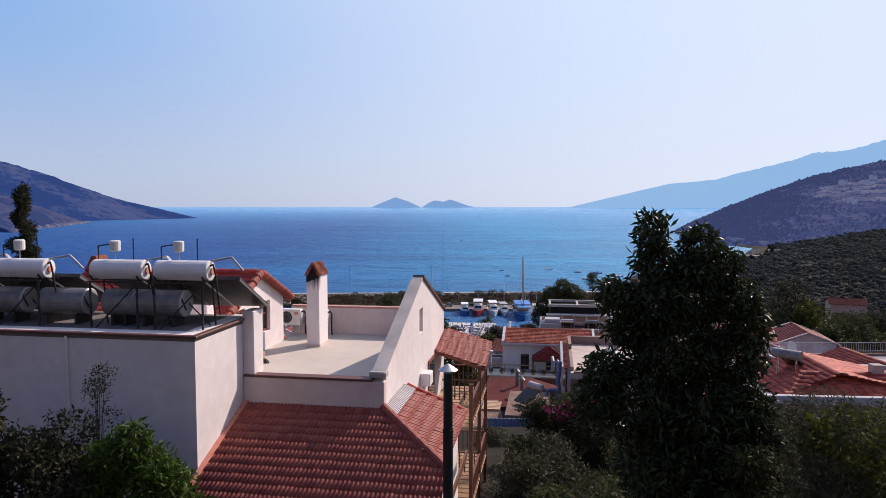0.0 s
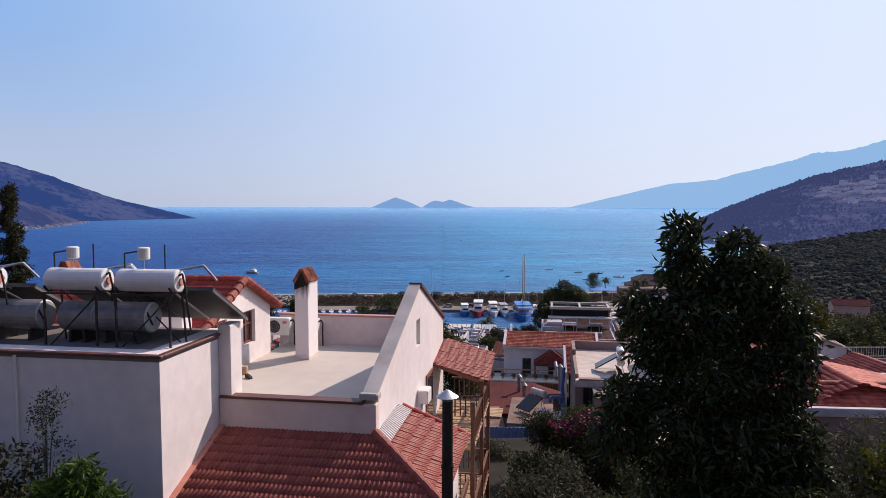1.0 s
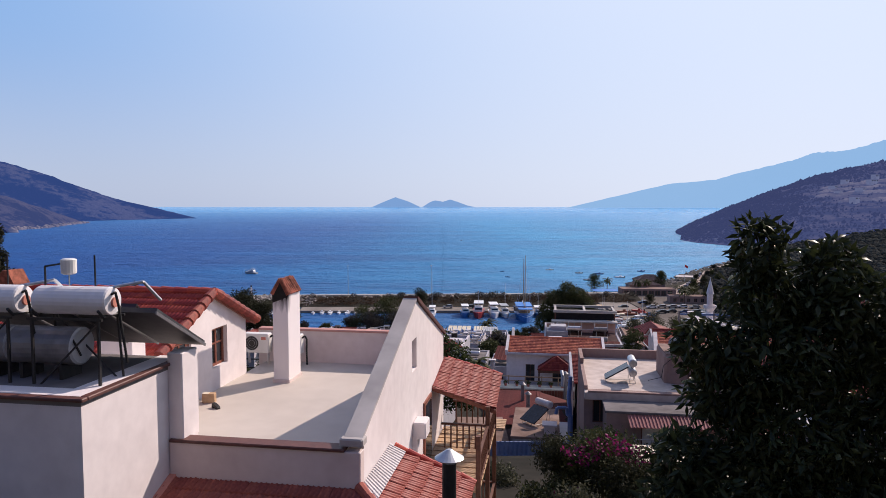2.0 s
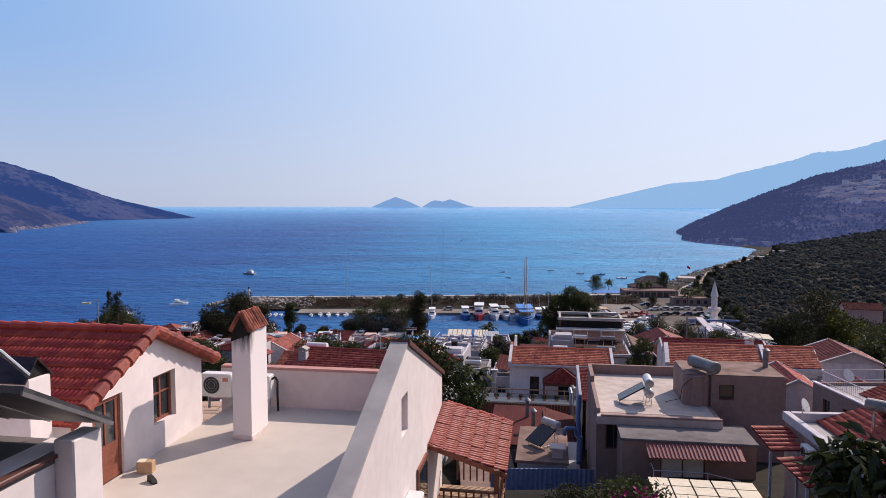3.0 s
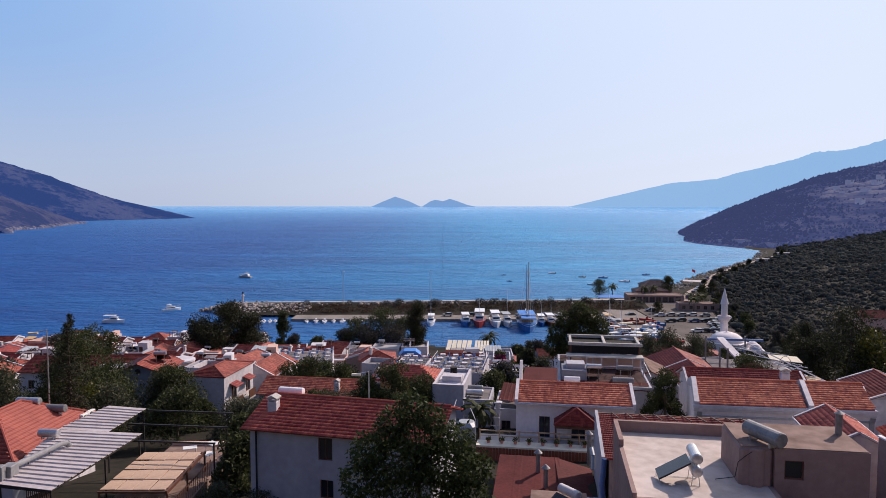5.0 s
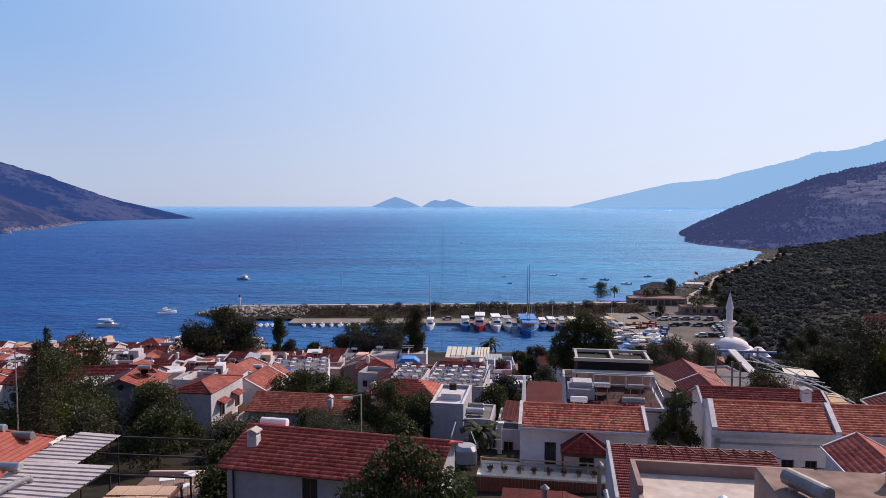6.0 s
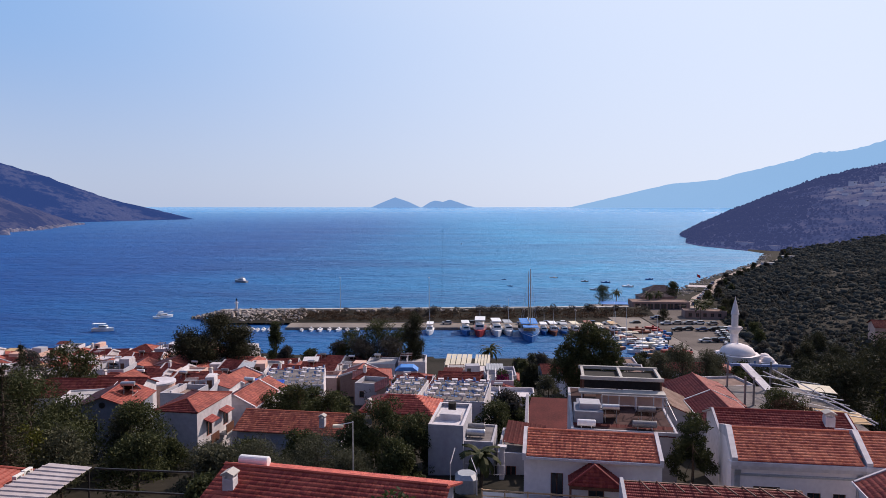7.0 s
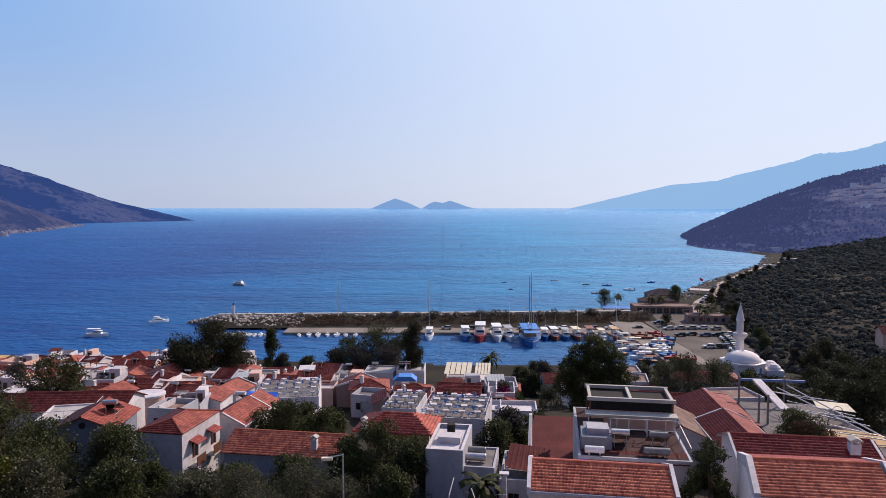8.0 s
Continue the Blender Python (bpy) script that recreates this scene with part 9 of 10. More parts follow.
# ---- harbour ----
single("quay_1", Geo().soft_box(-62, 293.5, -2, 88, 304, 1.0, 0.1), PAVING, "pale concrete fishing quay with mooring edge", "quay", "structure")
single("quay_2", Geo().soft_box(71, 238, -2, 84.6, 352, 1.5, 0.1), PAVING, "paved quay beside the car park", "quay", "structure")
single("pavement_1", Geo().prism([(84.2, 238, 1.0), (103, 232, 1.0), (114, 300, 1.0), (126, 345, 1.0), (86, 350, 1.0)], (0, 0, 0.55)), ASPHALT, "sun-bleached grey car park by the harbour", "car park", "structure")
road = Geo()
line = [(112, 338), (128, 372), (146, 400), (172, 452), (225, 530), (290, 612), (330, 672)]
for (a, b), (c, d) in zip(line, line[1:]):
    road.prism([(a, b, 1.2), (a + 7, b - 3.5, 1.2), (c + 7, d - 3.5, 1.2), (c, d, 1.2)], (0, 0, 1.0))
single("road_1", road, LOOSE_EARTH, "pale coast road along the foot of the hill", "road", "structure")


BANK = 0.05


def breakwater():
    prof = [(304.2, 0.9), (307, 1.4), (312, 2.3), (317, 3.1), (319, 3.4), (322.5, 3.4), (323.5, 2.6), (330, 1.2), (336, -1.5)]
    xs = np.linspace(-104, 92, 80)
    v = []
    for x in xs:
        tip = min(1.0, max(0.05, (x + 106) / 14))
        shift = BANK * (x + 85)
        for i, (y, z) in enumerate(prof):
            yy = 320 + (y - 320) * (0.35 + 0.65 * tip) + shift * (0.25 if i == 0 else 1.0)
            v.append((x, yy, (z + 1.5) * tip - 1.5 + (noise.noise((x * 0.3, y * 0.3, 0)) * 0.5 if i in (1, 2, 3, 6, 7) else 0)))
    k = len(prof)
    i = (np.arange(79)[:, None] * k + np.arange(k - 1)).ravel()
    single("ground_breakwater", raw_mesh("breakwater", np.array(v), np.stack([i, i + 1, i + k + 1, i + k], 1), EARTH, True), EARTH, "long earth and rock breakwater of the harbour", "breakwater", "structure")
    top = Geo()
    for a, b in zip(np.linspace(-96, 84, 30), np.linspace(-96, 84, 30)[1:]):
        sa, sb = BANK * (a + 85), BANK * (b + 85)
        top.prism([(a, 320.4 + sa, 3.2), (b, 320.4 + sb, 3.2), (b, 322.8 + sb, 3.2), (a, 322.8 + sa, 3.2)], (0, 0, 0.7))
    single("pavement_2", top, CONCRETE, "pale concrete walkway along the breakwater crest", "walkway", "structure")
    rocks = Geo()
    ico = [(0, 0, 1), (0.9, 0, 0.35), (0.28, 0.85, 0.4), (-0.72, 0.53, 0.35), (-0.72, -0.53, 0.42), (0.28, -0.85, 0.35), (0.72, 0.53, -0.4), (-0.28, 0.85, -0.4), (-0.9, 0, -0.4), (-0.28, -0.85, -0.4), (0.72, -0.53, -0.4)]
    tri = [(0, 1, 2), (0, 2, 3), (0, 3, 4), (0, 4, 5), (0, 5, 1), (1, 6, 2), (2, 7, 3), (3, 8, 4), (4, 9, 5), (5, 10, 1), (6, 7, 2), (7, 8, 3), (8, 9, 4), (9, 10, 5), (10, 6, 1)]
    spots = [(random.uniform(-108, -58), 300 + 22 * random.random() ** 0.7, 0) for _ in range(620)] + [(random.uniform(-100, 90), random.uniform(322, 336), 1) for _ in range(500)] + [(random.uniform(-60, 80), random.uniform(316, 321), 1) for _ in range(160)]
    for x, y, tilt in spots:
        if y < 303 + max(0, (-75 - x)) * 0.5 + (1.5 if x > -80 else 0) and not tilt:
            continue
        y += BANK * (x + 85)
        q = (y - BANK * (x + 85))
        z = float(np.interp(q, [300, 304, 317, 323, 336], [-0.8, 0.2, 3.1, 3.1, -1.0])) * min(1, max(0.1, (x + 108) / 12))
        s = random.uniform(0.5, 1.15)
        m = pose(x, y, z, random.uniform(0, 360), random.uniform(0, 360), random.uniform(0, 360)) @ Matrix.Diagonal((s * random.uniform(0.8, 1.4), s, s * random.uniform(0.6, 1.0), 1))
        rocks.add(ico, tri, m)
    single("breakwater_rocks", rocks, ROCK, "pale tumbled boulders armouring the breakwater", "rocks", "stuff")
    pts = []
    for _ in range(760):
        x = random.uniform(-66, 88)
        y = random.uniform(306, 318) + BANK * (x + 85)
        s = random.uniform(0.5, 1.5)
        pts.append((x, y, float(np.interp(y - BANK * (x + 85), [304, 312, 318], [1, 2.3, 3.2])), s * 1.5, s * 1.2, s * 0.9))
    v, f = leaves(clump_points(pts, 26000), 0.55, 0.3)
    single("breakwater_scrub", raw_mesh("breakwater_scrub", v, f, LEAF_DRY), LEAF_DRY, "brownish dry scrub on the breakwater bank", "scrub", "stuff")
    pts = [(random.uniform(-60, 90), 0, 0, 1.6, 1.3, 1.3) for _ in range(34)]
    pts = [(x, 316 + BANK * (x + 85) + random.uniform(-4, 2), 3.7 + random.uniform(0, 1.0), a, b, c) for x, _, _, a, b, c in pts]
    v, f = leaves(clump_points(pts, 7000), 0.5, 0.25)
    single("breakwater_bushes", raw_mesh("breakwater_bushes", v, f, LEAF_HAZED), LEAF_HAZED, "dark bushes along the breakwater", "bushes", "stuff")


breakwater()
ob = thing("harbour_light", pose(-89.5, 321.0, 3.5), "small white harbour light on the breakwater head", "lighthouse")
part("base", Geo().soft_box(-1.2, -1.2, -0.6, 1.2, 1.2, 0.4, 0.1), WHITE_TOWN, ob)
part("tower", Geo().tube((0, 0, 0.4), (0, 0, 4.2), 0.5, 0.38, 12), WHITE_TOWN, ob)
part("gallery", Geo().tube((0, 0, 3.2), (0, 0, 3.35), 1.0, 1.0, 12), WHITE_TOWN, ob)
part("lantern", Geo().lathe([(0.3, 4.2), (0.35, 4.9), (0.05, 5.3)], 10), GLASS, ob)
for x in (-44.6, -5.6):
    ob = thing("lamp_mast", pose(x, 321.6 + BANK * (x + 85), 3.6), "tall thin lamp mast on the breakwater crest", "lamp mast", group="lamp masts")
    part("pole", Geo().tube((0, 0, -0.4), (0, 0, 13.8), 0.14, 0.07, 8), STEEL, ob)
    part("lantern", Geo().soft_box(-0.5, -0.15, 13.8, 0.5, 0.15, 13.95, 0.04), PLASTIC, ob)


def hull(long, beam, high, sheer=0.4, flare=0.75):
    """A boat's hull along +y (bow), deck at its own height: closed shell."""
    g = Geo()
    n = 10
    rows = []
    for i in range(n + 1):
        k = i / n
        half = beam / 2 * (1 - max(0, (k - 0.45) / 0.55) ** 2.2) * (0.88 + 0.12 * min(1, k / 0.2))
        top = high * (1 + sheer * max(0, k - 0.3) ** 1.5)
        y = (k - 0.5) * long
        rows.append([(-half, y, top), (-half * flare, y - (0.03 * long if k > 0.9 else 0), 0.0), (0, y - (0.06 * long if k > 0.9 else 0), -0.4), (half * flare, y - (0.03 * long if k > 0.9 else 0), 0.0), (half, y, top)])
    v = [p for row in rows for p in row]
    f = [(i * 5 + j, i * 5 + j + 1, i * 5 + j + 6, i * 5 + j + 5) for i in range(n) for j in range(4)]
    f += [(i * 5 + 4, i * 5, i * 5 + 5, i * 5 + 9) for i in range(n)] + [(0, 4, 3, 2, 1)]
    return g.add(v, f)


def motor_boat(m, long, paint, roof, label, group="moored boats", mast=0.0, flag=False):
    ob = thing("motor_boat", m, label, "boat", group)
    b, h = long * 0.32, 0.13 * long
    part("hull", hull(long, b, h), paint, ob)
    part("deck", Geo().box(-b * 0.36, -long * 0.44, h * 1.01, b * 0.36, long * 0.2, h * 1.06), WOODLIGHT, ob)
    part("cabin", Geo().soft_box(-b * 0.32, -long * 0.18, h * 1.06, b * 0.32, long * 0.2, h * 1.06 + 0.13 * long, 0.1), BOATWHITE, ob)
    for s in (-1, 1):
        part("cabin_window", Geo().box(s * b * 0.322 - 0.012, -long * 0.13, h * 1.06 + 0.06 * long, s * b * 0.322 + 0.012, long * 0.14, h * 1.06 + 0.105 * long), GLASS, ob)
    part("windscreen", Geo().box(-b * 0.27, long * 0.2, h * 1.06 + 0.06 * long, b * 0.27, long * 0.202 + 0.01, h * 1.06 + 0.11 * long), GLASS, ob)
    part("awning", Geo().soft_box(-b * 0.4, -long * 0.46, h + 0.21 * long, b * 0.4, long * 0.1, h + 0.225 * long, 0.05), roof, ob)
    for x in (-0.36, 0.36):
        for y in (-0.44, -0.18, 0.08):
            part("awning_post", Geo().tube((b * x, long * y, h), (b * x, long * y, h + 0.21 * long), 0.03, n=5), STEEL, ob)
    if mast:
        part("mast", Geo().tube((0, long * 0.1, h), (0, long * 0.1, h + mast), 0.07, 0.04, 6), BOATWHITE, ob)
    if flag:
        part("flag_pole", Geo().tube((0, -long * 0.48, h), (0, -long * 0.52, h + 2.2), 0.025, n=5), STEEL, ob)
        part("flag", Geo().prism([(0, -long * 0.52, h + 2.2), (0.9, -long * 0.52, h + 2.0), (0.9, -long * 0.52, h + 1.4), (0, -long * 0.52, h + 1.6)], (0, 0.02, 0)), FLAGRED, ob)
    return ob


ROW = [(9.3, 8.0, BOATBLUE, BOATWHITE, 0), (14.8, 10.5, BOATRED, BOATWHITE, 9), (21.2, 9.5, BOATWHITE, BOATWHITE, 0), (25.6, 8.4, BOATWHITE, GREYSHEET, 12), (39.4, 7.0, BOATBLUE, BOATWHITE, 7), (43.0, 7.6, WOODRED, BOATWHITE, 8), (47.2, 7.0, BOATBLUE, GREYSHEET, 0), (51.4, 7.6, WOODRED, CANVAS, 10), (56.6, 8.0, WOODRED, WOODRED, 0), (61.0, 6.6, BOATWHITE, CANVAS, 0), (66.0, 7.6, WOODRED, TANCANVAS, 11), (-4.5, 7.0, BOATWHITE, BOATWHITE, 17)]
for x, long, paint, roof, mast in ROW:
    long *= 1.5
    motor_boat(pose(x, 289.0 - 0.02 * x - long * 0.2, 0, 0, 0, random.uniform(176, 184)), long, paint, roof, "moored day-trip boat with awning, bow to the water", mast=mast, flag=random.random() < 0.5)
for i in range(9):
    motor_boat(pose(68 + random.uniform(-2.5, 2.0), 247 + i * 4.6, 0, 0, 0, 85 + random.uniform(-8, 8)), random.uniform(5.5, 8), random.choice((BOATWHITE, BOATWHITE, BOATRED, WOODRED)), random.choice((BOATWHITE, CANVAS, WOODRED, GREYSHEET)), "small boat packed along the harbour side", mast=random.choice((0, 0, 8, 11)))
for i in range(7):
    motor_boat(pose(56 + i * 3.8, 262 + random.uniform(-6, 12), 0, 0, 0, random.uniform(60, 130)), random.uniform(5.5, 7.5), random.choice((BOATWHITE, WOODRED, WOODRED)), random.choice((CANVAS, BOATWHITE, WOODRED)), "fishing boat in the inner harbour", mast=random.choice((0, 6, 9)))


def dinghy(m, long, label="small white open boat", paint=BOATWHITE, group="small boats"):
    ob = thing("dinghy", m, label, "boat", group)
    part("hull", hull(long, long * 0.36, long * 0.12), paint, ob)
    part("thwart", Geo().box(-long * 0.15, -0.15, long * 0.122, long * 0.15, 0.15, long * 0.135), WOODLIGHT, ob)
    part("console", Geo().soft_box(-0.35, -long * 0.2, long * 0.122, 0.35, -long * 0.02, long * 0.24, 0.05), paint, ob)
    part("outboard", Geo().soft_box(-0.15, -long * 0.56, 0.0, 0.15, -long * 0.47, long * 0.2, 0.04), BLACKMETAL, ob)
    return ob


for i in range(15):
    x = -84 + i * 2.3 if i < 8 else -55 + (i - 8) * 3.6
    dinghy(pose(x, 291.5 + (0.9 * i if i < 3 else 0) + random.uniform(-0.6, 0.6), 0, 0, 0, random.uniform(165, 195)), random.uniform(4.2, 6.0), "small white motor dinghy moored at the quay", group="dinghies at the quay")
for x, y, s, yaw in ((74.7, 482, 5.0, 80), (41, 436, 3.2, 60), (40.5, 472, 3.0, 95), (91, 460, 4.6, 80), (103, 454, 5.6, 70), (111, 432, 6.4, 75), (88, 417, 5.6, 70), (136, 472, 5.2, 100), (23, 860, 5, 0)):
    dinghy(pose(x, y, 0, 0, 0, yaw), s, "small boat anchored in the bay", random.choice((BOATWHITE, BOATBLUE, GREYSHEET)), "boats anchored in the bay")

ob = thing("sailing_gulet", pose(33.0, 279.5, 0, 0, 0, 178) @ Matrix.Scale(1.08, 4), "blue two-masted wooden sailing boat with blue awning", "boat")
part("hull", hull(22, 7.0, 2.2, 0.55), BOATBLUE, ob, "blue hull")
part("rubbing_strake", hull(22.1, 7.15, 2.25, 0.55).mesh("rubbing_strake", BOATWHITE), BOATWHITE, ob, m=Matrix.Translation((0, 0, 1.75)) @ Matrix.Diagonal((1, 1, 0.2, 1)))
part("deckhouse", Geo().soft_box(-2.0, -6.5, 2.2, 2.0, 2.5, 3.4, 0.2), WOODLIGHT, ob)
for i in range(4):
    for s in (-1, 1):
        part("porthole", Geo().box(s * 2.0 - 0.02, -5.6 + i * 2.0, 2.6, s * 2.0 + 0.02, -4.6 + i * 2.0, 3.1), GLASS, ob)
part("awning", Geo().soft_box(-3.0, -10.0, 4.7, 3.0, 1.5, 4.9, 0.08), AWNBLUE, ob, "blue canvas awning")
part("awning", Geo().soft_box(-2.6, 2.5, 4.4, 2.6, 7.0, 4.55, 0.08), AWNBLUE, ob, "blue canvas awning")
for x in (-2.7, 2.7):
    for y in (-9.5, -5.5, -1.5, 1.2):
        part("awning_post", Geo().tube((x, y, 2.2), (x, y, 4.7), 0.05, n=6), STEEL, ob)
for y, h in ((3.0, 24.0), (-3.5, 22.5)):
    part("mast", Geo().tube((0, y, 2.2), (0, y, h), 0.20, 0.09, 10), WOODLIGHT, ob)
    part("shroud", Geo().tube((-3.0, y - 1, 2.4), (0, y, h - 1.5), 0.03, n=4), STEEL, ob)
    part("shroud", Geo().tube((3.0, y - 1, 2.4), (0, y, h - 1.5), 0.03, n=4), STEEL, ob)
    part("boom", Geo().tube((0, y - 0.4, 5.2), (0, y - 5.2, 5.5), 0.12, n=8), BOATWHITE, ob)
part("bowsprit", Geo().tube((0, 10.2, 3.0), (0, 14.0, 4.2), 0.14, 0.08, 8), WOODLIGHT, ob)
part("forestay", Geo().tube((0, 13.8, 4.1), (0, 3.0, 23.5), 0.03, n=4), STEEL, ob)


def yacht(m, long, label, decks=2):
    ob = thing("motor_yacht", m, label, "boat", "boats under way")
    b, h = long * 0.28, 0.11 * long
    part("hull", hull(long, b, h, 0.6), BOATWHITE if decks == 2 else GREYSHEET, ob)
    part("saloon", Geo().soft_box(-b * 0.38, -long * 0.32, h, b * 0.38, long * 0.18, h + 0.10 * long, 0.15), BOATWHITE, ob)
    part("window_band", Geo().box(-b * 0.385, -long * 0.28, h + 0.045 * long, b * 0.385, long * 0.15, h + 0.08 * long), GLASS, ob)
    part("windscreen", Geo().prism([(-b * 0.34, long * 0.17, h + 0.03 * long), (b * 0.34, long * 0.17, h + 0.03 * long), (b * 0.3, long * 0.10, h + 0.10 * long), (-b * 0.3, long * 0.10, h + 0.10 * long)], (0, 0.03, 0.02)), GLASS, ob)
    part("flybridge", Geo().soft_box(-b * 0.32, -long * 0.28, h + 0.102 * long, b * 0.32, long * 0.04, h + 0.14 * long, 0.1), BOATWHITE, ob)
    part("hardtop", Geo().soft_box(-b * 0.34, -long * 0.26, h + 0.20 * long, b * 0.34, long * 0.0, h + 0.215 * long, 0.08), BOATWHITE if decks == 2 else TANKGREY, ob)
    for x in (-0.28, 0.28):
        for y in (-0.24, -0.04):
            part("post", Geo().tube((b * x, long * y, h + 0.12 * long), (b * x, long * y, h + 0.2 * long), 0.06, n=6), BOATWHITE, ob)
    part("mast", Geo().tube((0, -long * 0.1, h + 0.2 * long), (0, -long * 0.12, h + 0.3 * long), 0.06, 0.03, 6), BOATWHITE, ob)
    part("rail", Geo().path([(-b * 0.42, -long * 0.1, h + 0.9), (-b * 0.40, long * 0.25, h + 1.1), (0, long * 0.49, h + 1.5), (b * 0.40, long * 0.25, h + 1.1), (b * 0.42, -long * 0.1, h + 0.9)], 0.03, 5), STEEL, ob)
    return ob


yacht(pose(-128, 457, 0, 0, 0, 62), 10.5, "dark motor yacht crossing the bay", 1)
yacht(pose(-122, 322, 0, 0, 0, -50), 8.5, "white motor yacht heading out of the harbour", 2)
motor_boat(pose(-133, 291, 0, 0, 0, -88), 8.5, BOATWHITE, BOATWHITE, "white open boat with sun awning under way", "boats under way")

# mosque
ob = thing("mosque", pose(86.6, 222.5, 0, 0, 0, -12), "small white domed mosque with slender minaret", "mosque")
part("hall", Geo().prism([(6.0 * math.cos(math.pi / 8 + k * math.pi / 4), 6.0 * math.sin(math.pi / 8 + k * math.pi / 4), -1) for k in range(8)], (0, 0, 7.0)), WHITE, ob)
part("cornice", Geo().prism([(6.3 * math.cos(math.pi / 8 + k * math.pi / 4), 6.3 * math.sin(math.pi / 8 + k * math.pi / 4), 6.002) for k in range(8)], (0, 0, 0.4)), WHITE, ob)
part("dome", Geo().lathe([(4.9, 6.402), (4.8, 7.0), (4.2, 7.9), (3.0, 8.7), (1.5, 9.15), (0.2, 9.3), (0.06, 10.2), (0.02, 10.4)], 32), WHITE, ob, "white hemispherical dome", smooth=True)
for k in range(8):
    a = k * math.pi / 4
    part("window", Geo().box(-0.45, -0.03, 3.4, 0.45, 0.03, 5.2), BLUESHEET, ob, m=pose(5.56 * math.cos(a), 5.56 * math.sin(a), 0, 0, 0, math.degrees(a) + 90))
for k, (x, y) in enumerate(((8.0, 2.5), (8.0, -1.5))):
    part("porch", Geo().box(x - 2.2, y - 2.0, -1, x + 2.2, y + 2.0, 4.6), WHITE, ob)
    part("porch_dome", Geo().lathe([(1.9, 4.602), (1.7, 5.3), (1.0, 6.0), (0.1, 6.3)], 20, pose(x, y, 0)), WHITE, ob)
ob = thing("minaret", pose(88.4, 229.0, 0), "slender white minaret with pointed spire and balcony", "minaret")
part("base", Geo().prism([(1.7 * math.cos(k * math.pi / 4), 1.7 * math.sin(k * math.pi / 4), -1) for k in range(8)], (0, 0, 6.0)), WHITE, ob)
part("shaft", Geo().lathe([(1.5, 5.0), (1.15, 6.5), (1.12, 11.4)], 16), WHITE, ob)
part("balcony", Geo().lathe([(1.15, 11.0), (1.75, 12.0), (1.95, 12.2), (1.95, 13.1), (1.8, 13.1), (1.8, 12.3), (1.0, 12.3)], 16), WHITE, ob)
part("lantern", Geo().lathe([(0.95, 12.3), (0.95, 16.6), (1.15, 16.7), (1.15, 16.9)], 16), WHITE, ob)
part("spire", Geo().lathe([(1.2, 16.9), (0.55, 19.8), (0.06, 21.8), (0.03, 22.4)], 16), WHITE, ob)
part("loudspeaker", Geo().tube((1.0, -1.2, 12.9), (1.5, -1.9, 12.9), 0.12, 0.3, 8), PLASTIC, ob)


def car(m, paint, label):
    ob = thing("car", m, label, "car", "parked cars")
    lower = [(-2.15, 0.45), (-2.2, 0.75), (-2.05, 0.98), (2.0, 0.92), (2.2, 0.7), (2.15, 0.4)]
    upper = [(-1.95, 0.95), (-1.45, 1.45), (0.35, 1.48), (1.1, 0.95)]
    part("body", Geo().prism([(-0.86, x, z) for x, z in lower], (1.72, 0, 0)), paint, ob)
    part("cabin", Geo().prism([(-0.74, x, z) for x, z in upper], (1.48, 0, 0)), GLASS, ob)
    part("roof", Geo().soft_box(-0.70, -1.42, 1.455, 0.70, 0.33, 1.52, 0.03), paint, ob)
    for x in (-0.80, 0.80):
        for y in (-1.35, 1.35):
            part("wheel", Geo().tube((x - 0.1, y, 0.32), (x + 0.1, y, 0.32), 0.32, 0.32, 14), RUBBER, ob)
    for x in (-0.55, 0.55):
        part("headlight", Geo().box(x - 0.2, 2.14, 0.62, x + 0.2, 2.2, 0.76), GLASS, ob)
        part("tail_light", Geo().box(x - 0.18, -2.21, 0.70, x + 0.18, -2.14, 0.86), FLAGRED, ob)
    return ob


paints = (CARWHITE, CARDARK, CARBLUE, CARGREY, CARWHITE, CARDARK)
models = [car(pose(92.5 + 2.9 * i, 262 + i * 0.4, 1.56, 0, 0, 80), p, n) for i, (p, n) in enumerate(((CARWHITE, "white car parked by the harbour"), (CARDARK, "dark car parked by the harbour"), (CARBLUE, "dark blue car parked by the harbour"), (CARGREY, "silver car parked by the harbour")))]
car_rng = random.Random(5)
for i in range(12):
    copy_thing(car_rng.choice(models), pose(97 + i * 0.85 + car_rng.uniform(-0.2, 0.2), 247 + i * 3.4, 1.56, 0, 0, 62 + car_rng.uniform(-4, 4)))
for i in range(11):
    copy_thing(car_rng.choice(models), pose(90 + (i % 5) * 4.6, 284 + (i // 5) * 13 + car_rng.uniform(-1, 1), 1.56, 0, 0, 85 + car_rng.uniform(-6, 6)))
for i in range(9):
    copy_thing(car_rng.choice(models), pose(4 + i * 9.2 + car_rng.uniform(-2, 2), 300.6, 1.0, 0, 0, 90 + car_rng.uniform(-4, 4)))
for i in range(10):
    k = i / 10
    copy_thing(car_rng.choice(models), pose(119 + 46 * k, 345 + 92 * k, 2.21, 0, 0, -28))
for i in range(6):
    copy_thing(car_rng.choice(models), pose(112 + (i % 3) * 5, 322 + (i // 3) * 7, 1.56, 0, 0, 75))


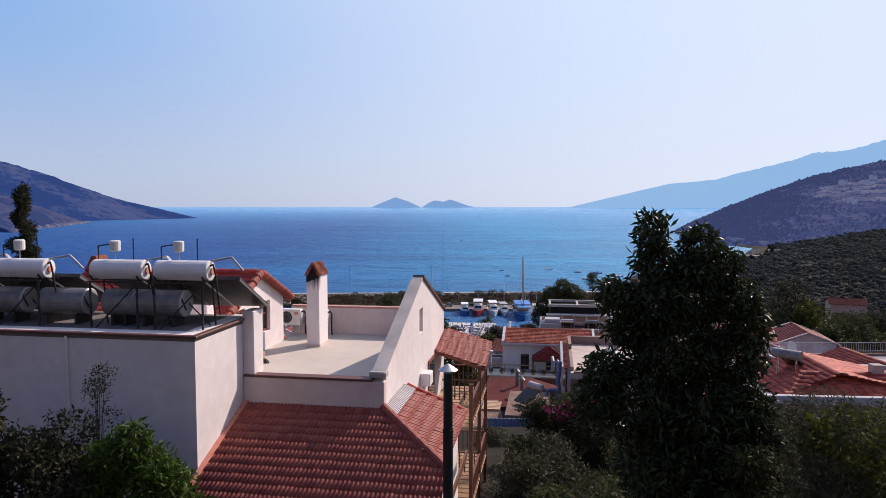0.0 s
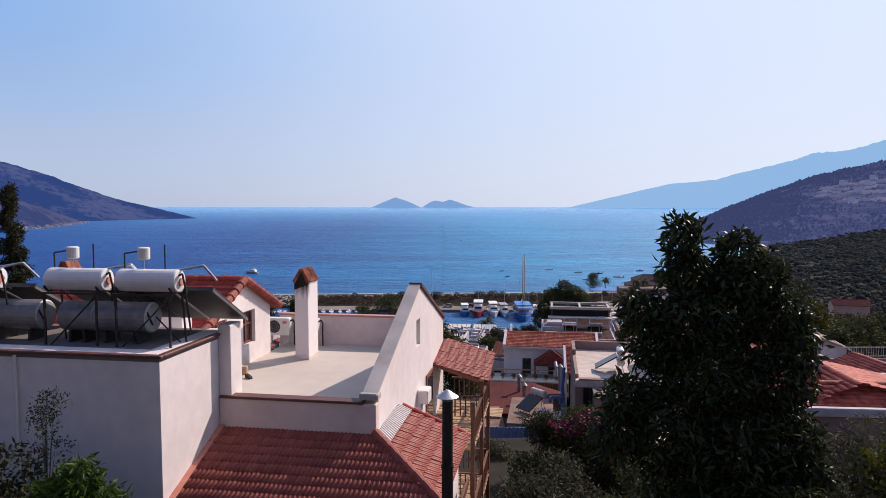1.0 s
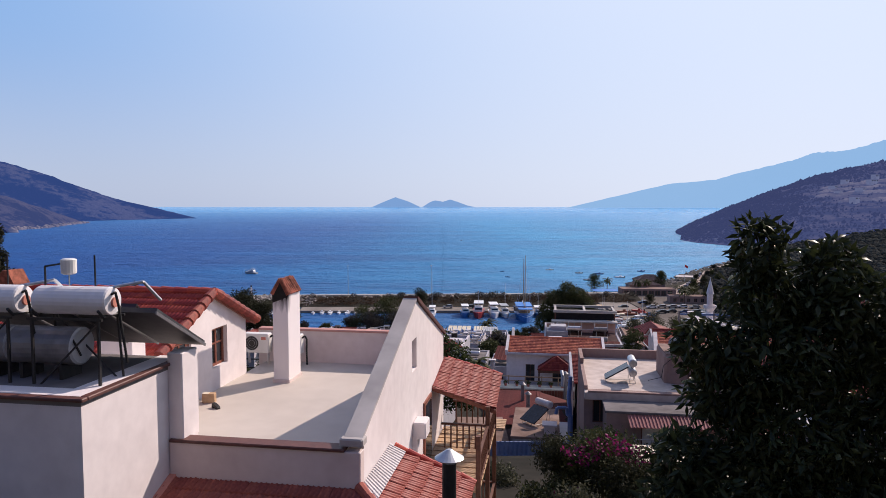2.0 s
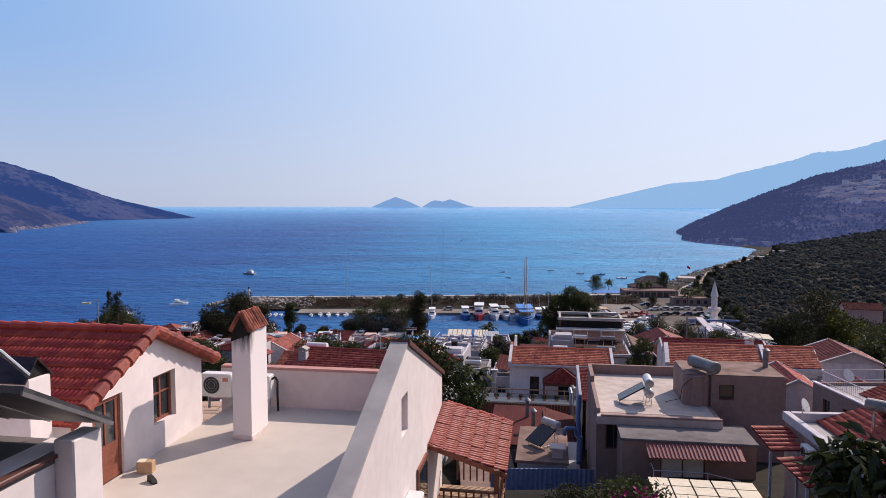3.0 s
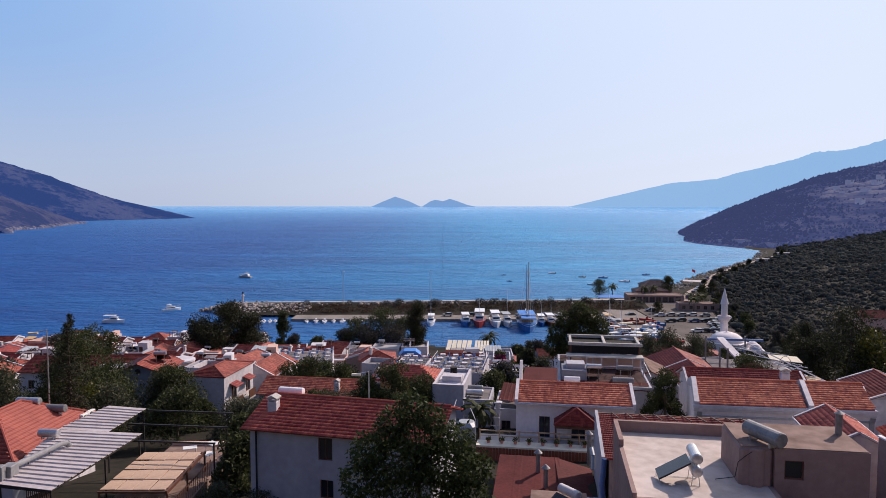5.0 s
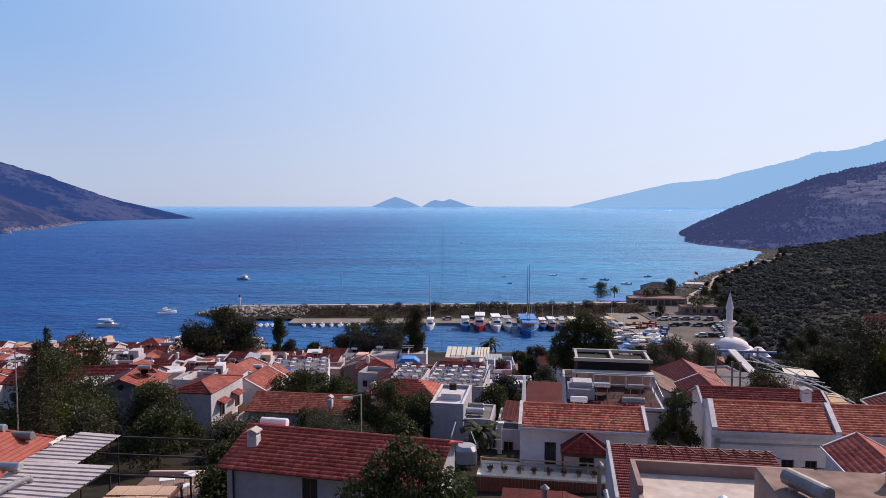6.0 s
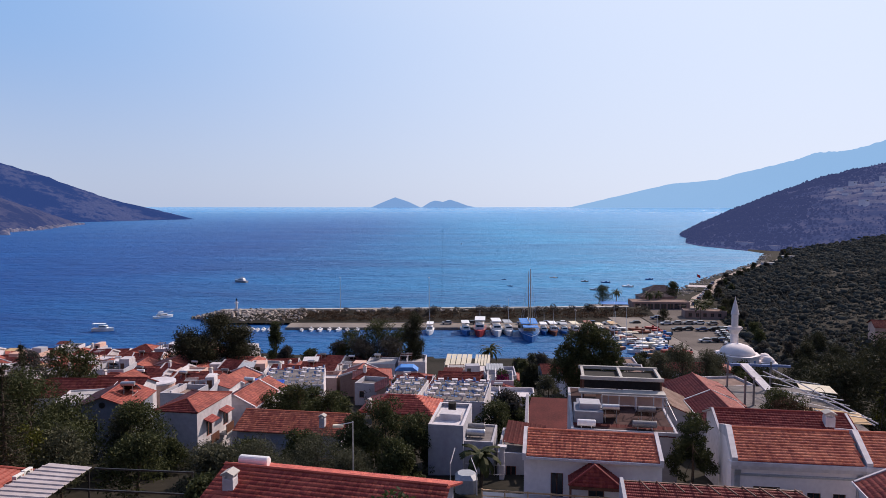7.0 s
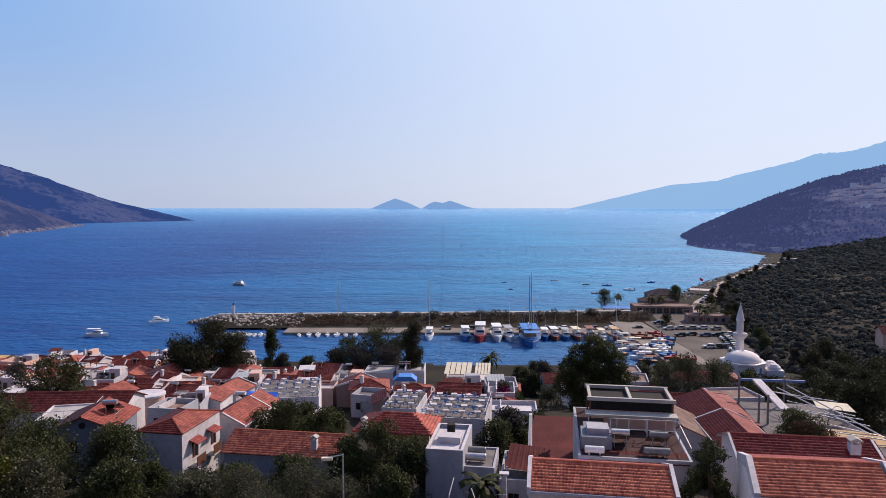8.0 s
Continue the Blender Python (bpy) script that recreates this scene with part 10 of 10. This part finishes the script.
def palm(x, y, z, h, label="palm tree with a tufted crown"):
    ob = thing("palm_tree", pose(x, y, z), label, "tree", "palms")
    part("trunk", Geo().tube((0, 0, -0.3), (0.1, 0, h * 0.5), 0.2, 0.17, 9).tube((0.1, 0, h * 0.5), (0.05, 0.05, h), 0.17, 0.15, 9), BARK, ob)
    g = Geo()
    for i in range(26):
        a, e = i * 2.4, random.uniform(-0.4, 1.1)
        p = Vector((0, 0, h))
        for k in range(4):
            step = Vector((math.cos(a) * math.cos(e), math.sin(a) * math.cos(e), math.sin(e))) * (h * 0.11 + 0.2)
            side = Vector((-math.sin(a), math.cos(a), 0)) * (0.34 if k < 3 else 0.1)
            last = Vector((-math.sin(a), math.cos(a), 0)) * (0.34 if k else 0.1)
            droop = Vector((0, 0, -0.12))
            g.add([p - last + droop, p, p + step, p + step - side + droop], [(0, 1, 2, 3)])
            g.add([p, p + last + droop, p + step + side + droop, p + step], [(0, 1, 2, 3)])
            p, e = p + step, e - 0.42
    part("fronds", g, LEAF_MID, ob)
    return ob


palm(13.2, 205, 4.5, 6.5)
palm(4.0, 86.3, 24.0, 3.2, "small palm between the white walls")
for x, y in ((98, 346), (103, 348), (110, 318), (113, 316), (107, 305), (84, 352)):
    palm(x, y, 1.4, 6.0)

# buildings at the harbour head
ob = flat("harbour_cafe", 88.0, 338.0, -4, 26, 10, 0.5, 4.6, "low harbour building with dark open front and flat roof", BEIGE, STAINED, front=[(1 + 3.0 * i, 2.4, 1.6, 4.0) for i in range(8)], parapet=0.2)
single("cafe_awning", Geo().prism([(74, 338, 3.6), (86, 337, 3.6), (86, 341, 4.3), (74, 342, 4.3)], (0, 0, 0.1)), AWNBLUE, "long blue awning over harbour tables", "awning")
hipped("harbour_pavilion", 97, 356, 0, 16, 9, 1.0, 4.4, 6.2, "pavilion with low brown tile roof by the water", BEIGE, STAINED, col=0.5, row=0.5, seg=2)
hipped("harbour_pavilion", 106, 374, 0, 15, 10, 1.0, 5.0, 7.6, "pavilion with stepped brown roof at the point", BEIGE, STAINED, col=0.5, row=0.5, seg=2)
flat("harbour_office", 103, 312, -8, 17, 7, 1.0, 4.6, "low pale flat-roofed building beside the car park", BEIGE, STAINED, front=[(1.5 + 3 * i, 1.4, 2.2, 3.8) for i in range(5)], parapet=0.2)
single("shade_roof", Geo().prism([(137, 404, 3.6), (147, 400, 3.6), (149, 405, 4.0), (139, 409, 4.0)], (0, 0, 0.2)), PALESHEET, "pale flat shade roof beside the coast road", "shelter")
ob = thing("flag", pose(140, 398, 1.5), "red flag on a tall pole above the bay", "flag")
part("pole", Geo().tube((0, 0, 0), (0, 0, 10), 0.09, 0.05, 8), STEEL, ob)
part("cloth", Geo().prism([(0, 0, 9.9), (0.8, 0, 9.5), (1.8, 0, 9.0), (1.8, 0, 7.6), (0.8, 0, 8.1), (0, 0, 8.5)], (0, 0.05, 0)), FLAGRED, ob)
tree("shore_pine", 76, 346, 2.0, 9.5, 5.0, LEAF_MID, "dark round tree on the harbour head", 5000, 0.5, low=0.2, count=26, trunk=0.3, wide=0.3, group="shore trees")
tree("shore_pine", 116, 366, 2.0, 9.0, 5.0, LEAF_MID, "broad green tree by the pavilion", 5000, 0.55, low=0.25, count=26, trunk=0.3, wide=0.3, group="shore trees")
for x, y in ((120, 330), (124, 322), (119, 312), (92, 306), (128, 350), (134, 368), (140, 380)):
    tree("shore_pine", x, y, 1.4, random.uniform(5, 7.5), random.uniform(2.5, 3.6), random.choice((LEAF_MID, LEAF_PINE)), "dark tree along the harbour road", 2500, 0.5, low=0.2, count=20, trunk=0.2, wide=0.3, group="shore trees")

# hillside houses to the right
for x, y, w, d, t, lab in ((134, 234, 11, 8, 6.5, "pale pink gabled house on the slope"), (140, 196, 12, 9, 5, "house with red roof on the slope"), (118, 186, 10, 8, 5, "red-roofed house among dark trees"), (133, 178, 10, 8, 5, "white house with red roof on the slope"), (112, 166, 10, 8, 5, "white house above the wooded slope"), (100, 150, 10, 8, 5.5, "white house with red roof on the slope"), (92, 130, 11, 9, 6, "white house with terrace on the slope"), (82, 112, 10, 9, 6, "white house with red roof on the slope"), (70, 92, 10, 9, 6, "red-roofed house near the slope"), (118, 150, 10, 9, 6, "red-roofed house on the slope")):
    z = float(ground_z(x, y))
    gabled("slope_house", x, y, random.uniform(-20, 10), w, d, z - 3, z + t, z + t + 1.6, lab, WHITE_TOWN if x != 134 else PINK, CLAY_ISLE, front=[(1.5, 1.1, z + 2, z + 3.4), (5, 1.1, z + 2, z + 3.4)], col=0.36, row=0.44, group="houses on the slope", seg=2)

# scrub on the hill
def hill_scrub():
    n = 31000
    x, y = np.random.uniform(100, 760, n * 6), 190 + 640 * np.random.uniform(0, 1, n * 6) ** 1.35
    foot = np.interp(y, FOOT_Y, FOOT_X)
    ok = (x > foot + 1.5) & (x < foot + 420) & (x < 0.85 * (y - 10) + 20)
    x, y = x[ok][:n], y[ok][:n]
    z = ground_z(x, y)
    s = np.random.uniform(0.7, 1.0, len(x)) ** 2 * np.random.choice((0.65, 1.0, 1.7), len(x), p=(0.55, 0.36, 0.09)) * (0.8 + y / 650)
    # rounded lumps, each its own uneven shape
    t = (1 + 5**0.5) / 2
    ico = np.array([(-1, t, 0), (1, t, 0), (-1, -t, 0), (1, -t, 0), (0, -1, t), (0, 1, t), (0, -1, -t), (0, 1, -t), (t, 0, -1), (t, 0, 1), (-t, 0, -1), (-t, 0, 1)]) / 1.9
    tri = np.array([(0, 11, 5), (0, 5, 1), (0, 1, 7), (0, 7, 10), (0, 10, 11), (1, 5, 9), (5, 11, 4), (11, 10, 2), (10, 7, 6), (7, 1, 8), (3, 9, 4), (3, 4, 2), (3, 2, 6), (3, 6, 8), (3, 8, 9), (4, 9, 5), (2, 4, 11), (6, 2, 10), (8, 6, 7), (9, 8, 1)])
    a = np.random.uniform(0, 6.28, len(x))
    ca, sa = np.cos(a)[:, None], np.sin(a)[:, None]
    p = ico[None] * np.random.uniform(0.75, 1.25, (len(x), 12, 1)) * s[:, None, None]
    v = np.stack([p[..., 0] * ca - p[..., 1] * sa + x[:, None], p[..., 0] * sa + p[..., 1] * ca + y[:, None], p[..., 2] * 0.8 + (z + 0.35 * s)[:, None]], -1).reshape(-1, 3)
    f = (tri[None] + (np.arange(len(x)) * 12)[:, None, None]).reshape(-1, 3)
    single("hill_scrub", raw_mesh("hill_scrub", v, f, BUSH, True), BUSH, "dark evergreen scrub covering the hillside", "scrub", "stuff")
    b = np.repeat(np.stack([x, y, z + s * 0.45, s * 1.1, s * 1.1, s * 0.85], 1), 4, 0)
    d = np.random.normal(size=(len(b), 3))
    d /= np.linalg.norm(d, axis=1, keepdims=True)
    v, f = leaves(b[:, :3] + d * b[:, 3:] * np.random.uniform(0.8, 1.15, (len(b), 1)), 1.0, 0.6, 0.1)
    single("hill_scrub_leaves", raw_mesh("hill_scrub_leaves", v, f, LEAF_HAZED), LEAF_HAZED, "small scrub leaves greyed with haze on the hillside", "scrub", "stuff")


hill_scrub()


# villas, retaining walls and shore buildings of the east headland
def on_headland(x, y):
    d = (EAST[:, 0] - x) ** 2 + (EAST[:, 1] - y) ** 2
    near = np.argsort(d)[:4]
    return float(np.average(EAST[near, 2], weights=1 / (d[near] + 0.5)))


def villa(x, y, w, d, h, yaw, label, wall=WHITE_TOWN):
    z = on_headland(x, y)
    ob = thing("headland_villa", pose(x, y, z, 0, 0, yaw), label, "house", group="villas on the headland")
    part("wall", Geo().box(-w / 2, -d / 2, -4, w / 2, d / 2, h), wall, ob)
    part("roof", Geo().soft_box(-w / 2 - 0.4, -d / 2 - 0.4, h + 0.003, w / 2 + 0.4, d / 2 + 0.4, h + 0.5, 0.05), FAR_CUT, ob)
    n = max(2, int(w / 3.5)) if h > 3 else 0
    for i in range(n):
        a = -w / 2 + w * (i + 0.5) / n
        part("window", Geo().box(a - 0.8, -d / 2 - 0.03, h - 2.4, a + 0.8, -d / 2 + 0.02, h - 0.8), GLASS, ob)
    return ob


def headland_scrub():
    """Bushes and low trees standing over the whole face of the east headland."""
    rng = np.random.default_rng(12)
    grid = EAST.reshape(48, 91, 3)
    n = 30000
    j, i = rng.uniform(0.4, 42.5, n), rng.uniform(0, 89.99, n)
    a, b = j.astype(int), i.astype(int)
    fj, fi = (j - a)[:, None], (i - b)[:, None]
    p = (grid[a, b] * (1 - fi) + grid[a, b + 1] * fi) * (1 - fj) + (grid[a + 1, b] * (1 - fi) + grid[a + 1, b + 1] * fi) * fj
    thick = np.array([noise.noise((q[0] * 0.018, q[1] * 0.018, 3)) for q in p])
    bare = (p[:, 0] > 500) & (p[:, 1] > 840) & (p[:, 1] < 1010) & (rng.random(n) < 0.75)
    p = p[(thick + rng.uniform(-0.45, 0.45, n) > -0.22) & ~bare & (p[:, 2] > 1.0)]
    n = len(p)
    s = rng.uniform(1.0, 1.9, n) * rng.choice((0.8, 1.15, 1.7), n, p=(0.55, 0.35, 0.10))
    octa = np.array([(1, 0, 0), (0, 1, 0), (-1, 0, 0), (0, -1, 0), (0, 0, 1), (0, 0, -1)])
    tri = np.array([(0, 1, 4), (1, 2, 4), (2, 3, 4), (3, 0, 4), (1, 0, 5), (2, 1, 5), (3, 2, 5), (0, 3, 5)])
    q = octa[None] * rng.uniform(0.6, 1.3, (n, 6, 1)) * s[:, None, None] + p[:, None]
    q[..., 2] += 0.4 * s[:, None]
    f = (tri[None] + (np.arange(n) * 6)[:, None, None]).reshape(-1, 3)
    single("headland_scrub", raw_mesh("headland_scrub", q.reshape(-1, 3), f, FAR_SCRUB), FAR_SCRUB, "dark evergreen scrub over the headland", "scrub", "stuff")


headland_scrub()
villa_rng = random.Random(3)
for x, y in ((553, 975), (540, 940), (523, 874), (617, 990), (568, 936), (590, 1010), (640, 1020)):
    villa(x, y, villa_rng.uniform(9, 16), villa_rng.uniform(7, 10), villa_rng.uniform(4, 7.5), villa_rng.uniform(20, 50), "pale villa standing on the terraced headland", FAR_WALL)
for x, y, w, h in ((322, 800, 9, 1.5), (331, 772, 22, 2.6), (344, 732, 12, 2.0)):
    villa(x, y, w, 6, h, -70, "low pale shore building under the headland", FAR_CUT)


def cutting(x0, y0, x1, y1, wide):
    """A bare bank or terrace lying on the slope, with ragged edges."""
    v, n = [], max(3, int(math.hypot(x1 - x0, y1 - y0) / 6))
    for i in range(n + 1):
        x, y = x0 + (x1 - x0) * i / n, y0 + (y1 - y0) * i / n + 9 * noise.noise((i * 0.3, x0, 0))
        w = wide * (0.5 + abs(noise.noise((i * 0.7, y0, 2)))) * min(1, i / 2, (n - i) / 2 + 0.2)
        for k in range(3):
            a, b = x + 0.4 * w * k, y + 0.9 * w * k
            v.append((a, b, on_headland(a, b) + 1.2 + (1.0 if k else -2.0)))
    i = (np.arange(n)[:, None] * 3 + np.arange(2)).ravel()
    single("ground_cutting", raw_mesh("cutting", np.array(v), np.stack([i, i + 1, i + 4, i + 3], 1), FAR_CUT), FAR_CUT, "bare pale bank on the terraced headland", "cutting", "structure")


for q in ((505, 880, 600, 870, 11), (500, 925, 640, 915, 14), (520, 955, 660, 960, 10), (540, 985, 670, 1000, 9), (560, 850, 660, 850, 16)):
    cutting(*q)

# trees and bushes along the foot of the hill and the coast road
foot_rng = random.Random(8)
for i in range(34):
    y = 232 + 13.5 * i
    x = float(np.interp(y, FOOT_Y, FOOT_X)) + foot_rng.uniform(3, 12)
    tree("roadside_tree", x, y, float(ground_z(x, y)) - 0.3, foot_rng.uniform(3, 6.5), foot_rng.uniform(2.2, 3.8), foot_rng.choice((LEAF_PINE, LEAF_MID, LEAF_HAZED)), "dark tree at the foot of the hill", 1800, 0.7, low=0.1, count=18, trunk=0.2, wide=0.35, group="roadside trees")
for x, y, w in ((246, 540, 8), (292, 600, 9)):
    z = float(ground_z(x, y))
    ob = thing("roadside_kiosk", pose(x, y, z, 0, 0, -35), "low pale building along the coast road", "building", group="coast road buildings")
    part("wall", Geo().box(-w / 2, -2.5, -1, w / 2, 2.5, 3), WHITE_TOWN, ob)
    part("roof", Geo().soft_box(-w / 2 - 0.5, -3, 3.003, w / 2 + 0.5, 3, 3.3, 0.05), ROOFDECK, ob)
    part("door", Geo().box(-0.6, -2.53, 0, 0.6, -2.49, 2.1), WOOD, ob)


# pale rocks along the western shore
def shore_rocks(line, high):
    g = Geo()
    rng = random.Random(2)
    for a, b in zip(line, line[1:]):
        n = int(math.hypot(b[0] - a[0], b[1] - a[1]) / 7)
        for i in range(n):
            k = (i + rng.random()) / n
            x, y = a[0] + (b[0] - a[0]) * k, a[1] + (b[1] - a[1]) * k
            w, h = rng.uniform(4, 10), high * rng.uniform(0.3, 1.0)
            g.prism([(x - w, y, -1), (x + w, y - 2, -1), (x + w * 0.5, y + 3, h * 0.6), (x - w * 0.4, y + 4, h)], (rng.uniform(-3, 0), 7, 0))
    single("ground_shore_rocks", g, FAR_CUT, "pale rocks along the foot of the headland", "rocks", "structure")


shore_rocks([(-690, 1100), (-753, 1190), (-760, 1300), (-812, 1480), (-835, 1607)], 7.0)


def coast_rocks():
    """Low rocks between the coast road and the water."""
    g, rng = Geo(), random.Random(14)
    for _ in range(700):
        y = 372 + 300 * rng.random() ** 1.2
        edge = float(np.interp(y, [352, 380, 450, 600, 700], [84, 118, 160, 268, 320]))
        x = edge + rng.uniform(-2.5, 9)
        s = rng.uniform(0.4, 1.3)
        m = pose(x, y, rng.uniform(0.2, 1.4), 0, 0, rng.uniform(0, 360)) @ Matrix.Diagonal((s * 1.3, s, s * 0.7, 1))
        g.add([(0, 0, 1), (0.9, 0.1, 0.2), (0.2, 0.9, 0.3), (-0.8, 0.4, 0.2), (-0.6, -0.7, 0.35), (0.4, -0.9, 0.1), (0, 0, -0.8)], [(0, 1, 2), (0, 2, 3), (0, 3, 4), (0, 4, 5), (0, 5, 1), (6, 2, 1), (6, 3, 2), (6, 4, 3), (6, 5, 4), (6, 1, 5)], m)
    single("coast_rocks", g, PAVING, "brownish rocks along the shore of the coast road", "rocks", "stuff")


coast_rocks()
# boats laid up on the quay and along its edge
laid_rng = random.Random(17)
for i in range(16):
    dinghy(pose(72.5 + laid_rng.uniform(0, 10), 243 + i * 3.0, 1.55, 0, 0, laid_rng.uniform(60, 120)), laid_rng.uniform(4.5, 7.0), "small boat laid up on the harbour quay", laid_rng.choice((BOATWHITE, BOATWHITE, BOATRED, BOATBLUE, WOODRED)), "boats laid up on the quay")
